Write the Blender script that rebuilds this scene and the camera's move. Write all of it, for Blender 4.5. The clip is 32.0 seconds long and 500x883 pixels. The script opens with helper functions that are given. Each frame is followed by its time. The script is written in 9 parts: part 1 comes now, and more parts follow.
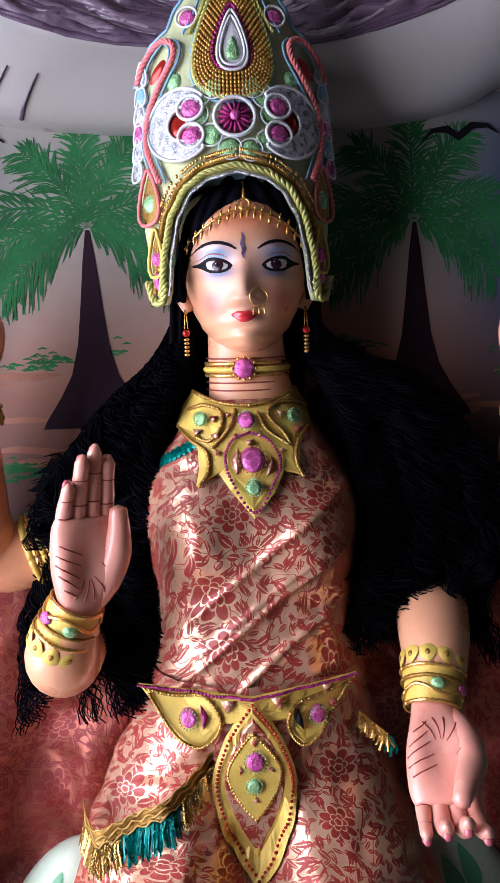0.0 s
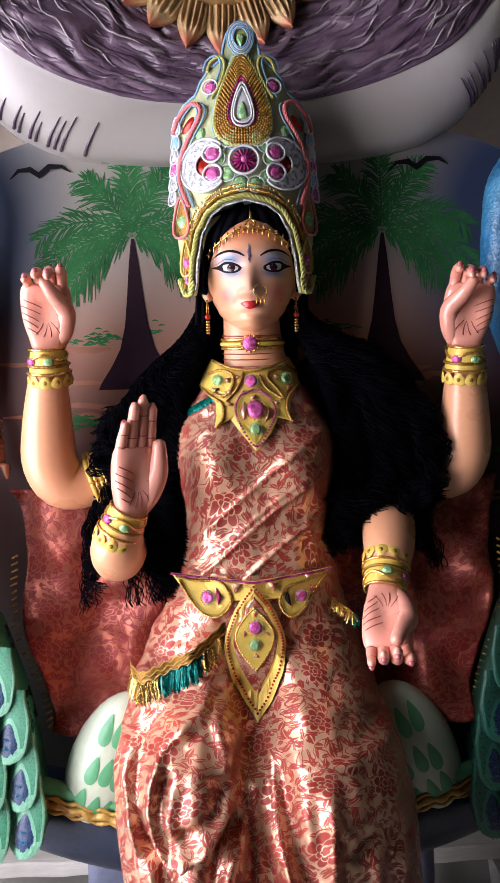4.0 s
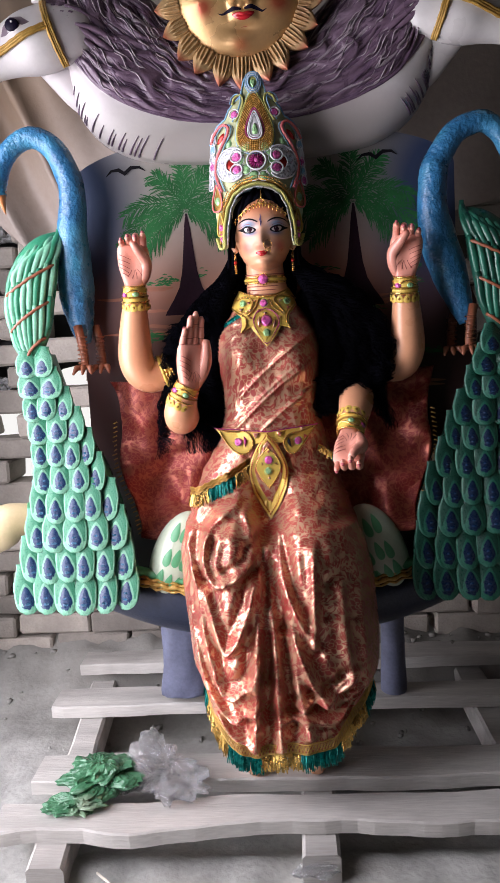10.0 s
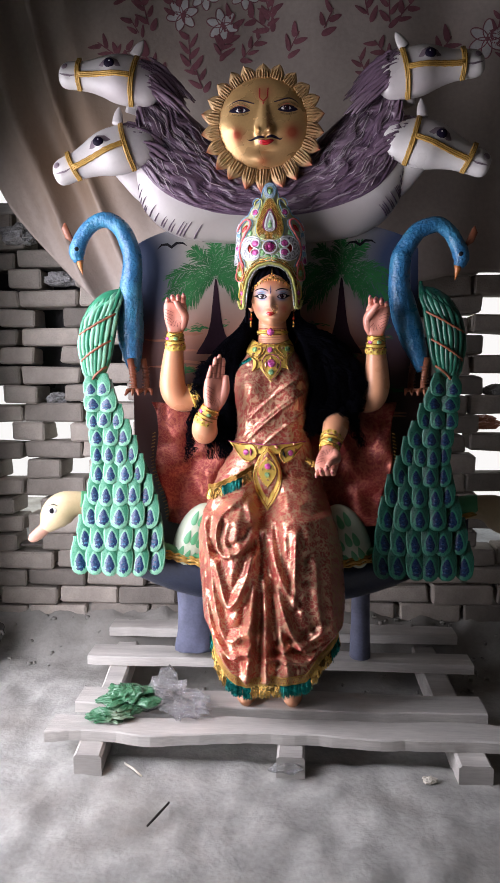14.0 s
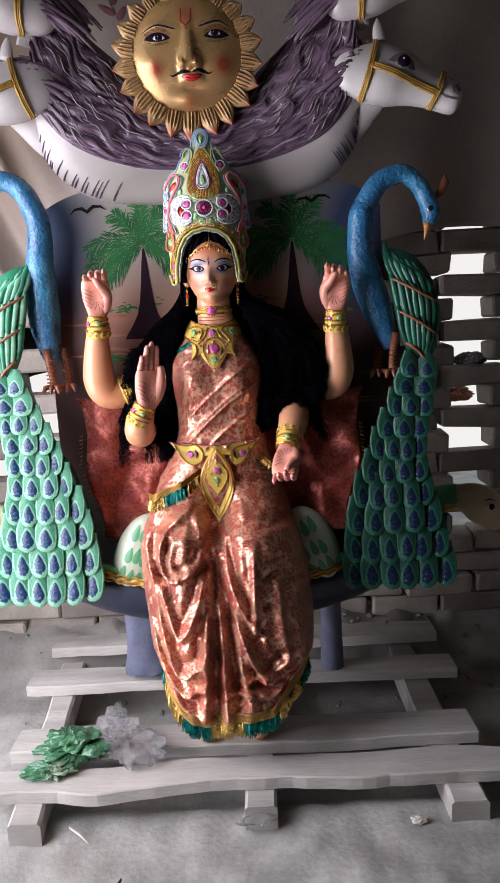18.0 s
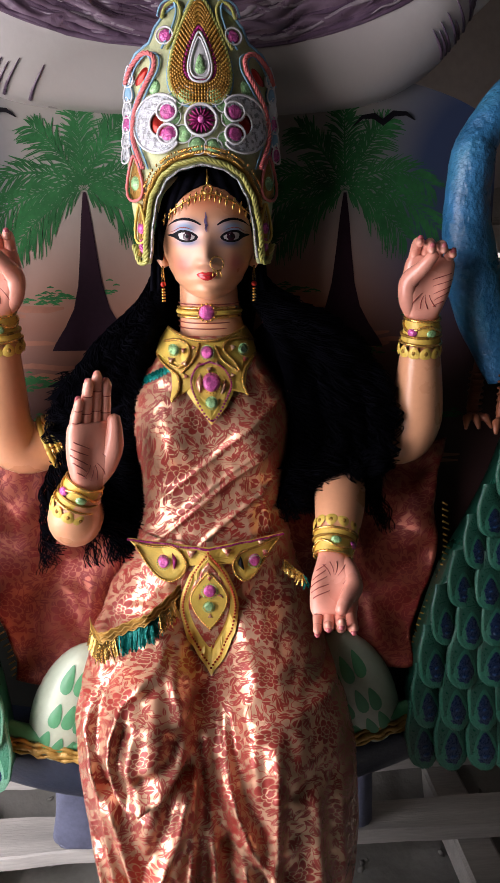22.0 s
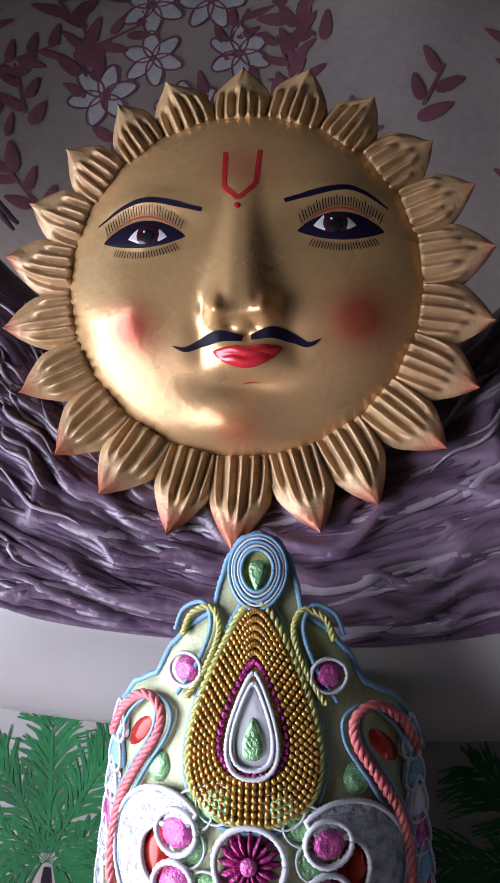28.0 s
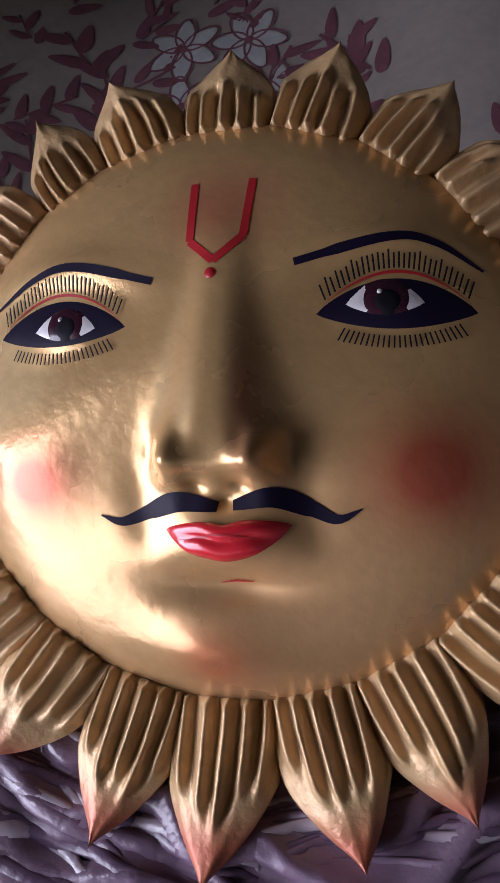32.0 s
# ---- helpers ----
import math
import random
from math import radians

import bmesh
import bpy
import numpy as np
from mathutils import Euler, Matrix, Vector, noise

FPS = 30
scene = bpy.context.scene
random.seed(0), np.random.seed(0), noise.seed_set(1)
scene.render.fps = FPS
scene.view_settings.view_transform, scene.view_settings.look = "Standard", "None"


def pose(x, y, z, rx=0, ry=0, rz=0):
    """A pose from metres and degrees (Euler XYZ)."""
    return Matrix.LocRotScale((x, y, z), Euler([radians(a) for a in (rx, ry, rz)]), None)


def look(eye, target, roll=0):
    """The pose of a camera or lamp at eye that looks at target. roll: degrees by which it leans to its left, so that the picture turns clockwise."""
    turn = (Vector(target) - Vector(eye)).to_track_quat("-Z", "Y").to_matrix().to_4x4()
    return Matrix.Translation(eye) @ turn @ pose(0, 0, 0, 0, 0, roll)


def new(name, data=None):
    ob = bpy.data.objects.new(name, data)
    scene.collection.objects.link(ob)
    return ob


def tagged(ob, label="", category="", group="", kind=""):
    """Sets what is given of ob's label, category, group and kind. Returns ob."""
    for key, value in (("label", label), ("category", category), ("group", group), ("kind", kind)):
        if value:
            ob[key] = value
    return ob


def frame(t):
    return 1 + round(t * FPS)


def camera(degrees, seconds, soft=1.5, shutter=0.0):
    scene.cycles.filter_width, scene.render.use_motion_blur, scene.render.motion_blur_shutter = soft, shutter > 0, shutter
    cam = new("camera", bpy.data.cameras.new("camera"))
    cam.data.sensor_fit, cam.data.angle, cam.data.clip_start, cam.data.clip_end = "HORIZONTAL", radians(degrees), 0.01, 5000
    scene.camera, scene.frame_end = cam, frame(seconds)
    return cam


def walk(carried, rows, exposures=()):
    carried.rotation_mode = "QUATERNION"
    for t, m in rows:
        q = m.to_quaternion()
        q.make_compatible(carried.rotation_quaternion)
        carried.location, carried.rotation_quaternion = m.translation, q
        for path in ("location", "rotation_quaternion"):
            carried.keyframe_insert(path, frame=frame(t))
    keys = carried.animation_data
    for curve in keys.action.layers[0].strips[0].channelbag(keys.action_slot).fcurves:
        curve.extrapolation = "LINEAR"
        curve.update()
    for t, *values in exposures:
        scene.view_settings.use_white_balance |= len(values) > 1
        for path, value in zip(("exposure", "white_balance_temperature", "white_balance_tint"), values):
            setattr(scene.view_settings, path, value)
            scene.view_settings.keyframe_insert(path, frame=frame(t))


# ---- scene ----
cam = camera(41.0, 32.0)
PATH = [
    (0, (0.01, -0.039, 1.317), (0.099, 1.953, 1.162), -2.1),
    (0.5, (0.017, -0.045, 1.303), (0.114, 1.944, 1.115), -2.5),
    (1, (0.02, -0.094, 1.3), (0.118, 1.896, 1.127), -2.6),
    (1.5, (0.016, -0.147, 1.298), (0.087, 1.839, 1.076), -1.7),
    (2, (0.012, -0.147, 1.307), (0.079, 1.843, 1.113), -1.5),
    (2.5, (0.007, -0.155, 1.299), (0.075, 1.832, 1.082), -1.2),
    (3, (0.007, -0.209, 1.298), (0.074, 1.78, 1.102), -1.2),
    (3.5, (0.013, -0.278, 1.291), (0.05, 1.712, 1.102), -1.4),
    (5.5, (-0.004, -0.451, 1.278), (0.124, 1.537, 1.094), -3.3),
    (6, (-0.001, -0.522, 1.264), (0.138, 1.467, 1.112), -3.1),
    (6.5, (-0.008, -0.59, 1.267), (0.147, 1.397, 1.096), -4.0),
    (7, (-0.011, -0.622, 1.269), (0.119, 1.359, 1.023), -3.5),
    (7.5, (-0.001, -0.649, 1.262), (0.026, 1.339, 1.047), -2.1),
    (8, (0.036, -0.697, 1.264), (0.069, 1.294, 1.077), -2.1),
    (8.5, (0.074, -0.764, 1.26), (0.074, 1.222, 1.027), -1.9),
    (9, (0.089, -0.812, 1.237), (0.018, 1.172, 0.995), -2.5),
    (9.5, (0.08, -0.855, 1.203), (0.006, 1.128, 0.95), -2.8),
    (10, (0.068, -0.947, 1.161), (-0.025, 1.033, 0.9), -3.0),
    (10.5, (0.062, -1.043, 1.15), (-0.01, 0.942, 0.92), -3.1),
    (11, (0.063, -1.086, 1.156), (-0.026, 0.895, 0.898), -2.7),
    (11.5, (0.081, -1.131, 1.158), (-0.01, 0.854, 0.929), -3.1),
    (12, (0.097, -1.225, 1.175), (-0.002, 0.757, 0.929), -2.4),
    (12.5, (0.105, -1.314, 1.177), (-0.025, 0.67, 0.964), -2.7),
    (13, (0.1, -1.389, 1.179), (-0.05, 0.595, 0.983), -1.4),
    (13.5, (0.102, -1.456, 1.193), (-0.028, 0.532, 1.024), 0.1),
    (15.5, (0.179, -1.574, 1.222), (0.077, 0.387, 0.842), -1.3),
    (16, (0.191, -1.56, 1.234), (0.06, 0.401, 0.863), -1.9),
    (16.5, (0.188, -1.506, 1.239), (0.096, 0.459, 0.88), -1.4),
    (17, (0.182, -1.437, 1.258), (0.149, 0.526, 0.879), -1.1),
    (17.5, (0.169, -1.3, 1.272), (0.165, 0.674, 0.951), -1.5),
    (18, (0.137, -1.164, 1.29), (0.132, 0.808, 0.955), -2.8),
    (18.5, (0.102, -1.058, 1.303), (0.076, 0.905, 0.921), -3.4),
    (19, (0.106, -0.94, 1.322), (0.128, 1.016, 0.905), -1.6),
    (19.5, (0.13, -0.817, 1.345), (0.166, 1.135, 0.912), -0.9),
    (20, (0.135, -0.72, 1.357), (0.135, 1.242, 0.968), -1.5),
    (20.5, (0.126, -0.651, 1.357), (0.124, 1.31, 0.968), -1.1),
    (21, (0.095, -0.565, 1.352), (0.117, 1.394, 0.949), -1.4),
    (21.5, (0.059, -0.418, 1.35), (0.106, 1.542, 0.952), -0.7),
    (22, (0.028, -0.321, 1.398), (0.173, 1.614, 0.917), -0.5),
    (22.5, (0.02, -0.253, 1.392), (0.182, 1.678, 0.897), -0.9),
    (23, (0.031, -0.172, 1.408), (0.062, 1.776, 0.957), -0.9),
    (23.5, (0.07, -0.093, 1.439), (-0.014, 1.874, 1.085), -0.7),
    (24, (0.127, -0.05, 1.48), (-0.007, 1.933, 1.257), 0.8),
    (24.5, (0.188, -0.026, 1.537), (0.047, 1.968, 1.467), 1.2),
    (25, (0.181, 0.001, 1.57), (-0.043, 1.988, 1.616), 0.5),
    (25.5, (0.153, 0.06, 1.613), (-0.128, 2.03, 1.81), 0.6),
    (26, (0.121, 0.134, 1.652), (-0.108, 2.09, 2.001), 1.3),
    (26.5, (0.095, 0.21, 1.687), (-0.153, 2.131, 2.184), 1.2),
    (28.5, (0.091, 0.283, 1.813), (-0.166, 2.238, 2.148), 1.5),
    (29, (0.084, 0.321, 1.822), (-0.171, 2.277, 2.152), 0.5),
    (29.5, (0.074, 0.354, 1.834), (-0.211, 2.307, 2.156), 1.5),
    (30, (0.078, 0.381, 1.84), (-0.212, 2.334, 2.158), 1.3),
    (30.5, (0.079, 0.402, 1.861), (-0.213, 2.352, 2.2), 1.1),
    (31, (0.078, 0.433, 1.89), (-0.227, 2.35, 2.37), 1.0),
    (31.5, (0.093, 0.471, 1.907), (-0.332, 2.36, 2.409), 2.7),
    (32, (0.099, 0.479, 1.918), (-0.355, 2.352, 2.45), 3.0),
]
EXPOSURES = [(0, 0.0, 5900, 10), (1.5, 0.05, 6000, 10), (3, 0.1, 6350, 10), (6, 0.0, 6700, 10), (12, 0.0, 6500, 10), (13, 0.1, 6500, 10), (15.5, -0.12, 6500, 10), (17, -0.14, 6500, 10), (18, -0.08, 6550, 10),
             (20.5, 0.02, 6600, 10), (22, -0.26, 6900, 10), (23, -0.05, 6500, 10), (24, 0.2, 6300, 10), (25, 0.4, 6250, 10), (26, 0.52, 5850, 10), (27.5, 0.28, 5850, 10), (29, 0.28, 5650, 15), (30.5, 0.02, 5650, 13), (32, 0.12, 5800, 13)]
walk(cam, [(t, look(eye, target, roll)) for t, eye, target, roll in PATH], EXPOSURES)

# ---- world, daylight, exposure ----
world = bpy.data.worlds.new("world")
scene.world = world
world.use_nodes = True
_n = world.node_tree.nodes
_sky = _n.new("ShaderNodeTexSky")
_sky.sky_type, _sky.sun_disc = "NISHITA", False
_sky.sun_elevation, _sky.sun_rotation = radians(48), radians(194)
world.node_tree.links.new(_sky.outputs[0], _n["Background"].inputs[0])
_n["Background"].inputs[1].default_value = 0.10


def area_lamp(name, eye, target, sx, sy, watts, colour):
    d = bpy.data.lights.new(name, "AREA")
    d.shape, d.size, d.size_y, d.energy, d.color = "RECTANGLE", sx, sy, watts, colour
    d.spread = radians(140)
    ob = new(name, d)
    ob.matrix_world = look(eye, target)
    return ob


_sun = bpy.data.lights.new("sun", "SUN")
_sun.energy, _sun.angle, _sun.color = 3.0, radians(0.6), (1.0, 0.94, 0.86)
_so = new("sun", _sun)
_so.matrix_world = look((-1.0, -4.0, 4.6), (0, 0, 0))
# area lamp standing in for sky light through the unseen side doorway
area_lamp("daylight_opening", (-1.20, 0.23, 1.02), (-0.50, 0.50, 0.86), 1.15, 1.95, 45, (0.93, 0.885, 0.985))

# ---- materials ----
def node_mat(name):
    m = bpy.data.materials.new(name)
    m.use_nodes = True
    return m, m.node_tree.nodes, m.node_tree.links, m.node_tree.nodes["Principled BSDF"]


def ramp(nodes, stops, interp="LINEAR"):
    r = nodes.new("ShaderNodeValToRGB")
    r.color_ramp.interpolation = interp
    e = r.color_ramp.elements
    while len(e) < len(stops):
        e.new(0.5)
    for el, (p, c) in zip(e, stops):
        el.position, el.color = p, (*c, 1)
    return r


def tint(c, k):
    return tuple(min(1.0, max(0.0, v * k)) for v in c)


def surface(name, base, rough=0.6, metal=0.0, vary=0.25, scale=8.0, fine=90.0, bump=0.25, depth=0.002, stain=None,
            stain_amount=0.35, coat=0.0, per_object=0.0, rough_vary=0.12, stretch=(1, 1, 1), spec=0.5, fibre=False):
    """Paint, plaster, wood or clay: broad mottling, fine grain, stains, relief."""
    m, N, L, b = node_mat(name)
    tc = N.new("ShaderNodeTexCoord")
    mp = N.new("ShaderNodeMapping")
    mp.inputs["Scale"].default_value = stretch
    L.new(tc.outputs["Object"], mp.inputs[0])
    n1 = N.new("ShaderNodeTexNoise")
    n1.inputs["Scale"].default_value, n1.inputs["Detail"].default_value = scale, 5
    n2 = N.new("ShaderNodeTexNoise")
    n2.inputs["Scale"].default_value, n2.inputs["Detail"].default_value = fine, 4
    L.new(mp.outputs[0], n1.inputs[0]), L.new(mp.outputs[0], n2.inputs[0])
    r1 = ramp(N, [(0.25, tint(base, 1 - vary)), (0.55, base), (0.8, tint(base, 1 + vary))])
    L.new(n1.outputs["Fac"], r1.inputs[0])
    mix = N.new("ShaderNodeMix")
    mix.data_type, mix.blend_type = "RGBA", "MULTIPLY"
    mix.inputs["Factor"].default_value = 0.6
    r2 = ramp(N, [(0.3, (1 - vary * 0.9,) * 3), (0.65, (1, 1, 1))])
    L.new(n2.outputs["Fac"], r2.inputs[0])
    L.new(r1.outputs[0], mix.inputs[6]), L.new(r2.outputs[0], mix.inputs[7])
    col = mix.outputs[2]
    if stain:
        n3 = N.new("ShaderNodeTexNoise")
        n3.inputs["Scale"].default_value, n3.inputs["Detail"].default_value = scale * 0.37, 6
        L.new(tc.outputs["Object"], n3.inputs[0])
        r3 = ramp(N, [(0.5, (0, 0, 0)), (0.68, (stain_amount,) * 3)])
        L.new(n3.outputs["Fac"], r3.inputs[0])
        mx = N.new("ShaderNodeMix")
        mx.data_type = "RGBA"
        L.new(r3.outputs[0], mx.inputs["Factor"]), L.new(col, mx.inputs[6])
        mx.inputs[7].default_value = (*stain, 1)
        col = mx.outputs[2]
    if per_object:
        oi = N.new("ShaderNodeObjectInfo")
        ro = ramp(N, [(0, (1 - per_object,) * 3), (1, (1 + per_object * 0.3,) * 3)])
        L.new(oi.outputs["Random"], ro.inputs[0])
        mo = N.new("ShaderNodeMix")
        mo.data_type, mo.blend_type = "RGBA", "MULTIPLY"
        mo.inputs["Factor"].default_value = 1
        L.new(col, mo.inputs[6]), L.new(ro.outputs[0], mo.inputs[7])
        col = mo.outputs[2]
    L.new(col, b.inputs["Base Color"])
    rr = ramp(N, [(0.3, (max(0, rough - rough_vary),) * 3), (0.7, (min(1, rough + rough_vary),) * 3)])
    L.new(n1.outputs["Fac"], rr.inputs[0]), L.new(rr.outputs[0], b.inputs["Roughness"])
    b.inputs["Metallic"].default_value, b.inputs["Specular IOR Level"].default_value = metal, spec
    b.inputs["Coat Weight"].default_value, b.inputs["Coat Roughness"].default_value = coat, 0.15
    if bump:
        bp = N.new("ShaderNodeBump")
        bp.inputs["Strength"].default_value, bp.inputs["Distance"].default_value = bump, depth
        add = N.new("ShaderNodeMath")
        add.operation = "ADD"
        L.new(n1.outputs["Fac"], add.inputs[0]), L.new(n2.outputs["Fac"], add.inputs[1])
        L.new(add.outputs[0], bp.inputs["Height"]), L.new(bp.outputs[0], b.inputs["Normal"])
    return m


def brocade(name, ground, motif, metal=0.55, rough=0.3):
    """Woven tissue brocade: pale copper ground, large red flowers in two rings of petals, scrolling leaves, crushed."""
    m, N, L, b = node_mat(name)

    def maths(op, a, c=None, d=None):
        n = N.new("ShaderNodeMath")
        n.operation = op
        for k, v in enumerate((a, c, d)):
            if v is None:
                continue
            if isinstance(v, (int, float)):
                n.inputs[k].default_value = v
            else:
                L.new(v, n.inputs[k])
        return n.outputs[0]
    tc = N.new("ShaderNodeTexCoord")
    warp = N.new("ShaderNodeTexNoise")
    warp.inputs["Scale"].default_value, warp.inputs["Detail"].default_value = 14, 1
    L.new(tc.outputs["Object"], warp.inputs[0])
    mx = N.new("ShaderNodeVectorMath")
    mx.operation = "MULTIPLY_ADD"
    mx.inputs[1].default_value = (0.035, 0.035, 0.035)
    L.new(warp.outputs["Color"], mx.inputs[0]), L.new(tc.outputs["Object"], mx.inputs[2])
    sp = N.new("ShaderNodeSeparateXYZ")
    L.new(mx.outputs[0], sp.inputs[0])
    flat = N.new("ShaderNodeCombineXYZ")
    L.new(maths("MULTIPLY_ADD", sp.outputs[1], 0.15, sp.outputs[0]), flat.inputs[0]), L.new(maths("MULTIPLY_ADD", sp.outputs[1], 0.85, sp.outputs[2]), flat.inputs[1])
    vo = N.new("ShaderNodeTexVoronoi")
    vo.voronoi_dimensions = "2D"
    vo.inputs["Scale"].default_value, vo.inputs["Randomness"].default_value = 9.4, 0.6
    L.new(flat.outputs[0], vo.inputs[0])
    off = N.new("ShaderNodeVectorMath")
    off.operation = "SUBTRACT"
    L.new(flat.outputs[0], off.inputs[0]), L.new(vo.outputs["Position"], off.inputs[1])
    so = N.new("ShaderNodeSeparateXYZ")
    L.new(off.outputs[0], so.inputs[0])
    ln = N.new("ShaderNodeVectorMath")
    ln.operation = "LENGTH"
    L.new(off.outputs[0], ln.inputs[0])
    r, ang = ln.outputs["Value"], maths("ARCTAN2", so.outputs[1], so.outputs[0])

    def petals(count, size, depth, turn):
        w = maths("ABSOLUTE", maths("SINE", maths("MULTIPLY_ADD", ang, count / 2, turn)))
        return maths("MULTIPLY_ADD", maths("POWER", w, 0.6), size * depth, size * (1 - depth))
    r1, r2, r3 = petals(8, 0.0235, 0.46, 0.0), petals(6, 0.0130, 0.42, 0.8), petals(5, 0.006, 0.3, 0.3)

    def ring(edge, half):
        return maths("LESS_THAN", maths("ABSOLUTE", maths("SUBTRACT", r, edge)), half)
    head = maths("LESS_THAN", r, r1)
    vein = maths("LESS_THAN", maths("ABSOLUTE", maths("SINE", maths("MULTIPLY", ang, 4.0))), 0.13)
    gap = maths("MAXIMUM", ring(r2, 0.0009), maths("MAXIMUM", ring(r3, 0.0009), maths("MULTIPLY", vein, maths("GREATER_THAN", r, r2))))
    head = maths("MULTIPLY", head, maths("SUBTRACT", 1.0, gap))
    sw = N.new("ShaderNodeTexNoise")
    sw.inputs["Scale"].default_value, sw.inputs["Detail"].default_value, sw.inputs["Distortion"].default_value = 40, 0.4, 1.2
    L.new(mx.outputs[0], sw.inputs[0])
    stem = maths("LESS_THAN", maths("ABSOLUTE", maths("SUBTRACT", sw.outputs["Fac"], 0.5)), 0.022)

    def leaves(scale, long, wide):
        """Small pointed leaves, one in each cell, turned at random, with a pale midrib."""
        v2 = N.new("ShaderNodeTexVoronoi")
        v2.voronoi_dimensions = "2D"
        v2.inputs["Scale"].default_value, v2.inputs["Randomness"].default_value = scale, 0.85
        o2, s2, c2 = N.new("ShaderNodeVectorMath"), N.new("ShaderNodeSeparateXYZ"), N.new("ShaderNodeSeparateXYZ")
        o2.operation = "SUBTRACT"
        L.new(flat.outputs[0], v2.inputs[0]), L.new(flat.outputs[0], o2.inputs[0]), L.new(v2.outputs["Position"], o2.inputs[1])
        L.new(o2.outputs[0], s2.inputs[0]), L.new(v2.outputs["Color"], c2.inputs[0])
        turn = maths("MULTIPLY", c2.outputs[0], math.tau)
        co, si = maths("COSINE", turn), maths("SINE", turn)
        u = maths("ADD", maths("MULTIPLY", s2.outputs[0], co), maths("MULTIPLY", s2.outputs[1], si))
        v = maths("ABSOLUTE", maths("SUBTRACT", maths("MULTIPLY", s2.outputs[1], co), maths("MULTIPLY", s2.outputs[0], si)))
        w = maths("MULTIPLY_ADD", maths("MULTIPLY", u, u), -wide / long ** 2, wide)
        return maths("MULTIPLY", maths("LESS_THAN", v, w), maths("GREATER_THAN", v, wide * 0.13))
    leaf = maths("MAXIMUM", leaves(47.0, 0.0105, 0.0045), leaves(71.0, 0.0070, 0.0026))
    scroll = maths("MULTIPLY", maths("MAXIMUM", stem, leaf), maths("GREATER_THAN", r, maths("ADD", r1, 0.003)))
    mask = maths("MAXIMUM", head, scroll)
    big = N.new("ShaderNodeTexNoise")
    big.inputs["Scale"].default_value = 6
    L.new(tc.outputs["Object"], big.inputs[0])
    gr = ramp(N, [(0.3, tint(ground, 0.8)), (0.7, tint(ground, 1.2))])
    mo = ramp(N, [(0.35, tint(motif, 0.7)), (0.65, tint(motif, 1.25))])
    L.new(big.outputs["Fac"], gr.inputs[0]), L.new(big.outputs["Fac"], mo.inputs[0])
    c = N.new("ShaderNodeMix")
    c.data_type = "RGBA"
    L.new(mask, c.inputs["Factor"]), L.new(gr.outputs[0], c.inputs[6]), L.new(mo.outputs[0], c.inputs[7])
    L.new(c.outputs[2], b.inputs["Base Color"])
    L.new(maths("MULTIPLY_ADD", mask, -0.70 * metal, metal), b.inputs["Metallic"])
    L.new(maths("MULTIPLY_ADD", mask, 0.20, rough), b.inputs["Roughness"])
    cr = N.new("ShaderNodeTexNoise")
    cr.inputs["Scale"].default_value, cr.inputs["Detail"].default_value, cr.inputs["Distortion"].default_value = 17, 5, 0.8
    L.new(tc.outputs["Object"], cr.inputs[0])
    fold = N.new("ShaderNodeTexVoronoi")
    fold.feature = "DISTANCE_TO_EDGE"
    fold.inputs["Scale"].default_value = 19
    L.new(mx.outputs[0], fold.inputs[0])
    crease = maths("MULTIPLY", maths("MINIMUM", fold.outputs["Distance"], 0.25), 1.1)
    weave = N.new("ShaderNodeTexNoise")
    weave.inputs["Scale"].default_value = 420
    L.new(tc.outputs["Object"], weave.inputs[0])
    hgt = maths("MULTIPLY_ADD", mask, 0.16, maths("MULTIPLY_ADD", weave.outputs["Fac"], 0.14, maths("ADD", cr.outputs["Fac"], crease)))
    bp = N.new("ShaderNodeBump")
    bp.inputs["Strength"].default_value, bp.inputs["Distance"].default_value = 0.38, 0.0055
    L.new(hgt, bp.inputs["Height"]), L.new(bp.outputs[0], b.inputs["Normal"])
    return m


def plain(name, base, rough=0.4, metal=0.0, coat=0.0, vary=0.12, bump=0.1):
    return surface(name, base, rough, metal, vary, 30, 260, bump, 0.001, coat=coat, rough_vary=0.06)


SKIN = surface("skin_paint", (0.75, 0.365, 0.20), 0.36, 0, 0.07, 9, 140, 0.06, 0.001, stain=(0.62, 0.24, 0.16), stain_amount=0.4, coat=0.15)
PALM = surface("palm_paint", (0.76, 0.33, 0.245), 0.3, 0, 0.08, 16, 140, 0.08, 0.001, coat=0.3)
BLACK = surface("black_enamel", (0.008, 0.007, 0.010), 0.6, 0, 0.12, 30, 260, 0.1, 0.001, spec=0.1)
NAVY = surface("navy_enamel", (0.008, 0.005, 0.017), 0.55, 0, 0.12, 30, 260, 0.1, 0.001, spec=0.12)
WHITE_E = plain("white_enamel", (0.66, 0.62, 0.62), 0.3)
EYE_WHITE = plain("statue_eye_white", (0.46, 0.40, 0.40), 0.3)
IRIS = plain("iris_enamel", (0.034, 0.009, 0.018), 0.25)
LIP = plain("lip_enamel", (0.55, 0.02, 0.03), 0.2, coat=0.5)
LINE = plain("line_paint", (0.28, 0.04, 0.03), 0.45)
SARI = brocade("sari_brocade", (0.78, 0.45, 0.29), (0.31, 0.036, 0.026), 0.5, 0.23)
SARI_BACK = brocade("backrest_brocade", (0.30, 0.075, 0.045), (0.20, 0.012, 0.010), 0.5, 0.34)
HAIR = surface("black_hair", (0.003, 0.003, 0.0055), 0.7, 0, 0.4, 40, 600, 0.2, 0.001, spec=0.02)
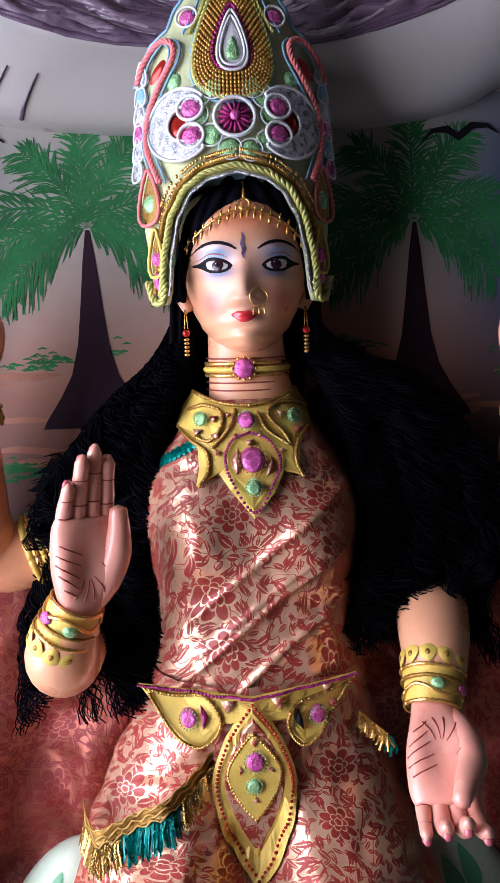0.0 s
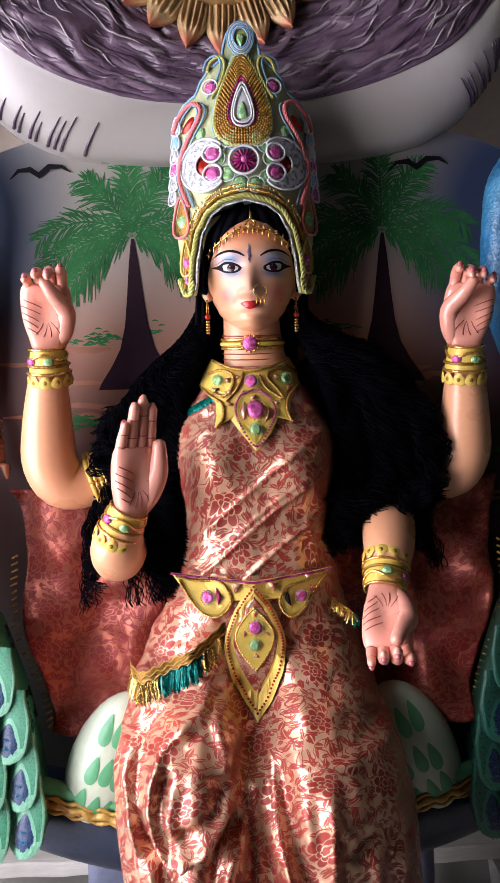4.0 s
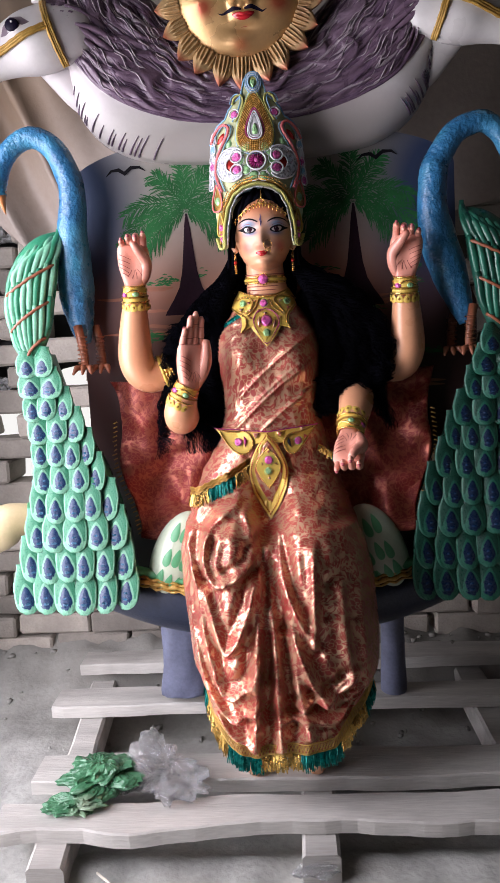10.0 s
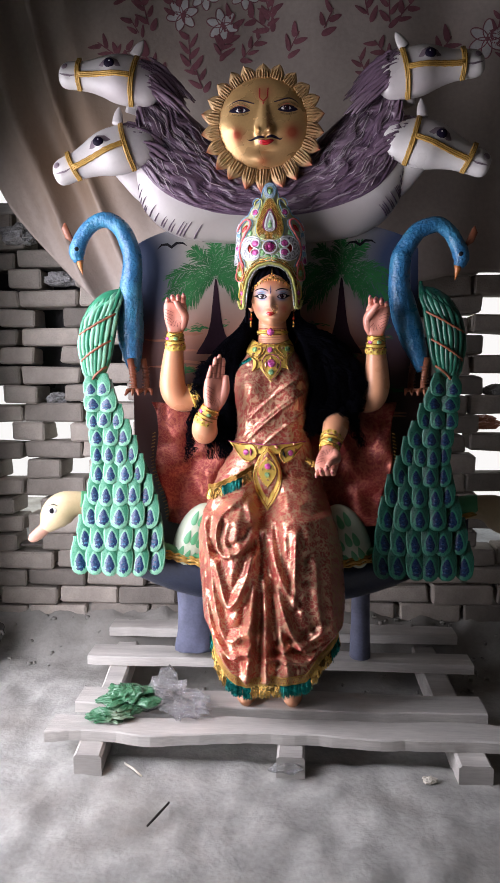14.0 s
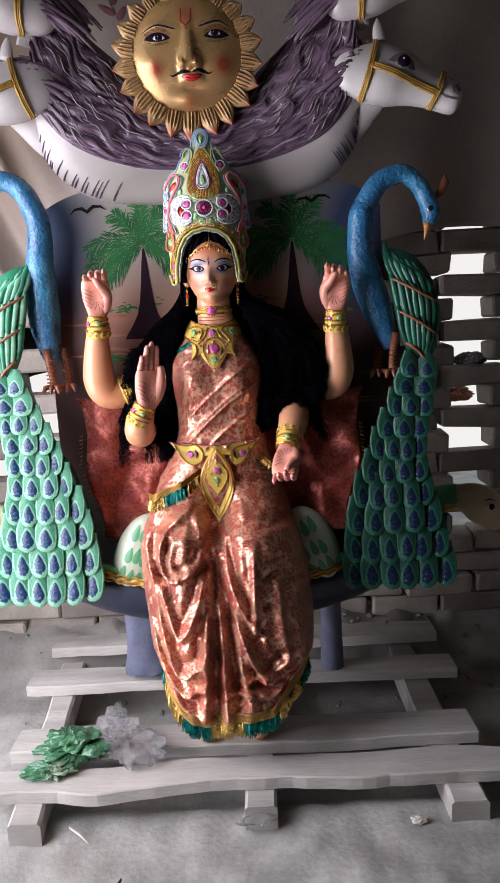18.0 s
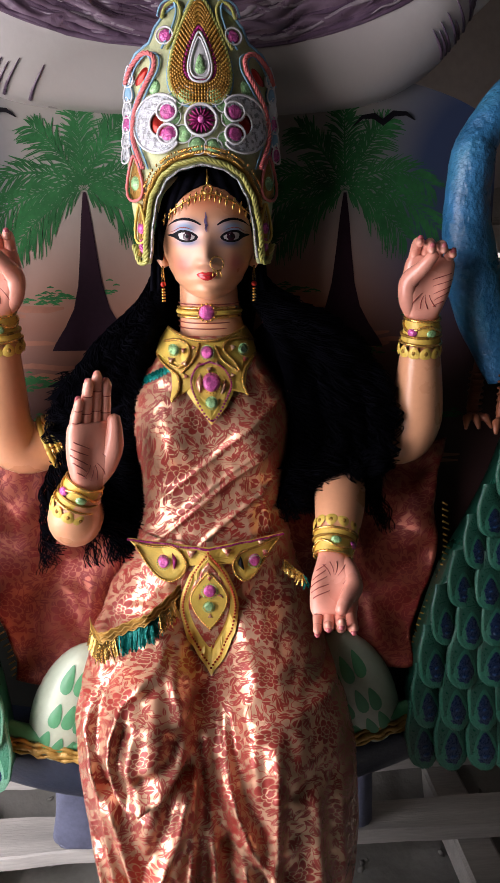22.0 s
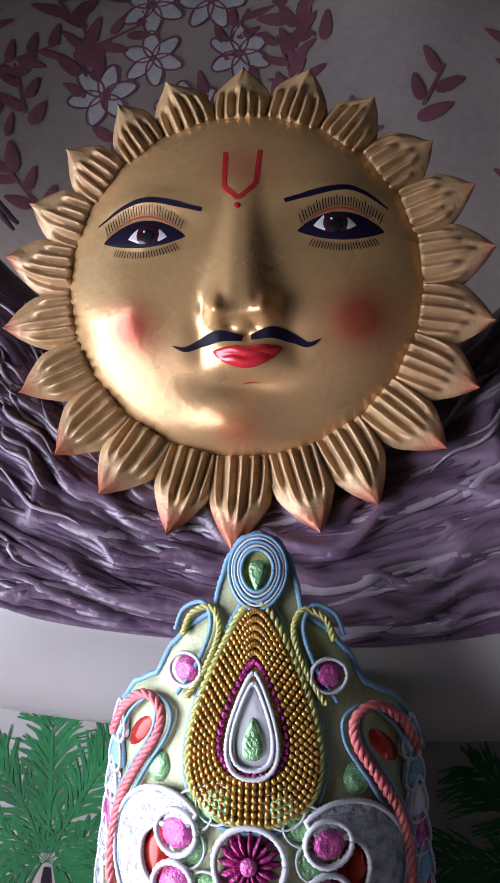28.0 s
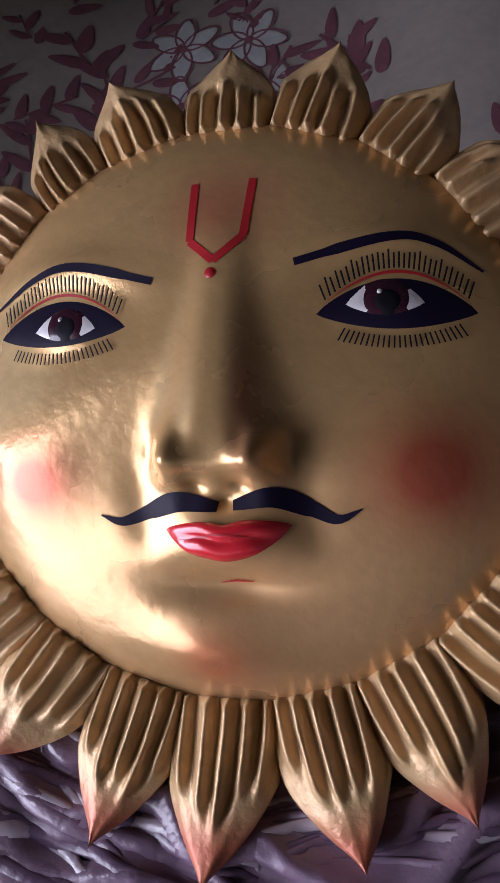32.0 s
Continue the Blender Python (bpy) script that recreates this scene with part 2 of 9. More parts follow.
ZARI = surface("gold_zari", (0.74, 0.52, 0.10), 0.5, 0.12, 0.22, 40, 520, 0.35, 0.0008)
ZARI_DARK = surface("bronze_beadwork", (0.36, 0.19, 0.035), 0.35, 0.6, 0.3, 60, 420, 0.8, 0.002)
BEAD = plain("gold_bead", (0.80, 0.46, 0.13), 0.25, 0.75)
AMBER = surface("amber_bugle_beads", (0.52, 0.27, 0.05), 0.22, 0.5, 0.35, 120, 420, 0.4, 0.001)
PINK_GEM = surface("pink_glitter", (0.72, 0.12, 0.42), 0.25, 0.25, 0.45, 120, 500, 0.8, 0.002, coat=0.4)
GREEN_GEM = surface("green_glitter", (0.36, 0.66, 0.30), 0.25, 0.2, 0.5, 120, 500, 0.8, 0.002, coat=0.4)
TEAL_FRINGE = surface("teal_fringe", (0.0, 0.20, 0.17), 0.25, 0.6, 0.5, 60, 400, 0.6, 0.002)
GOLD_FRINGE = surface("gold_fringe", (0.78, 0.50, 0.14), 0.25, 0.75, 0.4, 60, 400, 0.6, 0.002)
CORAL_CORD = surface("coral_cord", (0.78, 0.2, 0.2), 0.5, 0, 0.12, 60, 400, 0.3, 0.001)
LIME_CORD = surface("lime_cord", (0.50, 0.49, 0.14), 0.4, 0.15, 0.2, 60, 500, 0.5, 0.001)
BLUE_CORD = surface("sky_blue_cord", (0.22, 0.42, 0.6), 0.5, 0, 0.15, 60, 500, 0.4, 0.001)
SILVER = surface("silver_glitter", (0.62, 0.64, 0.68), 0.3, 0.5, 0.5, 140, 520, 0.9, 0.002)
WHITE_CORD = plain("white_cord", (0.72, 0.72, 0.74), 0.5)
MAGENTA = surface("magenta_beads", (0.40, 0.02, 0.18), 0.25, 0.2, 0.4, 90, 500, 0.8, 0.002)
RED_FOIL = plain("red_foil", (0.5, 0.03, 0.02), 0.2, 0.5)
CROWN_BASE = surface("crown_backing", (0.52, 0.55, 0.30), 0.5, 0.1, 0.25, 40, 300, 0.4, 0.001)
CROWN_EDGE = surface("crown_card_edge", (0.20, 0.36, 0.42), 0.6, 0, 0.2, 40, 300, 0.2, 0.001)
SUN_GOLD = surface("sun_gold_paint", (0.60, 0.375, 0.155), 0.28, 0.44, 0.18, 8, 150, 0.16, 0.0018, stain=(0.50, 0.26, 0.13), stain_amount=0.45)
SUN_RAY = surface("sun_ray_paint", (0.55, 0.36, 0.17), 0.42, 0.22, 0.25, 22, 160, 0.35, 0.003, stain=(0.36, 0.20, 0.10), stain_amount=0.5)
HORSE = surface("horse_white_paint", (0.68, 0.66, 0.64), 0.36, 0, 0.08, 6, 90, 0.15, 0.002, stain=(0.36, 0.30, 0.32), stain_amount=0.6, coat=0.1)
HORSE_GREY = surface("horse_muzzle_paint", (0.20, 0.15, 0.18), 0.36, 0, 0.3, 20, 120, 0.15, 0.002)
MANE = surface("mane_purple_paint", (0.165, 0.105, 0.155), 0.36, 0, 0.3, 18, 120, 0.3, 0.004, stain=(0.26, 0.19, 0.24), stain_amount=0.4, coat=0.15)
MANE_DARK = surface("mane_dark_paint", (0.13, 0.08, 0.13), 0.36, 0, 0.4, 18, 120, 0.3, 0.004, coat=0.2)
MANE_LIGHT = surface("mane_lit_tone", (0.36, 0.30, 0.34), 0.36, 0, 0.3, 18, 120, 0.3, 0.004, coat=0.2)
HALTER = surface("halter_gold_paint", (0.52, 0.31, 0.07), 0.4, 0.25, 0.3, 30, 200, 0.6, 0.003)
PEA_BLUE = surface("peacock_blue_paint", (0.035, 0.19, 0.40), 0.34, 0, 0.4, 26, 95, 0.9, 0.006, stain=(0.08, 0.36, 0.55), stain_amount=0.6, coat=0.25)
PEA_NAVY = surface("peacock_navy_paint", (0.012, 0.045, 0.13), 0.3, 0, 0.35, 30, 200, 0.25, 0.002, coat=0.3)
PEA_GREEN = surface("peacock_green_paint", (0.04, 0.28, 0.15), 0.33, 0, 0.3, 22, 160, 0.35, 0.003, coat=0.2)
PEA_PALE = surface("peacock_pale_green_paint", (0.20, 0.52, 0.34), 0.36, 0, 0.3, 22, 160, 0.35, 0.003, coat=0.2)
# right peacock: deeper paint than the left one, darkened further in place of shade
DEEP_GREEN = surface("tail_deep_shaded_green", (0.010, 0.078, 0.050), 0.33, 0, 0.3, 22, 160, 0.35, 0.003, coat=0.2)
DEEP_RIM = surface("tail_deep_shaded_green_rim", (0.022, 0.155, 0.098), 0.36, 0, 0.3, 22, 160, 0.35, 0.003, coat=0.2)
DEEP_NAVY = surface("tail_deep_shaded_navy", (0.008, 0.022, 0.065), 0.3, 0, 0.35, 30, 200, 0.25, 0.002, coat=0.3)
PEA_BROWN = surface("peacock_leg_paint", (0.30, 0.10, 0.05), 0.4, 0, 0.3, 22, 160, 0.3, 0.003)
BEAK = plain("orange_beak_paint", (0.55, 0.20, 0.06), 0.35)
BOARD = surface("backdrop_board_paint", (0.33, 0.305, 0.27), 0.6, 0, 0.12, 3, 60, 0.15, 0.002, stain=(0.28, 0.27, 0.26), stain_amount=0.5)
PALM_GREEN = surface("painted_palm_green", (0.032, 0.160, 0.052), 0.75, 0, 0.45, 18, 150, 0.1, 0.001, spec=0.12)
TRUNK = surface("painted_trunk_purple", (0.024, 0.011, 0.018), 0.8, 0, 0.25, 12, 120, 0.1, 0.001, spec=0.08)
RUST = surface("painted_ground_red", (0.30, 0.11, 0.06), 0.55, 0, 0.3, 9, 80, 0.15, 0.002)
WOOD = surface("weathered_plank", (0.56, 0.54, 0.50), 0.75, 0, 0.28, 5, 60, 0.5, 0.003, stain=(0.20, 0.18, 0.16), stain_amount=0.5, per_object=0.22, stretch=(0.35, 4, 4))
BRICK = surface("unburnt_brick", (0.43, 0.385, 0.335), 0.9, 0, 0.2, 14, 120, 0.6, 0.004, stain=(0.22, 0.195, 0.17), stain_amount=0.6, per_object=0.5)
MORTAR = surface("mud_mortar", (0.17, 0.15, 0.135), 0.95, 0, 0.3, 18, 120, 0.6, 0.005)
DIRT = surface("earth_floor", (0.42, 0.42, 0.39), 0.92, 0, 0.32, 7.0, 60, 0.32, 0.008, stain=(0.22, 0.205, 0.18), stain_amount=0.7)
TARP = surface("brown_tarpaulin", (0.43, 0.375, 0.335), 0.55, 0, 0.2, 3, 60, 0.25, 0.004, stain=(0.25, 0.19, 0.16), stain_amount=0.5)
TARP_PRINT = surface("tarpaulin_print_maroon", (0.26, 0.10, 0.125), 0.6, 0, 0.3, 20, 100, 0.15, 0.002)
TARP_PALE = surface("tarpaulin_print_grey", (0.60, 0.60, 0.60), 0.6, 0, 0.2, 20, 100, 0.15, 0.002)
# plaster of the added shed shell, kept dark to cut bounced light
PLASTER = surface("dark_shed_shell", (0.13, 0.115, 0.10), 0.95, 0, 0.3, 4, 60, 0.6, 0.006, stain=(0.13, 0.115, 0.1), stain_amount=0.6)
BOAT_BLUE = surface("boat_dark_blue_paint", (0.02, 0.028, 0.055), 0.4, 0, 0.35, 9, 110, 0.25, 0.003)
LEG_BLUE = surface("stand_grey_blue_paint", (0.15, 0.165, 0.25), 0.5, 0, 0.3, 14, 110, 0.3, 0.003)
DUCK = surface("duck_cream_paint", (0.66, 0.53, 0.32), 0.35, 0, 0.12, 9, 110, 0.15, 0.002, stain=(0.6, 0.35, 0.14), stain_amount=0.35, coat=0.2)
SPOT_BODY = surface("pale_green_body_paint", (0.52, 0.60, 0.46), 0.35, 0, 0.12, 10, 110, 0.2, 0.002, coat=0.2)
SPOT = plain("leaf_green_paint", (0.10, 0.36, 0.17), 0.4)
BAG_GREEN = surface("green_plastic", (0.07, 0.22, 0.11), 0.25, 0, 0.5, 16, 200, 0.3, 0.003, stain=(0.45, 0.48, 0.36), stain_amount=0.8)


def blots(m, spots, fall="QUADRATIC_SPHERE"):
    """Soft round spots of colour (centre, (radii), colour, strength) in the object's own coordinates: airbrushed paint,
    and some light and shade.
    """
    N, L = m.node_tree.nodes, m.node_tree.links
    b = N["Principled BSDF"]
    tc = N.new("ShaderNodeTexCoord")
    col = b.inputs["Base Color"].links[0].from_socket
    for c, r, colour, strength in spots:
        mp = N.new("ShaderNodeMapping")
        mp.vector_type = "TEXTURE"
        mp.inputs["Location"].default_value, mp.inputs["Scale"].default_value = c, r
        g = N.new("ShaderNodeTexGradient")
        g.gradient_type = fall
        L.new(tc.outputs["Object"], mp.inputs[0]), L.new(mp.outputs[0], g.inputs[0])
        rp = ramp(N, [(0.0, (0, 0, 0)), (0.6, (strength,) * 3)])
        L.new(g.outputs["Fac"], rp.inputs[0])
        mx = N.new("ShaderNodeMix")
        mx.data_type = "RGBA"
        L.new(rp.outputs[0], mx.inputs["Factor"]), L.new(col, mx.inputs[6])
        mx.inputs[7].default_value = (*colour, 1)
        col = mx.outputs[2]
    L.new(col, b.inputs["Base Color"])
    return m


# tarpaulin: brown glow of light through the west folds, put into the colour
blots(TARP, [((-0.75, 1.25, 2.1), (0.60, 0.5, 0.7), (0.34, 0.23, 0.15), 0.8)])
blots(SUN_GOLD, [((-0.085, -0.055, 0.03), (0.045, 0.04, 0.09), (0.36, 0.03, 0.02), 0.8), ((0.095, -0.05, 0.03), (0.055, 0.05, 0.09), (0.36, 0.03, 0.02), 0.8),
                 ((0.0, -0.135, 0.03), (0.035, 0.03, 0.08), (0.5, 0.11, 0.04), 0.6), ((0.005, 0.07, 0.04), (0.05, 0.04, 0.08), (0.42, 0.09, 0.06), 0.55),
                 ((0.02, -0.02, 0.07), (0.012, 0.06, 0.08), (0.45, 0.13, 0.08), 0.5)])
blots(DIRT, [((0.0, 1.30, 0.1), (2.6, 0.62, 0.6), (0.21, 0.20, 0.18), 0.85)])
# board: red earth band, navy beside the necks, darker towards bottom and sides
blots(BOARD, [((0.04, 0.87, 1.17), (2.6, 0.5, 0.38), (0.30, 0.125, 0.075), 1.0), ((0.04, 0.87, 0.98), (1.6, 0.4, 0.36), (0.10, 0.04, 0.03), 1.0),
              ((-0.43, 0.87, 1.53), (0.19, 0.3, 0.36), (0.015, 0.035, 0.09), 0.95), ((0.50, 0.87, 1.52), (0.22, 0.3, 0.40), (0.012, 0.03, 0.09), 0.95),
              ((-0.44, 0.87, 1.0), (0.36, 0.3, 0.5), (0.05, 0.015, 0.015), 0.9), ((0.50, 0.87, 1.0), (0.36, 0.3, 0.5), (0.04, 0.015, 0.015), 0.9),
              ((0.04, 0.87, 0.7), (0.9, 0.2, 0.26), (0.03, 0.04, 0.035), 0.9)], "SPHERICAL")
blots(SKIN, [((0.045, 0.70, 1.44), (0.085, 0.10, 0.10), (0.78, 0.49, 0.38), 0.5), ((0.004, 0.715, 1.414), (0.036, 0.06, 0.032), (0.70, 0.17, 0.13), 0.85), ((0.090, 0.715, 1.416), (0.030, 0.05, 0.028), (0.70, 0.16, 0.13), 0.8),
             ((0.045, 0.72, 1.508), (0.085, 0.09, 0.040), (0.60, 0.20, 0.10), 0.85),
             *[((0.0475 + e * 0.037, 0.71, 1.4665), (0.043, 0.08, 0.022), (0.20, 0.28, 0.42), 1.0) for e in (-1, 1)],
             *[((0.0475 + e * 0.032, 0.71, 1.447), (0.036, 0.08, 0.014), (0.10, 0.14, 0.27), 0.9) for e in (-1, 1)]])


def tip_blush(m, tone):
    """Red airbrushed on the outer ends of the sun's rays."""
    N, L = m.node_tree.nodes, m.node_tree.links
    b = N["Principled BSDF"]
    col = b.inputs["Base Color"].links[0].from_socket
    tc = N.new("ShaderNodeTexCoord")
    mp = N.new("ShaderNodeVectorMath")
    mp.operation = "MULTIPLY_ADD"
    mp.inputs[1].default_value, mp.inputs[2].default_value = (1 / 0.204, 1 / 0.196, 0), (0, 0.022 / 0.196, 0)
    ln = N.new("ShaderNodeVectorMath")
    ln.operation = "LENGTH"
    L.new(tc.outputs["Object"], mp.inputs[0]), L.new(mp.outputs[0], ln.inputs[0])
    rp = ramp(N, [(0.92, (0, 0, 0)), (1.0, (0.8, 0.8, 0.8))])
    L.new(ln.outputs["Value"], rp.inputs[0])
    mx = N.new("ShaderNodeMix")
    mx.data_type = "RGBA"
    L.new(rp.outputs[0], mx.inputs["Factor"]), L.new(col, mx.inputs[6])
    mx.inputs[7].default_value = (*tone, 1)
    L.new(mx.outputs[2], b.inputs["Base Color"])


# horses: shade under the lower throats, put into the white paint as grey
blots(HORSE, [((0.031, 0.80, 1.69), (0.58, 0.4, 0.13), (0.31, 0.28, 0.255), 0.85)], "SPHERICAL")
tip_blush(SUN_RAY, (0.42, 0.09, 0.05))

# ---- mesh helpers ----
def mesh_object(name, bm, mats, parent=None, smooth=True):
    me = bpy.data.meshes.new(name)
    bm.to_mesh(me)
    bm.free()
    for m in mats if isinstance(mats, (list, tuple)) else [mats]:
        me.materials.append(m)
    if smooth:
        me.polygons.foreach_set("use_smooth", [True] * len(me.polygons))
    ob = new(name, me)
    if parent:
        ob.parent = parent
    return ob


def part(name, bm, mats, parent, label="", smooth=True):
    return tagged(mesh_object(name, bm, mats, parent, smooth), label)


def thing(name, label, category, group="", kind=""):
    return tagged(new(name), label, category, group, kind)


def quads(bm, rings, closed=True, mat=0, caps=True):
    """Skin a list of rings of Vectors."""
    vs = [[bm.verts.new(p) for p in r] for r in rings]
    n = len(vs[0])
    for a, b in zip(vs, vs[1:]):
        for i in range(n if closed else n - 1):
            j = (i + 1) % n
            bm.faces.new((a[i], a[j], b[j], b[i])).material_index = mat
    if caps and closed:
        bm.faces.new(vs[0][::-1]).material_index = mat
        bm.faces.new(vs[-1]).material_index = mat
    return vs


def spline(pts, n):
    """n points along a Catmull-Rom curve through tuples of any length."""
    P = [np.array(p, float) for p in pts]
    P = [2 * P[0] - P[1], *P, 2 * P[-1] - P[-2]]
    out = []
    for k in range(n):
        s = k / (n - 1) * (len(P) - 3)
        i = min(int(s), len(P) - 4)
        u = s - i
        a, b, c, d = P[i:i + 4]
        out.append(0.5 * (2 * b + (c - a) * u + (2 * a - 5 * b + 4 * c - d) * u * u + (3 * b - a - 3 * c + d) * u ** 3))
    return out


def tube(bm, pts, sides=10, mat=0, flat=1.0, up=(0, 1, 0), caps=True, rough=None):
    """pts: rows (x, y, z, radius). flat: thickness across 'up' as a share of the width."""
    P = [Vector(p[:3]) for p in pts]
    rings = []
    for i, p in enumerate(P):
        d = (P[min(i + 1, len(P) - 1)] - P[max(i - 1, 0)])
        d = d.normalized() if d.length > 1e-9 else Vector((0, 0, 1))
        v = Vector(up) - d * d.dot(Vector(up))
        if v.length < 1e-3:
            v = d.orthogonal()
        v.normalize()
        u = d.cross(v)
        r = max(pts[i][3], 1e-4)
        ring = []
        for k in range(sides):
            a = math.tau * k / sides
            q = r if rough is None else r * rough(i, a)
            ring.append(p + u * (q * math.cos(a)) + v * (q * flat * math.sin(a)))
        rings.append(ring)
    quads(bm, rings, True, mat, caps)


def ellipsoid(bm, c, r, m=None, seg=16, mat=0, shape=None):
    rings = []
    M = m or Matrix()
    for i in range(1, seg):
        f = math.pi * i / seg
        rings.append([Vector(c) + M @ Vector((r[0] * math.sin(f) * math.cos(a), r[1] * math.sin(f) * math.sin(a), r[2] * math.cos(f)))
                      for a in [math.tau * k / (seg * 2) for k in range(seg * 2)]])
    quads(bm, rings[::-1], True, mat)


def block(bm, sx, sy, sz, m=None, bevel=0.003, jitter=0.0, rng=None, mat=0):
    """A worn box: eight corners, bevelled."""
    b = bmesh.new()
    bmesh.ops.create_cube(b, size=1)
    for v in b.verts:
        v.co = Vector((v.co.x * sx, v.co.y * sy, v.co.z * sz))
        if jitter:
            v.co += Vector([rng.uniform(-jitter, jitter) for _ in range(3)])
    if bevel:
        bmesh.ops.bevel(b, geom=b.edges[:], offset=bevel, segments=1, affect="EDGES")
    if m is not None:
        b.transform(m)
    vm = {v: bm.verts.new(v.co) for v in b.verts}
    for f in b.faces:
        bm.faces.new([vm[v] for v in f.verts]).material_index = mat
    b.free()


def patch(bm, outline, surf, lift=0.0006, mat=0, rings=5, back=0.0004):
    """A painted or applied shape that follows a surface: outline of (u, v), surf(u, v, lift) gives the place."""
    n = len(outline)
    cu, cv = sum(p[0] for p in outline) / n, sum(p[1] for p in outline) / n
    vs = []
    for k in range(rings):
        s = 1 - k / rings
        h = lift * (1 if k else 0.15)
        vs.append([bm.verts.new(surf(cu + (u - cu) * s, cv + (v - cv) * s, h)) for u, v in outline])
    mid = bm.verts.new(surf(cu, cv, lift))
    for a, b in zip(vs, vs[1:]):
        for i in range(n):
            bm.faces.new((a[i], a[(i + 1) % n], b[(i + 1) % n], b[i])).material_index = mat
    for i in range(n):
        bm.faces.new((vs[-1][i], vs[-1][(i + 1) % n], mid)).material_index = mat


def band(bm, line, width, surf, lift=0.0006, mat=0, taper=True):
    """A brushed stroke along (u, v) points; width at the middle."""
    n = len(line)
    a, b = [], []
    for i, (u, v) in enumerate(line):
        du, dv = line[min(i + 1, n - 1)][0] - line[max(i - 1, 0)][0], line[min(i + 1, n - 1)][1] - line[max(i - 1, 0)][1]
        d = math.hypot(du, dv) or 1
        w = width / 2 * (max(0.12, math.sin(math.pi * (i + 0.35) / (n - 0.3))) if taper is True else taper(i / (n - 1)) if taper else 1)
        a.append(bm.verts.new(surf(u - dv / d * w, v + du / d * w, lift)))
        b.append(bm.verts.new(surf(u + dv / d * w, v - du / d * w, lift)))
    for i in range(n - 1):
        bm.faces.new((a[i], a[i + 1], b[i + 1], b[i])).material_index = mat


def cord(bm, line, radius, surf, lift=0.001, mat=0, sides=6, twist=0):
    """A twisted cord laid on a surface along (u, v) points; twist: the points are the beads themselves."""
    if not twist:
        out, step, left = [], radius * 0.95, 0.0
        for (u0, v0), (u1, v1) in zip(line, line[1:]):
            d = math.hypot(u1 - u0, v1 - v0)
            while left < d:
                out.append((u0 + (u1 - u0) * left / d, v0 + (v1 - v0) * left / d))
                left += step
            left -= d
        line = out + [line[-1]] if len(out) > 1 else line
    pts = []
    for i, (u, v) in enumerate(line):
        q = surf(u, v, lift)
        pts.append((*q, radius * (1 + (0.3 if twist else 0.3) * (i % 2) - (0 if twist else 0.12))))
    tube(bm, pts, sides, mat)


def rope(bm, line, radius, surf, lift=0.001, mat=0, strands=3):
    """A twisted rope of several strands laid on a surface along (u, v) points."""
    out, step, left = [], radius * 0.8, 0.0
    for (u0, v0), (u1, v1) in zip(line, line[1:]):
        d = math.hypot(u1 - u0, v1 - v0) or 1e-9
        while left < d:
            out.append((u0 + (u1 - u0) * left / d, v0 + (v1 - v0) * left / d))
            left += step
        left -= d
    n = len(out)
    for k in range(strands):
        pts = []
        for i, (u, v) in enumerate(out):
            a, b = out[max(0, i - 1)], out[min(n - 1, i + 1)]
            d = math.hypot(b[0] - a[0], b[1] - a[1]) or 1e-9
            w = math.tau * (i * 0.8 / 5.0 + k / strands)
            o = radius * 0.52 * math.cos(w)
            pts.append((*surf(u - (b[1] - a[1]) / d * o, v + (b[0] - a[0]) / d * o, lift + radius * 0.52 * math.sin(w)), radius * 0.58))
        tube(bm, pts, 5, mat)


def oval(cu, cv, ru, rv, n=20, turn=0.0):
    c, s = math.cos(turn), math.sin(turn)
    return [(cu + ru * math.cos(a) * c - rv * math.sin(a) * s, cv + ru * math.cos(a) * s + rv * math.sin(a) * c)
            for a in [math.tau * k / n for k in range(n)]]


def gauss(d2, w):
    return math.exp(-d2 / (w * w))


def smoothstep(a, b, x):
    t = min(1.0, max(0.0, (x - a) / (b - a)))
    return t * t * (3 - 2 * t)


def arch(q, power=1.0):
    """0 at both ends of 0..1, 1 in the middle."""
    return max(0.0, math.sin(math.pi * min(1.0, max(0.0, q)))) ** power

# ---- the shed ----
WALL_Y = 1.375


def ground_height(x, y):
    h = 0.16 * smoothstep(1.10, 1.46, y + 0.08 * noise.noise(Vector((x * 1.4, y, 0.3)))) if y < 1.9 else 0.16
    h += 0.012 * noise.noise(Vector((x * 2.2, y * 2.2, 1.7))) + 0.009 * noise.noise(Vector((x * 6, y * 6, 4.1))) + 0.010 * noise.noise(Vector((x * 14, y * 14, 6.1))) + 0.003 * noise.noise(Vector((x * 25, y * 25, 3.1)))
    if y > 0.8:
        h += smoothstep(0.95, 1.25, y) * (0.006 + 0.030 * noise.noise(Vector((x * 8, y * 8, 2.2))) + 0.016 * noise.noise(Vector((x * 21, y * 21, 5.2))))
    # hollow added under the planks so that their gaps turn dark
    h -= 0.055 * smoothstep(-0.62, -0.50, x) * smoothstep(0.76, 0.64, x) * smoothstep(0.46, 0.58, y) * smoothstep(1.30, 1.20, y)
    return h - 0.006


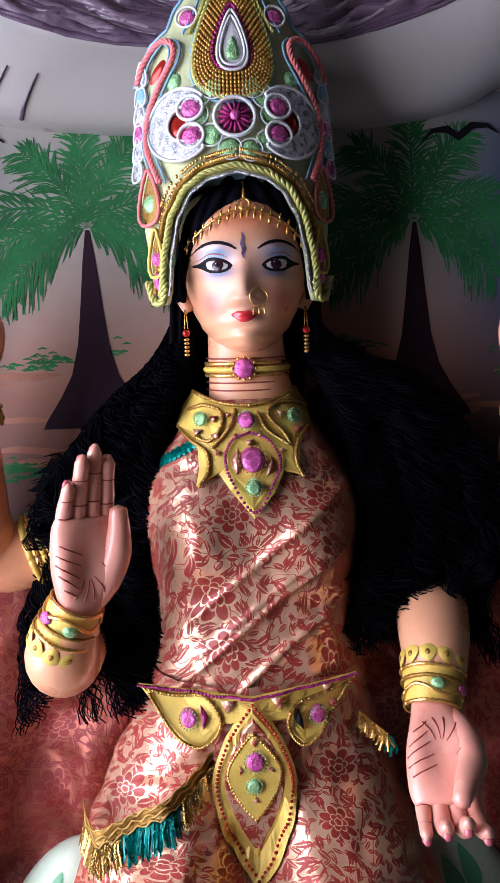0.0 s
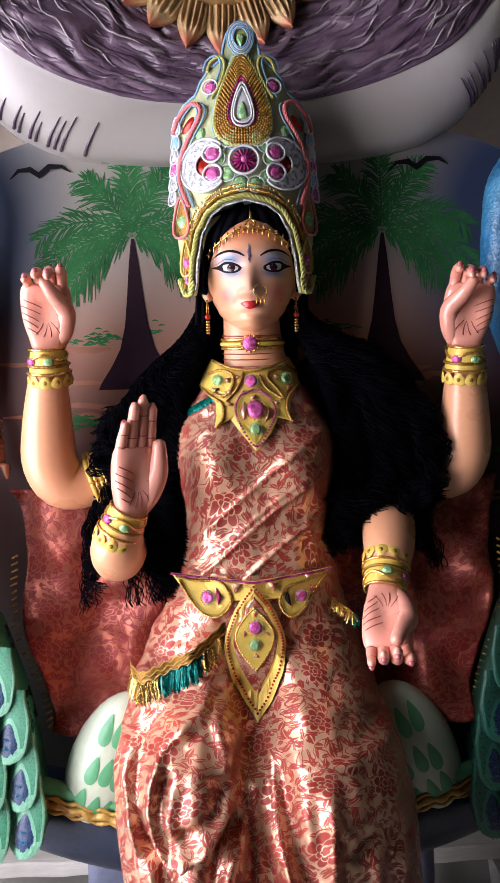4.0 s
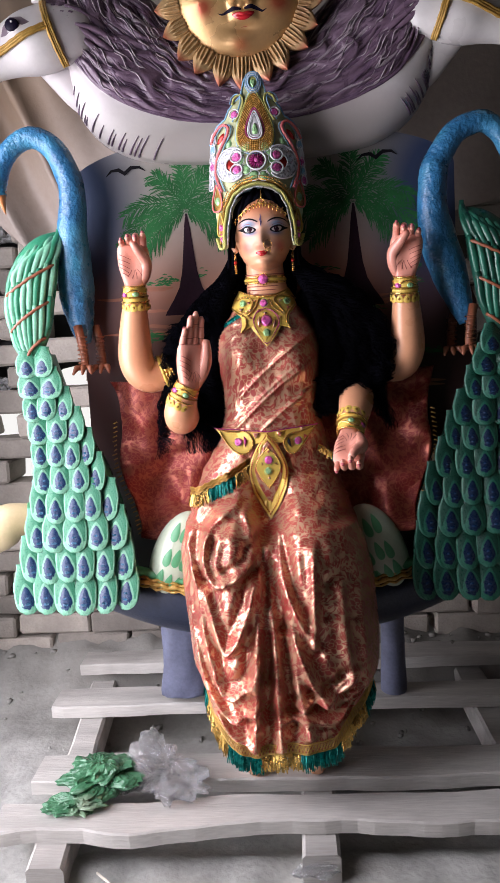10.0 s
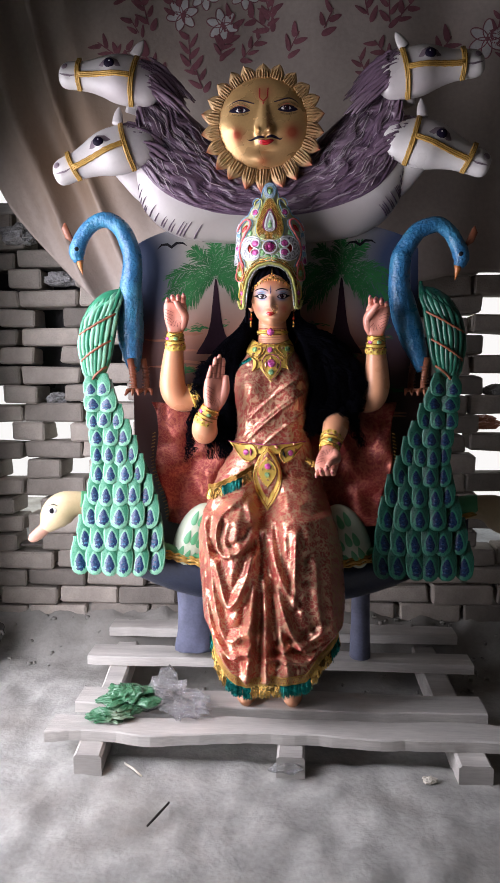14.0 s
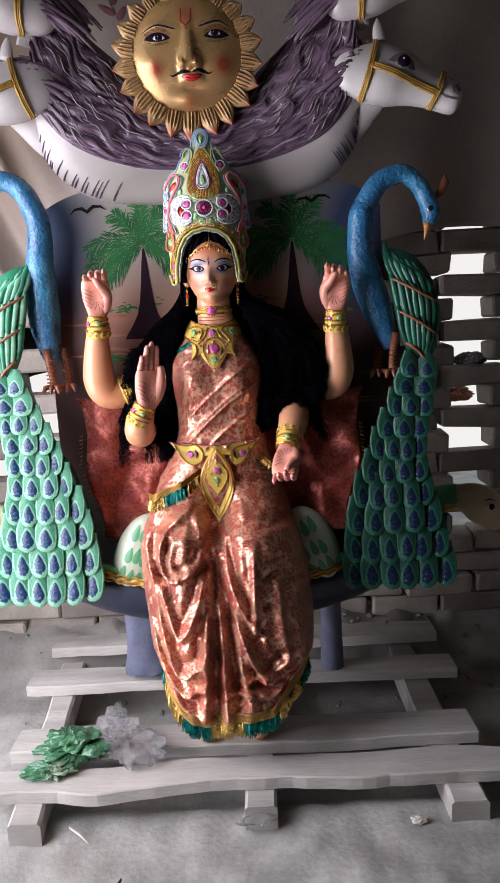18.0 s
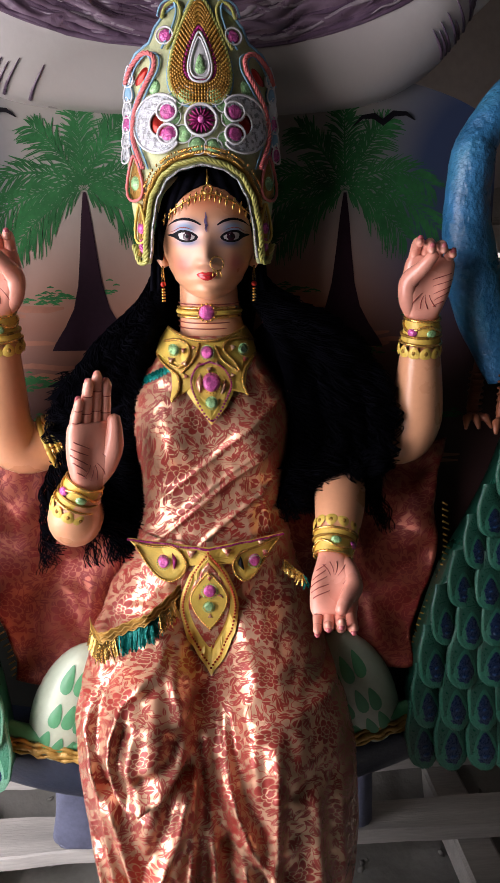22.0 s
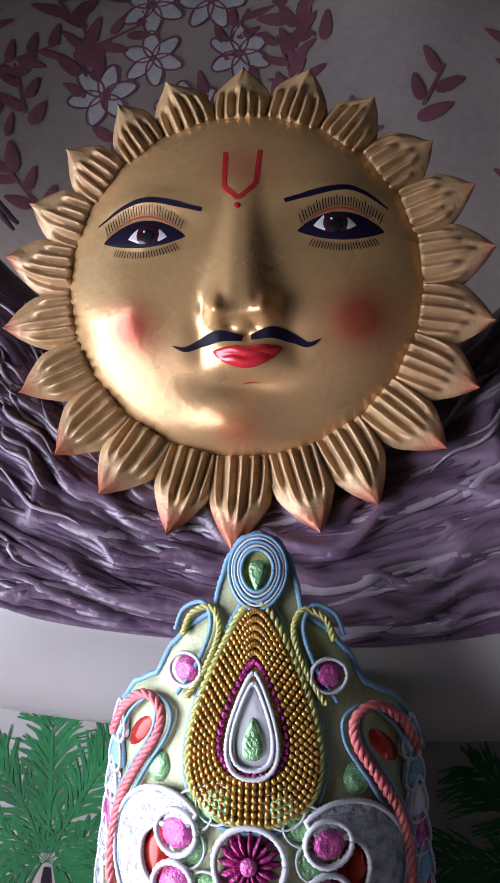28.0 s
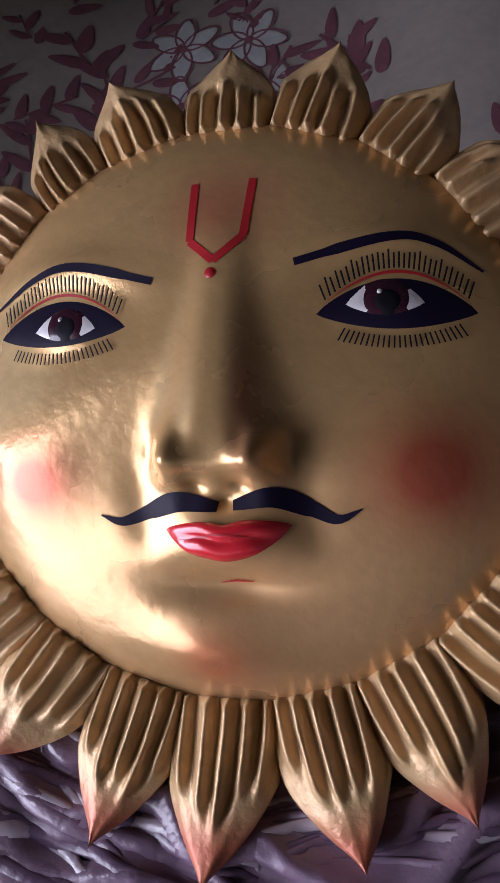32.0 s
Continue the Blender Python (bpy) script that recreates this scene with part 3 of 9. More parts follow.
def build_floor():
    bm = bmesh.new()
    xs = [-60, -20, -6, -3.2] + [-2.2 + 0.024 * k for k in range(184)] + [3.2, 6, 20, 60]
    ys = [-60, -20, -6, -3.9] + [-2.6 + 0.06 * k for k in range(26)] + [-1.04 + 0.022 * k for k in range(122)] + [2.4, 4, 8, 20, 60]
    rows = [[bm.verts.new((x, y, ground_height(x, y) if abs(x) < 3 and -3 < y < 2 else (0.0 if y < 1.6 else 0.12))) for x in xs] for y in ys]
    for a, b in zip(rows, rows[1:]):
        for i in range(len(xs) - 1):
            bm.faces.new((a[i], a[i + 1], b[i + 1], b[i]))
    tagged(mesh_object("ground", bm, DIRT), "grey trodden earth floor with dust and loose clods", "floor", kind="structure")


def slab(name, lo, hi, mat, label, category="wall"):
    bm = bmesh.new()
    s = [b - a for a, b in zip(lo, hi)]
    block(bm, *s, Matrix.Translation([(a + b) / 2 for a, b in zip(lo, hi)]), 0.004)
    return tagged(mesh_object(name, bm, mat, smooth=False), label, category, kind="structure")


build_floor()
# unseen walls and ceiling, added to shape the light; side doorway placed for the lamp
slab("wall_west_high", (-1.40, -3.6, 2.5), (-1.25, 1.36, 3.0), PLASTER, "unseen dark wall added above the side doorway")
slab("wall_west_end", (-1.40, 0.85, -0.1), (-1.25, 1.36, 2.5), PLASTER, "unseen dark wall added beside the side doorway")
slab("wall_west_start", (-1.40, -3.6, -0.1), (-1.25, -0.45, 2.5), PLASTER, "unseen dark wall added beside the side doorway")
slab("wall_east", (1.95, -3.6, -0.1), (2.1, 1.65, 3.0), PLASTER, "unseen dark wall added to close the shed")
slab("wall_south", (-2.15, -3.75, -0.1), (2.1, -3.6, 3.0), PLASTER, "unseen dark wall added to close the shed")
# dark slabs above the bricks, added to close off sky and light leaks
slab("wall_north_high", (-2.15, 1.45, 2.05), (2.1, 1.58, 3.0), PLASTER, "dark wall added above the brickwork to close off the sky")
slab("wall_north_fill", (-0.88, 1.45, 1.93), (2.1, 1.58, 2.05), PLASTER, "dark strip added above the brickwork to stop light leaks")
slab("wall_plate", (-2.15, 1.36, 1.885), (2.1, 1.56, 1.93), WOOD, "grey timber plate on top of the brickwork", "beam")
slab("ceiling", (-2.2, -3.8, 3.0), (2.15, 1.7, 3.1), PLASTER, "unseen dark ceiling added to close the shed", "ceiling")


def build_pallet():
    rng = random.Random(5)
    ob = thing("wooden_pallet", "weathered grey plank staging laid on the earth floor", "pallet")

    def plank(x0, x1, y0, y1, z, thick, skew=0.0, wave=0.006, name="plank"):
        bm = bmesh.new()
        n = 40
        ph = rng.uniform(0, 9)
        rings = []
        for k in range(n):
            s = k / (n - 1)
            x = x0 + (x1 - x0) * s
            o = skew * (s - 0.5)
            a = y0 + o + wave * noise.noise(Vector((x * 3, ph, 0))) + 0.22 * wave * noise.noise(Vector((x * 13, ph, 2)))
            b = y1 + o + wave * noise.noise(Vector((x * 3, ph + 5, 0)))
            zt = z + 0.003 * noise.noise(Vector((x * 2, ph, 7)))
            e = 0.004
            rings.append([Vector(q) for q in ((x, a, zt - thick), (x, a, zt - e), (x, a + e, zt), (x, (a + b) / 2, zt + 0.001), (x, b - e, zt), (x, b, zt - e), (x, b, zt - thick))])
        quads(bm, rings, True)
        part(name, bm, WOOD, ob, smooth=False)

    def bearer(x, y0, y1, w, top, skew=0.0):
        bm = bmesh.new()
        rings = []
        for k in range(9):
            s = k / 8
            y = y0 + (y1 - y0) * s
            c = x + skew * s
            ww = w * (1 + 0.15 * noise.noise(Vector((y * 5, x, 3))))
            b = -0.02
            rings.append([Vector(q) for q in ((c - ww / 2, y, b), (c + ww / 2, y, b), (c + ww / 2, y, top - 0.008), (c + ww / 2 - 0.008, y, top), (c - ww / 2 + 0.008, y, top), (c - ww / 2, y, top - 0.008))])
        quads(bm, rings, True)
        part("bearer", bm, WOOD, ob, smooth=False)

    bearer(-0.50, 0.375, 1.36, 0.085, 0.055, -0.1)
    bearer(0.115, 0.40, 1.36, 0.085, 0.055, 0.02)
    bearer(0.66, 0.385, 1.3, 0.095, 0.055, 0.01)
    plank(-0.655, 0.80, 0.445, 0.560, 0.092, 0.036, 0.0, 0.042)
    plank(-0.62, 0.76, 0.625, 0.745, 0.092, 0.036, 0.0, 0.02)
    plank(-0.69, 0.81, 0.99, 1.10, 0.096, 0.036, -0.015, 0.02)
    plank(-0.66, 0.80, 1.20, 1.32, 0.125, 0.036, -0.02, 0.02)
    return ob


build_pallet()


def tarp_y(x, z):
    """Depth of the hung sheet: deep diagonal folds gathered towards its west edge, soft waves elsewhere."""
    edge = 1 - smoothstep(-0.80, -0.35, x)
    y = 1.285 - 0.022 * math.sin(7 * x + 2.2 * z) - 0.008 * math.sin(17 * x - 3 * z)
    f = x + 0.785 - 0.36 * (2.16 - z) - 0.10 * (z - 2.16) ** 2 + 0.008 * math.sin(9 * z)
    y -= edge * (0.085 * math.exp(-abs(f) / 0.030) - 0.055 * gauss((f + 0.085) ** 2, 0.06) + 0.05 * math.exp(-abs(f + 0.19) / 0.03) + 0.03 * gauss((f - 0.13) ** 2, 0.05))
    return min(1.345, y - 0.03 * edge + 0.012 * noise.noise(Vector((x * 3, z * 3, 1))) + 0.006 * edge * noise.noise(Vector((f * 40, z * 5, 4))))


def tarp_surf(u, v, lift=0.0):
    return Vector((u, tarp_y(u, v) - 0.002 - lift, v))


def build_tarp():
    """Printed tarpaulin hung behind the board: diagonal free edge at its west end, soft folds."""
    ob = thing("hanging_tarpaulin", "grey-brown tarpaulin with faded maroon leaf print, hung in folds", "tarpaulin")
    bm = bmesh.new()
    n, m = 190, 64
    grid = []
    for j in range(m):
        v = j / (m - 1)
        z = 1.46 + v * 1.52
        left = -1.14 + 0.50 * (1 - v) ** 4 - 0.10 * v + 0.012 * math.sin(14 * v)
        row = []
        for i in range(n):
            u = i / (n - 1)
            x = left + u * (1.93 - left)
            zz = z + (0.13 * smoothstep(0.3, 0.7, u) - 0.05 * math.sin(9 * u)) * (1 - v)
            row.append(bm.verts.new((x, tarp_y(x, zz), zz)))
        grid.append(row)
    for a, b in zip(grid, grid[1:]):
        for i in range(n - 1):
            bm.faces.new((a[i], a[i + 1], b[i + 1], b[i]))
    o = part("sheet", bm, TARP, ob)
    md = o.modifiers.new("thickness", "SOLIDIFY")
    md.thickness, md.offset = 0.003, -1
    # printed maroon sprays and pale flowers
    rng = random.Random(12)

    def leaf(b, u, v, ln, w, a):
        pts = []
        for k in range(14):
            t = math.tau * k / 14
            q, s_ = math.cos(t) * ln / 2, math.sin(t) * w / 2 * (1 - 0.35 * math.cos(t))
            pts.append((u + q * math.cos(a) - s_ * math.sin(a), v + q * math.sin(a) + s_ * math.cos(a)))
        patch(b, pts, tarp_surf, 0.0006, 0, 3)

    def spray(u, v, a, count, size):
        b = bmesh.new()
        for k in range(count):
            side = 1 if k % 2 else -1
            pu, pv = u + math.cos(a) * size * 0.42 * k, v + math.sin(a) * size * 0.42 * k
            leaf(b, pu + side * size * 0.35 * -math.sin(a), pv + side * size * 0.35 * math.cos(a), size * rng.uniform(0.8, 1.15), size * rng.uniform(0.26, 0.4), a + side * rng.uniform(0.5, 0.95))
        band(b, [(u + math.cos(a) * size * 0.42 * k, v + math.sin(a) * size * 0.42 * k) for k in range(count)], size * 0.08, tarp_surf, 0.0005, 0, False)
        part("leaf_print", b, TARP_PRINT, ob)

    def flower(u, v, r, turn):
        b = bmesh.new()
        for k in range(6):
            a = turn + math.tau * k / 6
            leaf(b, u + 0.55 * r * math.cos(a), v + 0.55 * r * math.sin(a), r, r * 0.52, a)
        part("flower_print", b, TARP_PALE, ob)
        b = bmesh.new()
        for k in range(6):
            a = turn + math.tau * k / 6
            c, s_ = math.cos(a), math.sin(a)
            line = [(u + (0.55 * r + 0.53 * r * math.cos(t)) * c - 0.29 * r * math.sin(t) * s_, v + (0.55 * r + 0.53 * r * math.cos(t)) * s_ + 0.29 * r * math.sin(t) * c) for t in [math.tau * q / 16 for q in range(17)]]
            band(b, line, r * 0.06, tarp_surf, 0.0011, 0, False)
        patch(b, oval(u, v, r * 0.14, r * 0.14, 12), tarp_surf, 0.0015, 0, 2)
        part("flower_outline", b, TARP_PRINT, ob)
    for row in range(2):
        for k in range(9):
            u, v = -0.62 + 0.21 * k + 0.06 * row + rng.uniform(-0.03, 0.03), 2.52 + 0.24 * row + rng.uniform(-0.03, 0.03)
            if k == 7:
                flower(u, v - 0.02, rng.uniform(0.055, 0.075), rng.uniform(0, 1))
            for q in range(2):
                spray(u + rng.uniform(-0.10, 0.10), v + rng.uniform(-0.11, 0.09), rng.uniform(0.4, 2.7), rng.randrange(4, 7), rng.uniform(0.045, 0.07))
    for u, v in ((-0.50, 2.84), (-0.40, 2.79), (-0.46, 2.58), (-0.36, 2.72), (-0.56, 2.68), (-0.31, 2.90), (-0.62, 2.80), (-0.44, 2.92), (-0.20, 2.90), (0.02, 2.62), (-0.42, 2.40), (-0.30, 2.43), (-0.18, 2.47), (-0.52, 2.30), (-0.25, 2.34), (0.40, 2.36), (0.47, 2.44)):
        spray(u, v, rng.uniform(1.0, 2.4), rng.randrange(4, 7), rng.uniform(0.045, 0.065))
    for u, v, r in ((-0.33, 2.63, 0.06), (-0.24, 2.70, 0.055), (-0.08, 2.70, 0.055), (-0.245, 2.815, 0.06), (-0.135, 2.81, 0.058), (-0.17, 2.585, 0.06)):
        flower(u, v, r, rng.uniform(0, 1))
    return ob


build_tarp()


# glowing plane in place of daylight outside; dark sheet added to darken the upper gaps
bm = bmesh.new()
bm.faces.new([bm.verts.new(q) for q in ((-9, 4.2, -0.5), (9, 4.2, -0.5), (9, 4.2, 5.5), (-9, 4.2, 5.5))])
_hz, _hn, _hl, _hb = node_mat("outdoor_glow")
_he = _hn.new("ShaderNodeEmission")
_he.inputs[0].default_value, _he.inputs[1].default_value = (1.0, 0.98, 0.97, 1), 0.95
_hl.new(_he.outputs[0], _hn["Material Output"].inputs[0])
tagged(mesh_object("backdrop", bm, _hz, smooth=False), "glowing plane that stands in for daylight outside the shed", "backdrop", kind="structure")
bm = bmesh.new()
rows = [[bm.verts.new((-2.0 + 2.8 * i / 60, 1.60 + 0.02 * math.sin(i * 0.9) + 0.015 * math.sin(j * 1.3 + i * 0.2), 1.10 + 0.05 * math.sin(i * 0.5) * (j == 0) + 0.74 * j / 10)) for i in range(61)] for j in range(11)]
for a, b in zip(rows, rows[1:]):
    for i in range(60):
        bm.faces.new((a[i], a[i + 1], b[i + 1], b[i]))
tagged(mesh_object("outer_sheet", bm, surface("dark_gap_sheet", (0.035, 0.033, 0.035), 0.35, 0, 0.4, 8, 60, 0.3, 0.01)), "dark sheet added outside the brickwork to darken its upper gaps", "sheet")

# ---- painted backdrop board ----
BOARD_Y = 0.875


def flat_board(u, v, lift=0.0):
    return Vector((u, BOARD_Y - lift, v))


def build_board():
    ob = thing("backdrop_board", "grey-beige painted scenery board with palm trees and flying birds", "backdrop")
    bm = bmesh.new()
    pts = []
    for k in range(49):
        a = math.pi * k / 48
        pts.append((0.045 - 0.50 * math.cos(a), 1.62 + 0.12 * math.sin(a)))
    pts = [(-0.455, 0.52)] + pts + [(0.548, 1.40), (0.60, 1.27), (0.60, 0.52)]
    rings = []
    for y in (BOARD_Y, BOARD_Y + 0.03):
        rings.append([Vector((x, y, z)) for x, z in pts])
    quads(bm, rings, True)
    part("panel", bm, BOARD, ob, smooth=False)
    # brushed red earth under the palms
    bm = bmesh.new()
    rng = random.Random(3)
    for k in range(34):
        u, v, l = rng.uniform(-0.38, 0.46), rng.choice((1.335, 1.29, 1.235, 1.18, 1.12, 1.06)) + rng.uniform(-0.012, 0.012), rng.uniform(0.03, 0.08)
        band(bm, [(u - l, v), (u - 0.4 * l, v + rng.uniform(-0.004, 0.004)), (u + 0.4 * l, v + rng.uniform(-0.004, 0.004)), (u + l, v)], rng.uniform(0.005, 0.014), flat_board, rng.uniform(0.0002, 0.0005))
    part("painted_earth", bm, RUST, ob)
    for cx, cz, s in ((-0.155, 1.535, 1.0), (0.284, 1.535, 1.0)):
        bm = bmesh.new()
        w = [(0, 0.0025), (-0.04, 0.008), (-0.1, 0.014), (-0.15, 0.020), (-0.19, 0.030), (-0.22, 0.046), (-0.25, 0.066), (-0.262, 0.072)]
        lf = [bm.verts.new(flat_board(cx - q * (1 if s > 0 else 1.1), cz + d, 0.0012)) for d, q in w]
        rt = [bm.verts.new(flat_board(cx + q * 1.05, cz + d, 0.0012)) for d, q in w]
        for k in range(len(w) - 1):
            bm.faces.new((lf[k], rt[k], rt[k + 1], lf[k + 1]))
        part("painted_trunk", bm, TRUNK, ob)
        for k, (ang, ln, droop) in enumerate(((12, 0.165, 0.75), (38, 0.185, 0.75), (66, 0.165, 0.35), (92, 0.13, 0.1), (118, 0.165, 0.4), (146, 0.19, 0.75), (170, 0.17, 0.75), (-14, 0.11, 0.6), (196, 0.12, 0.6))):
            bm = bmesh.new()
            a = radians(ang)
            spine = [(cx + ln * q * math.cos(a), cz + 0.004 + ln * q * math.sin(a) - droop * q * q * ln * 0.75) for q in [i / 20 for i in range(21)]]
            band(bm, spine, 0.004, flat_board, 0.0010)
            for q in range(1, 21):
                u, v = spine[q]
                pu, pv = spine[q - 1]
                d = math.atan2(v - pv, u - pu)
                for side in (-1, 1):
                    for _ in range(3):
                        b = d + side * radians(rng.uniform(22, 52))
                        l2 = rng.uniform(0.026, 0.042) * (0.5 + 0.9 * arch(q / 22))
                        e = (u + l2 * math.cos(b), v + l2 * math.sin(b) - 0.28 * l2)
                        mid = ((u + e[0]) / 2 + rng.uniform(-0.002, 0.002), (v + e[1]) / 2 + 0.10 * l2)
                        band(bm, [(u, v), mid, e], rng.uniform(0.0018, 0.0038), flat_board, rng.uniform(0.0003, 0.0011))
            part("painted_frond", bm, PALM_GREEN, ob)
    bm = bmesh.new()
    for k in range(34):
        u, v = rng.uniform(-0.42, 0.5), rng.choice((1.36, 1.325, 1.25, 1.21, 1.14, 1.08)) + rng.uniform(-0.01, 0.01)
        for _ in range(30):
            bx, bz = u + rng.gauss(0, 0.018), v + abs(rng.gauss(0, 0.007))
            band(bm, [(bx - 0.006, bz), (bx, bz + 0.0015), (bx + 0.006, bz)], 0.003, flat_board, rng.uniform(0.0004, 0.0009))
    part("painted_bushes", bm, PALM_GREEN, ob)
    for u, v, s in ((-0.31, 1.655, 1.0), (0.345, 1.655, 1.0)):
        bm = bmesh.new()
        band(bm, [(u - 0.05 * s, v - 0.016), (u - 0.035 * s, v - 0.002), (u - 0.015 * s, v), (u, v - 0.01), (u + 0.018 * s, v + 0.004), (u + 0.04 * s, v + 0.004), (u + 0.055 * s, v - 0.006)], 0.011, flat_board, 0.003)
        part("painted_bird", bm, BLACK, ob)
    return ob


build_board()

# ---- sun face ----
SUN_M = Matrix.Translation((0.015, 0.775, 2.04)) @ Matrix(((1, 0, 0, 0), (0, -math.sin(radians(15)), -math.cos(radians(15)), 0), (0, math.cos(radians(15)), -math.sin(radians(15)), 0), (0, 0, 0, 1)))
SUN_CV, SUN_RX, SUN_RY = -0.022, 0.150, 0.141


def sun_height(u, v):
    r2 = (u / SUN_RX) ** 2 + ((v - SUN_CV) / SUN_RY) ** 2
    w = 0.042 * max(0.0, 1 - r2) ** 0.62
    ax = 0.006
    # brow ridges, sockets, eyelids
    for s, ex, ey in ((-1, -0.073, 0.016), (1, 0.079, 0.019)):
        w -= 0.0055 * gauss(((u - ex * 0.93) / 1.5) ** 2 + ((v - ey - 0.002) / 0.72) ** 2, 0.024)
        w += 0.006 * gauss(((u - ex) / 1.35) ** 2 + ((v - ey) / 0.62) ** 2, 0.020)
        w += 0.003 * gauss(((u - ex) / 2.0) ** 2 + ((v - ey - 0.031 + 4.5 * (u - ex) ** 2) / 0.5) ** 2, 0.018)
        w += 0.006 * gauss(((u - s * 0.092) / 1.0) ** 2 + (v + 0.05) ** 2, 0.034)
        # nostril wings
        w += 0.0135 * gauss(((u - ax - s * 0.0195) / 0.76) ** 2 + ((v + 0.044) / 0.95) ** 2, 0.0115)
        w -= 0.0022 * gauss((u - ax - s * 0.0130) ** 2 * 0.8 + ((v + 0.036) / 1.6) ** 2, 0.0038)
        w -= 0.003 * gauss((u - ax - s * 0.0305) ** 2 + ((v + 0.042) / 2.0) ** 2, 0.0035)
        w -= 0.006 * gauss((u - ax - s * 0.010) ** 2 + ((v + 0.0545) / 0.6) ** 2, 0.006)
        w -= 0.0018 * gauss((u - ax - s * 0.037) ** 2 + ((v + 0.058) / 1.6) ** 2, 0.009)
    # nose bridge to tip
    t = smoothstep(0.045, -0.046, v)
    width = 0.0085 + 0.0075 * t
    drop = 1 - smoothstep(-0.044, -0.062, v)
    w += (0.004 + 0.0145 * t) * math.exp(-abs((u - ax) / (1.45 * width)) ** 2.8) * drop * smoothstep(0.075, 0.03, v)
    # philtrum, lips, chin
    w += 0.010 * gauss(((u - 0.01) / 1.8) ** 2 + ((v + 0.078) / 0.9) ** 2, 0.020)
    w -= 0.004 * gauss((u - 0.009) ** 2 + ((v + 0.0625) / 0.8) ** 2, 0.005)
    w -= 0.009 * gauss(((u - 0.009) / 1.7) ** 2 + ((v + 0.101) / 0.55) ** 2, 0.017)
    for s in (-1, 1):
        w -= 0.0025 * gauss((u - 0.01 - s * 0.037) ** 2 + (v + 0.076) ** 2, 0.010)
    w += 0.008 * gauss((u / 1.3) ** 2 + ((v + 0.132) / 0.75) ** 2, 0.024)
    return w


def sun_surf(u, v, lift=0.0):
    return Vector((u, v, sun_height(u, v) + lift))


def lip_surf(u, v, lift=0.0):
    s = max(0.0, 1 - ((u - 0.010) / 0.029) ** 2)
    line = -0.0772 - 0.0010 * math.cos((u - 0.01) * 260)
    up = max(0.0, 1 - ((v - line - 0.0035) / 0.0055) ** 2)
    dn = max(0.0, 1 - ((v - line + 0.0055) / 0.0065) ** 2)
    return Vector((u, v, sun_height(u, v) + lift + 0.0048 * s * max(up, 1.1 * dn)))


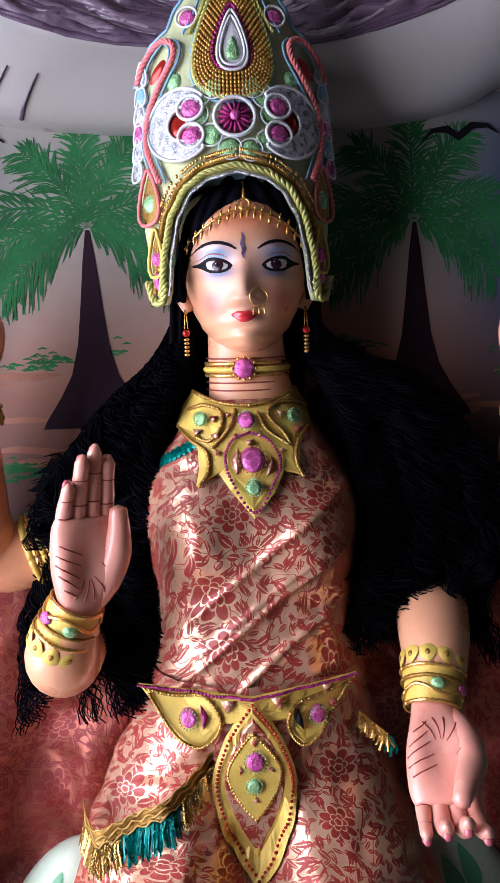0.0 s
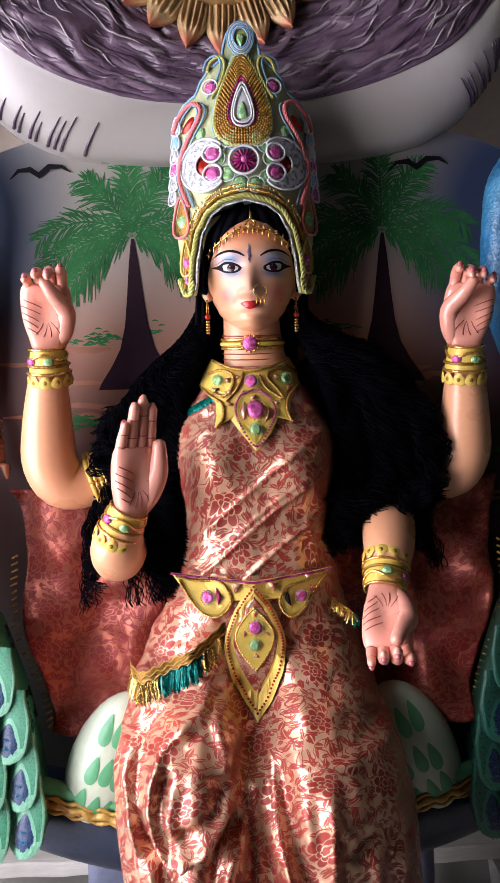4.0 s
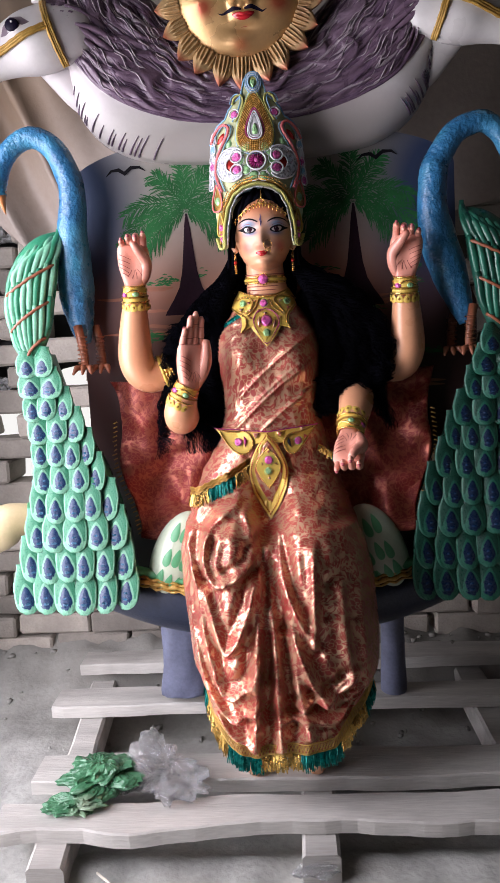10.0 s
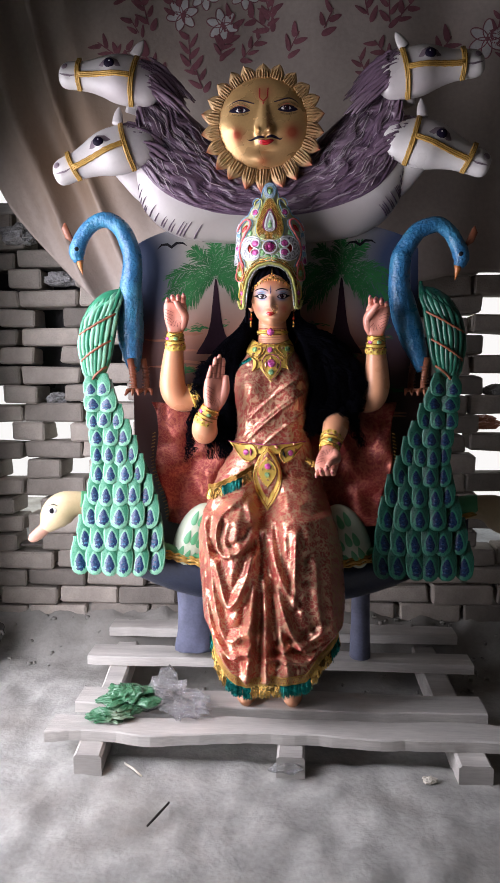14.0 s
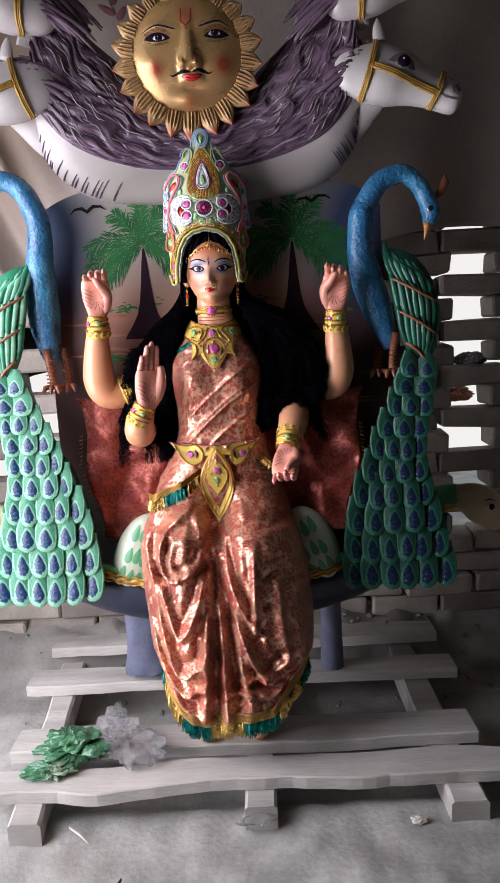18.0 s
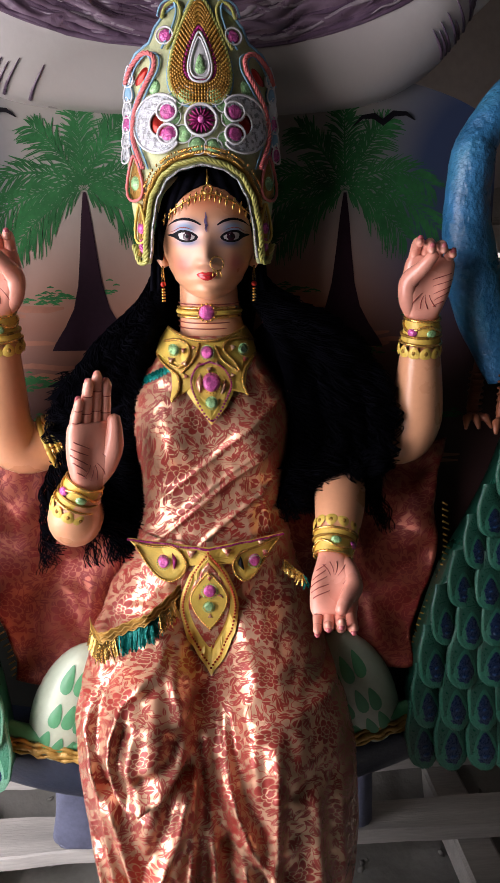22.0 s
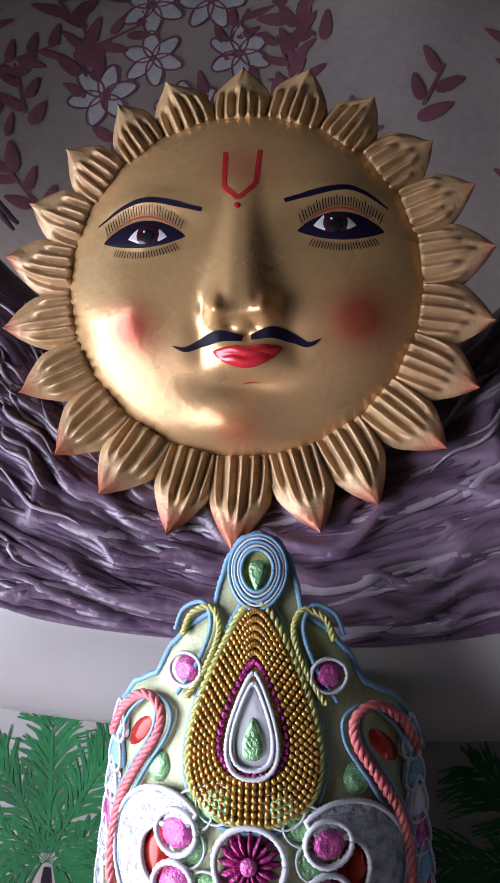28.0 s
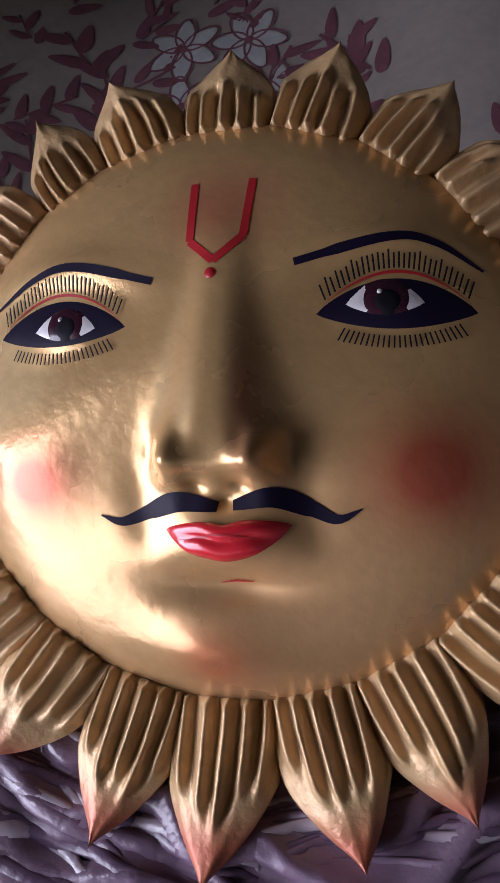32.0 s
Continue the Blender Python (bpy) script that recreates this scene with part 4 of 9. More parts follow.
def build_sun():
    ob = thing("sun_sculpture", "gold-painted clay sun with a moustached face and pointed rays", "sculpture")
    ob.matrix_world = SUN_M
    bm = bmesh.new()
    n, m = 168, 84
    rings = []
    for i in range(m, 0, -1):
        r = i / m
        rings.append([sun_surf(r * SUN_RX * math.cos(a), SUN_CV + r * SUN_RY * math.sin(a)) for a in [math.tau * k / n for k in range(n)]])
    rings.insert(0, [Vector((1.01 * p.x, SUN_CV + 1.01 * (p.y - SUN_CV), -0.02)) for p in rings[0]])
    vs = quads(bm, rings, True, 0, False)
    c = bm.verts.new(sun_surf(0, SUN_CV))
    for k in range(n):
        bm.faces.new((vs[-1][k], vs[-1][(k + 1) % n], c))
    bm.faces.new(vs[0][::-1])
    smats = [SUN_GOLD, NAVY, WHITE_E, IRIS, BLACK, LIP, plain("sun_mark_red", (0.36, 0.015, 0.02), 0.35)]
    part("face", bm, smats, ob)
    # painted features: 1 navy, 2 white, 3 iris, 4 black, 5 lip red, 6 line red
    for s, ex, ey, tip_i, tip_o in ((-1, -0.0705, 0.0160, (-0.039, 0.0155), (-0.110, 0.0148)), (1, 0.0762, 0.0205, (0.0475, 0.0165), (0.1145, 0.0162))):
        bm = bmesh.new()
        x0, x1 = min(tip_i[0], tip_o[0]), max(tip_i[0], tip_o[0])
        def lid(x, up, grow=0.0):
            q = (x - x0) / (x1 - x0)
            base = tip_i[1] + (tip_o[1] - tip_i[1]) * abs(x - tip_i[0]) / (x1 - x0)
            return base + up * arch(q, 0.8) + (grow if 0.02 < q < 0.98 else 0)
        xs = [x0 + (x1 - x0) * k / 24 for k in range(25)]
        patch(bm, [(x, lid(x, 0.0152)) for x in xs] + [(x, lid(x, -0.0070)) for x in xs[23:0:-1]], sun_surf, 0.0004, 1, 6)
        band(bm, [(x, lid(x, 0.0182)) for x in xs[1:-1]], 0.0013, sun_surf, 0.0006, 6)
        wx0, wx1 = ex - 0.0175, ex + 0.0175
        ws = [wx0 + (wx1 - wx0) * k / 16 for k in range(17)]
        wl = lambda x, a: ey - 0.0003 + a * arch((x - wx0) / (wx1 - wx0), 0.85)
        patch(bm, [(x, wl(x, 0.0112)) for x in ws] + [(x, wl(x, -0.0054)) for x in ws[15:0:-1]], sun_surf, 0.0009, 2, 5)
        clip = lambda pts: [(u, min(max(v, wl(min(max(u, wx0), wx1), -0.0054)), wl(min(max(u, wx0), wx1), 0.0112))) for u, v in pts]
        patch(bm, clip(oval(ex + 0.0005, ey + 0.0018, 0.0112, 0.0112, 26)), sun_surf, 0.0013, 3, 4)
        patch(bm, oval(ex + 0.001, ey + 0.0008, 0.0068, 0.0068, 20), sun_surf, 0.0017, 4, 3)
        patch(bm, oval(ex - 0.0022, ey + 0.0050, 0.0017, 0.0017, 10), sun_surf, 0.0021, 2, 2)
        part("eye", bm, smats, ob, "painted almond eye with navy outline")
        bm = bmesh.new()
        bi, bm_, bo = ((-0.026, 0.0352), (-0.067, 0.0458), (-0.116, 0.0292)) if s < 0 else ((0.0380, 0.0398), (0.0785, 0.0496), (0.1172, 0.0346))
        line = [tuple(p) for p in spline([bi, bm_, ((bm_[0] + bo[0]) / 2, (bm_[1] + bo[1]) / 2 + 0.0045), bo], 22)]
        band(bm, line, 0.0046, sun_surf, 0.0004, 1, lambda q: 0.75 if q < 0.12 else 1 - 0.75 * q ** 2)
        part("eyebrow", bm, smats, ob, "navy painted eyebrow")
        bm = bmesh.new()
        rng = random.Random(7 + s)
        for k in range(30):
            q = 0.06 + 0.88 * k / 29
            x = x0 + (x1 - x0) * q
            lean = (q - 0.5) * 0.006
            l = 0.0085 + rng.uniform(-0.001, 0.001)
            band(bm, [(x, lid(x, 0.0185) + 0.0012), (x + lean, lid(x, 0.0185) + l)], 0.0008, sun_surf, 0.0011, 4, False)
            if 3 < k < 28:
                band(bm, [(x, lid(x, -0.009) - 0.0010), (x + lean * 1.5, lid(x, -0.009) - 0.0062)], 0.0007, sun_surf, 0.0011, 4, False)
        tagged(part("eyelash_paint", bm, smats, ob), kind="stuff")
        bm = bmesh.new()
        # moustache half
        if s < 0:
            mpts = [(0.006, -0.0646), (-0.012, -0.0628), (-0.026, -0.0672), (-0.040, -0.0722), (-0.0505, -0.0695)]
        else:
            mpts = [(0.0125, -0.0640), (0.030, -0.0605), (0.045, -0.0655), (0.056, -0.0700), (0.0662, -0.0655)]
        band(bm, [tuple(p) for p in spline(mpts, 26)], 0.0078, sun_surf, 0.0006, 1, lambda q: (0.55 + 0.6 * math.sin(math.pi * min(1, q * 1.6))) if q < 0.5 else max(0.1, 1.1 * (1 - q) ** 0.7 * 1.25))
        part("moustache_half", bm, smats, ob, "navy painted moustache")
    bm = bmesh.new()
    lx = [-0.0178 + 0.0552 * k / 28 for k in range(29)]
    up = lambda x: -0.0735 + 0.0040 * arch((x + 0.0178) / 0.0552, 0.6) - 0.0020 * gauss((x - 0.010) ** 2, 0.006) + 0.045 * (x - 0.01)
    lo = lambda x: -0.0735 - 0.0140 * arch((x + 0.0178) / 0.0552, 0.75) + 0.045 * (x - 0.01)
    patch(bm, [(x, up(x)) for x in lx] + [(x, lo(x)) for x in lx[27:0:-1]], lip_surf, 0.0009, 5, 10)
    band(bm, [(x, -0.0765 - 0.0012 * math.sin((x + 0.0178) * 180) + 0.04 * (x - 0.01)) for x in lx[3:-3]], 0.0008, lip_surf, 0.0014, 6)
    band(bm, [(0.003, -0.0998), (0.010, -0.0985), (0.018, -0.0988)], 0.0011, sun_surf, 0.0008, 6)
    part("mouth", bm, smats, ob, "glossy red lips")
    bm = bmesh.new()
    for a, b in (((-0.0085, 0.0812), (-0.0088, 0.0522)), ((-0.0088, 0.0522), (0.0032, 0.0416)), ((0.0032, 0.0416), (0.0158, 0.0532)), ((0.0158, 0.0532), (0.0184, 0.0815))):
        band(bm, [(a[0] + (b[0] - a[0]) * k / 8, a[1] + (b[1] - a[1]) * k / 8) for k in range(9)], 0.0036, sun_surf, 0.0004, 6, False)
    patch(bm, oval(0.0025, 0.0360, 0.0027, 0.0026, 12), sun_surf, 0.0009, 6, 2)
    part("forehead_mark", bm, smats, ob, "dark red forehead mark")
    # rays
    rng = random.Random(2)
    count = 22
    for k in range(count):
        a = -math.pi / 2 + math.tau * k / count
        bmr = bmesh.new()
        ca, sa = math.cos(a), math.sin(a)
        r0 = 0.95
        b0 = Vector((SUN_RX * r0 * ca, SUN_CV + SUN_RY * r0 * sa))
        low = 0.5 - 0.5 * sa
        b1 = Vector(((0.192 + 0.016 * low) * ca + 0.004 * ca, SUN_CV + (0.178 + 0.03 * low ** 2) * sa))
        d = b1 - b0
        ln = d.length * rng.uniform(0.95, 1.06)
        d.normalize()
        nrm = Vector((-d.y, d.x))
        hw = (0.0215 + 0.0022 * low) * rng.uniform(0.94, 1.06)
        bend = rng.uniform(-0.007, 0.007)
        ridges = [-0.78 + 0.40 * r + rng.uniform(-0.05, 0.05) for r in range(5)]
        reach = [rng.uniform(0.50, 0.72) - 0.18 * abs(r) for r in ridges]
        nl, nw = 26, 46
        rows = []
        for i in range(nl):
            q = i / (nl - 1)
            width = hw * (0.97 + 0.10 * math.sin(math.pi * min(1, q * 1.4))) * (1 if q < 0.50 else max(0.0, 1 - ((q - 0.50) / 0.50) ** 1.75) + 0.004)
            row = []
            for j in range(nw):
                p = -1 + 2 * j / (nw - 1)
                h = 0.003 + 0.009 * (1 - p * p) * (1 - 0.30 * q) + 0.0012 * noise.noise(Vector((p * 2.5, q * 4, k * 3.1)))
                for r_, e_ in zip(ridges, reach):
                    h += 0.0052 * math.exp(-((p - r_ * (1 - 0.25 * q)) / 0.085) ** 2) * smoothstep(e_ + 0.12, e_ - 0.06, q)
                    h -= 0.0028 * math.exp(-((p - 0.2 - r_ * (1 - 0.25 * q)) / 0.085) ** 2) * smoothstep(e_ + 0.10, e_ - 0.10, q)
                if abs(p) > 0.985 or i == 0:
                    h = -0.012
                pos = b0 + d * (ln * q) + nrm * (width * p + bend * q * q)
                row.append(bmr.verts.new((pos.x, pos.y, h - 0.004 * q + 0.030 * low ** 2 * q)))
            rows.append(row)
        for i in range(nl - 1):
            for j in range(nw - 1):
                f = bmr.faces.new((rows[i][j], rows[i + 1][j], rows[i + 1][j + 1], rows[i][j + 1]))
        bmesh.ops.recalc_face_normals(bmr, faces=bmr.faces[:])
        part("ray", bmr, SUN_RAY, ob)
    return ob


build_sun()


# ---- horses ----
HX = 0.031


def build_horse_body(side):
    X = lambda x: HX + side * (HX - x)
    name = "horse_pair_sculpture"
    ob = thing(name, "white clay horse pair with purple mane and gold halters", "sculpture", "horses beside the sun")
    outer = spline([(-0.432, 1.90), (-0.424, 1.83), (-0.405, 1.775), (-0.355, 1.72), (-0.264, 1.674), (-0.12, 1.656), (HX, 1.653)], 60)
    seam = spline([(-0.415, 1.955), (-0.392, 1.89), (-0.345, 1.83), (-0.28, 1.787), (-0.19, 1.756), (-0.08, 1.738), (HX, 1.731)], 60)
    top = spline([(-0.392, 2.245), (-0.335, 2.185), (-0.262, 2.108), (-0.185, 2.04), (-0.11, 1.975), (-0.04, 1.93), (HX, 1.91)], 60)
    def place(i, q):
        o, s, t = outer[i], seam[i], top[i]
        p = o + (s - o) * q / 0.3 if q < 0.3 else s + (t - s) * (q - 0.3) / 0.7
        bul = math.sin(math.pi * min(1, max(0, q)) ** 0.75) ** 0.6 if 0 < q < 1 else 0
        return p, 0.872 - (0.088 - 0.030 * smoothstep(22, 50, i)) * bul
    def carve(i, q):
        """Relief of the mane: wavy ridges running along the neck."""
        own = side * smoothstep(59, 44, i)
        n1 = noise.noise(Vector((i * 0.07, q * 3, own)))
        n2 = noise.noise(Vector((i * 0.16, q * 7, own + 4)))
        ph = q * 10 + 0.35 * math.sin(i * 0.38 + 4 * n1) + 1.5 * n1 + 0.35 * n2
        r = (0.5 - 0.5 * math.cos(math.tau * ph)) ** 0.8
        fine = 0.5 + 0.5 * math.cos(math.tau * (ph * 3 + 0.4 * n2))
        return (0.0105 * r + 0.0028 * fine + 0.003 * n2) * smoothstep(0.29, 0.36, q) * smoothstep(1.0, 0.95, q)

    def at(i, q):
        i = min(59.0, i)
        ia = min(58, int(i))
        (pa, ya), (pb, yb) = place(ia, q), place(ia + 1, q)
        f = i - ia
        return pa[0] + (pb[0] - pa[0]) * f, ya + (yb - ya) * f, pa[1] + (pb[1] - pa[1]) * f
    bm = bmesh.new()
    rings = []
    NI, NJ = 210, 96
    for a in range(NI):
        i = 59 * a / (NI - 1)
        ring = []
        for j in range(NJ + 1):
            q = j / NJ
            x, y, z = at(i, q)
            ring.append(Vector((X(x), y - carve(i, q), z)))
        ring += [Vector((ring[-1].x, 0.9, ring[-1].z)), Vector((ring[0].x, 0.9, ring[0].z))]
        rings.append(ring)
    quads(bm, rings, True, 0, False)
    n = 0
    for f in bm.faces:
        j = n % (NJ + 3)
        f.material_index = 1 if 0.3 * NJ <= j < NJ else 0
        n += 1
    bmesh.ops.recalc_face_normals(bm, faces=bm.faces[:])
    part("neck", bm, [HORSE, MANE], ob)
    # carved mane locks, in three tones; the palest stands in for highlights
    rng = random.Random(21 + side)
    tones = [bmesh.new() for _ in range(3)]
    for k in range(150):
        q0 = rng.uniform(0.32, 0.97)
        i0 = rng.uniform(0, 46)
        ln = rng.uniform(12, 24)
        ph, amp = rng.uniform(0, 6), rng.uniform(0.006, 0.014)
        drift = rng.uniform(-0.10, -0.01)
        r = rng.uniform(0.0025, 0.006)
        pts = []
        for s in range(18):
            i = i0 + ln * s / 17
            q = max(0.31, min(0.985, q0 + drift * s / 17 + amp * math.sin(ph + s * 0.55)))
            x, y, z = at(i, q)
            pts.append((X(x), y - carve(min(59, i), q) * 0.8, z, r * arch((s + 0.35) / 17.8, 0.8)))
        tube(tones[0 if rng.random() < 0.45 else (1 if rng.random() < 0.75 else 2)], pts, 8, 0, 0.6)
    # thin pale strands: light on the mane's edges, given as colour
    for k in range(48):
        q0, i0, ln, ph = rng.uniform(0.33, 0.96), rng.uniform(2, 36), rng.uniform(5, 11), rng.uniform(0, 6)
        pts = []
        for s in range(14):
            i, q = i0 + ln * s / 13, q0 - 0.05 * s / 13 + 0.012 * math.sin(ph + s * 0.6)
            q = max(0.32, min(0.975, q))
            x, y, z = at(i, q)
            pts.append((X(x), y - carve(min(59, i), q) - 0.0030, z, 0.0020 * arch((s + 0.35) / 13.8, 0.8)))
        tube(tones[2], pts, 6, 0, 0.6)
    for bmk, mt, nm in zip(tones, (MANE_DARK, MANE, MANE_LIGHT), ("mane_dark", "mane", "mane_highlight")):
        tagged(part(nm, bmk, mt, ob, "carved purple-brown mane locks"), kind="stuff")
    # painted creases along the throat
    bm = bmesh.new()
    for k in range(26):
        i = 4 + int(k * (1.5 if side < 0 else 0.9) + rng.uniform(-0.9, 0.9))
        l = rng.uniform(0.05, 0.15)
        line = []
        for s in range(5):
            p, y = place(min(59, i), 0.012 + l * s / 4)
            line.append((X(p[0]), y - 0.002, p[1]))
        tube(bm, [(*c, 0.0026 * (1.25 - s / 4.2)) for s, c in enumerate(line)], 5)
    part("crease_paint", bm, MANE_DARK, ob)

    def head(px_, pz, mx_, mz, ear):
        base, tip = Vector((X(px_), 0.785, pz)), Vector((X(mx_), 0.770, mz))
        ax = tip - base
        ln = ax.length
        d = ax.normalized()
        upv = Vector((-d.z, 0, d.x)) if d.x > 0 else Vector((d.z, 0, -d.x))
        side_v = Vector((0, -1, 0))
        prof = [(-0.36, -0.006, 0.016, 0.006), (-0.33, -0.006, 0.040, 0.018), (-0.26, -0.008, 0.060, 0.030), (-0.16, -0.008, 0.071, 0.040), (0.0, 0.0, 0.084, 0.048), (0.14, 0.003, 0.088, 0.053), (0.3, 0.006, 0.084, 0.055), (0.45, 0.008, 0.072, 0.048), (0.6, 0.006, 0.059, 0.041),
                (0.74, 0.003, 0.051, 0.037), (0.86, 0.002, 0.049, 0.037), (0.95, 0.0, 0.047, 0.036), (1.02, -0.002, 0.040, 0.030), (1.06, -0.003, 0.026, 0.018)]
        prof = [(a, c, r * 0.90, th) for a, c, r, th in prof]
        prof = spline(prof, 52)
        rings = []
        for a, c, r, th in prof:
            ring = []
            for k in range(36):
                f = math.tau * k / 36
                cu, su = math.cos(f), math.sin(f)
                rr = r * (abs(su) ** 0.9) * (1 if su > 0 else -1)
                tt = th * (1 - 0.25 * max(0, su)) * cu
                p = base + d * (ln * a) + upv * (c + rr) + side_v * tt
                # eye socket, cheek disc, nostril
                if cu > 0:
                    loc = (a, (c + rr))
                    p += side_v * (0.010 * gauss(((a - 0.33) * ln) ** 2 + (loc[1] - 0.030) ** 2, 0.020) + 0.010 * gauss(((a - 0.16) * ln) ** 2 + (loc[1] + 0.03) ** 2, 0.045))
                    p -= side_v * (0.006 * gauss(((a - 0.97) * ln) ** 2 + (loc[1] - 0.018) ** 2, 0.008) + 0.004 * gauss(((a - 0.9) * ln) ** 2 * 0.15 + (loc[1] + 0.014) ** 2, 0.004))
                ring.append(p)
            rings.append(ring)
        bmh = bmesh.new()
        quads(bmh, rings, True, 0)
        bmesh.ops.recalc_face_normals(bmh, faces=bmh.faces[:])
        hd = part("head", bmh, HORSE, ob)
        hsurf = lambda a, v, lift=0.0: base + d * (ln * a) + upv * v + side_v * (_thick(prof, a, v) + lift)

        def add(nm, fn, mt, label=""):
            b = bmesh.new()
            fn(b)
            part(nm, b, mt, hd, label)
        add("muzzle_paint", lambda b: [patch(b, oval(0.975, 0.018, 0.045, 0.011, 14), hsurf, 0.002, 0, 3), band(b, [(0.80, -0.010), (0.88, -0.014), (0.96, -0.012), (1.03, -0.008)], 0.006, hsurf, 0.002)], HORSE_GREY, "dark nostril and mouth line")
        add("eye", lambda b: [patch(b, [(0.17, 0.024), (0.23, 0.046), (0.33, 0.056), (0.43, 0.044), (0.48, 0.022), (0.38, 0.013), (0.27, 0.012)], hsurf, 0.0022, 0, 4)], HORSE_GREY, "dark glossy painted eye")
        add("eyeball", lambda b: ellipsoid(b, hsurf(0.33, 0.030, 0.002), (0.0175, 0.007, 0.0155), None, 8), NAVY)
        add("eye_glint", lambda b: ellipsoid(b, hsurf(0.32, 0.034, 0.0078), (0.003, 0.002, 0.003), None, 5), WHITE_E)
        e0 = base + d * (ln * 0.04) + upv * 0.078
        add("ear", lambda b: tube(b, [(*(e0 + upv * (0.052 * q) - d * (0.026 * q) + Vector((0, -0.01, 0))), 0.017 * (1 - q) ** 0.7 + 0.001 + 0.004 * math.sin(math.pi * q)) for q in [k / 7 for k in range(8)]], 10, 0, 0.5), HORSE)

        # mane falling back from the poll
        b = bmesh.new()
        flow = Vector((-side * 0.72, 0.15, -0.68))
        for k in range(60):
            v0 = rng.uniform(-0.02, 0.076)
            a0 = rng.uniform(-0.22, -0.03)
            l2, ph = rng.uniform(0.07, 0.16), rng.uniform(0, 6)
            th = max(0.0, _thick(prof, max(a0, -0.15), min(v0, 0.066)))
            p0 = base + d * (ln * a0) + upv * v0 + side_v * (th * 0.9)
            pts = []
            for q in range(11):
                t = q / 10
                p = p0 - d * (l2 * 0.5 * t * (1 - 0.5 * t)) + flow * (l2 * (0.15 * t + 0.75 * t * t)) - side_v * (0.03 * t) + upv * (0.005 * math.sin(ph + 5 * t))
                pts.append((*p, rng.uniform(0.005, 0.009) * arch(0.08 + 0.88 * t, 0.7)))
            tube(b, [(*p[:3], p[3]) for p in pts], 7, 0, 0.6)
        tagged(part("poll_mane", b, MANE, hd, "purple mane behind the ears"), kind="stuff")

        def strap(b, a0, v0, a1, v1, w):
            pts = [(a0 + (a1 - a0) * k / 14, v0 + (v1 - v0) * k / 14) for k in range(15)]
            for off in (-0.4, 0.0, 0.4):
                cord(b, [(a + off * w / ln * (1 if abs(a1 - a0) < 0.15 else 0.2), v + (off * w if abs(a1 - a0) >= 0.15 else 0)) for a, v in pts], w * 0.27, hsurf, 0.004, 0, 6, 1)
        add("noseband", lambda b: strap(b, 0.76, -0.050, 0.80, 0.053, 0.012), HALTER, "gold braided noseband")
        add("cheek_strap", lambda b: strap(b, 0.02, 0.000, 0.78, -0.012 if ear else -0.008, 0.013), HALTER, "gold braided cheek strap")
        add("throat_strap", lambda b: strap(b, 0.03, -0.085, 0.0, 0.080, 0.012), HALTER, "gold braided throat strap")

    for nm, pts in (("lower_throat", [(-0.455, 0.815, 1.925, 0.060), (-0.425, 0.83, 1.895, 0.062), (-0.39, 0.845, 1.845, 0.055), (-0.35, 0.865, 1.80, 0.040)]),
                    ("upper_throat", [(-0.435, 0.81, 2.135, 0.058), (-0.40, 0.825, 2.125, 0.056), (-0.365, 0.848, 2.10, 0.045), (-0.335, 0.87, 2.075, 0.03)])):
        bm = bmesh.new()
        tube(bm, [(X(p[0]), *p[1:]) for p in spline(pts, 16)], 24, 0, 0.52)
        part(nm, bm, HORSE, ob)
    head(-0.433, 1.957, -0.668, 1.872, 1)
    head(-0.405, 2.163, -0.640, 2.186, 0)
    return ob


def _thick(prof, a, v):
    """Half-thickness of a horse's head at the share a of its length and height v."""
    best = min(prof, key=lambda p: abs(p[0] - a))
    _, c, r, th = best
    q = max(-0.98, min(0.98, (v - c) / r))
    su = (abs(q) ** (1 / 0.9)) * (1 if q > 0 else -1)
    t = th * (1 - 0.25 * max(0, su)) * math.sqrt(max(0.0, 1 - su * su))
    return t + 0.010 * gauss(((a - 0.33) * 0.235) ** 2 + (v - 0.044) ** 2, 0.020) + 0.010 * gauss(((a - 0.16) * 0.235) ** 2 + (v + 0.03) ** 2, 0.045)


build_horse_body(1)
build_horse_body(-1)


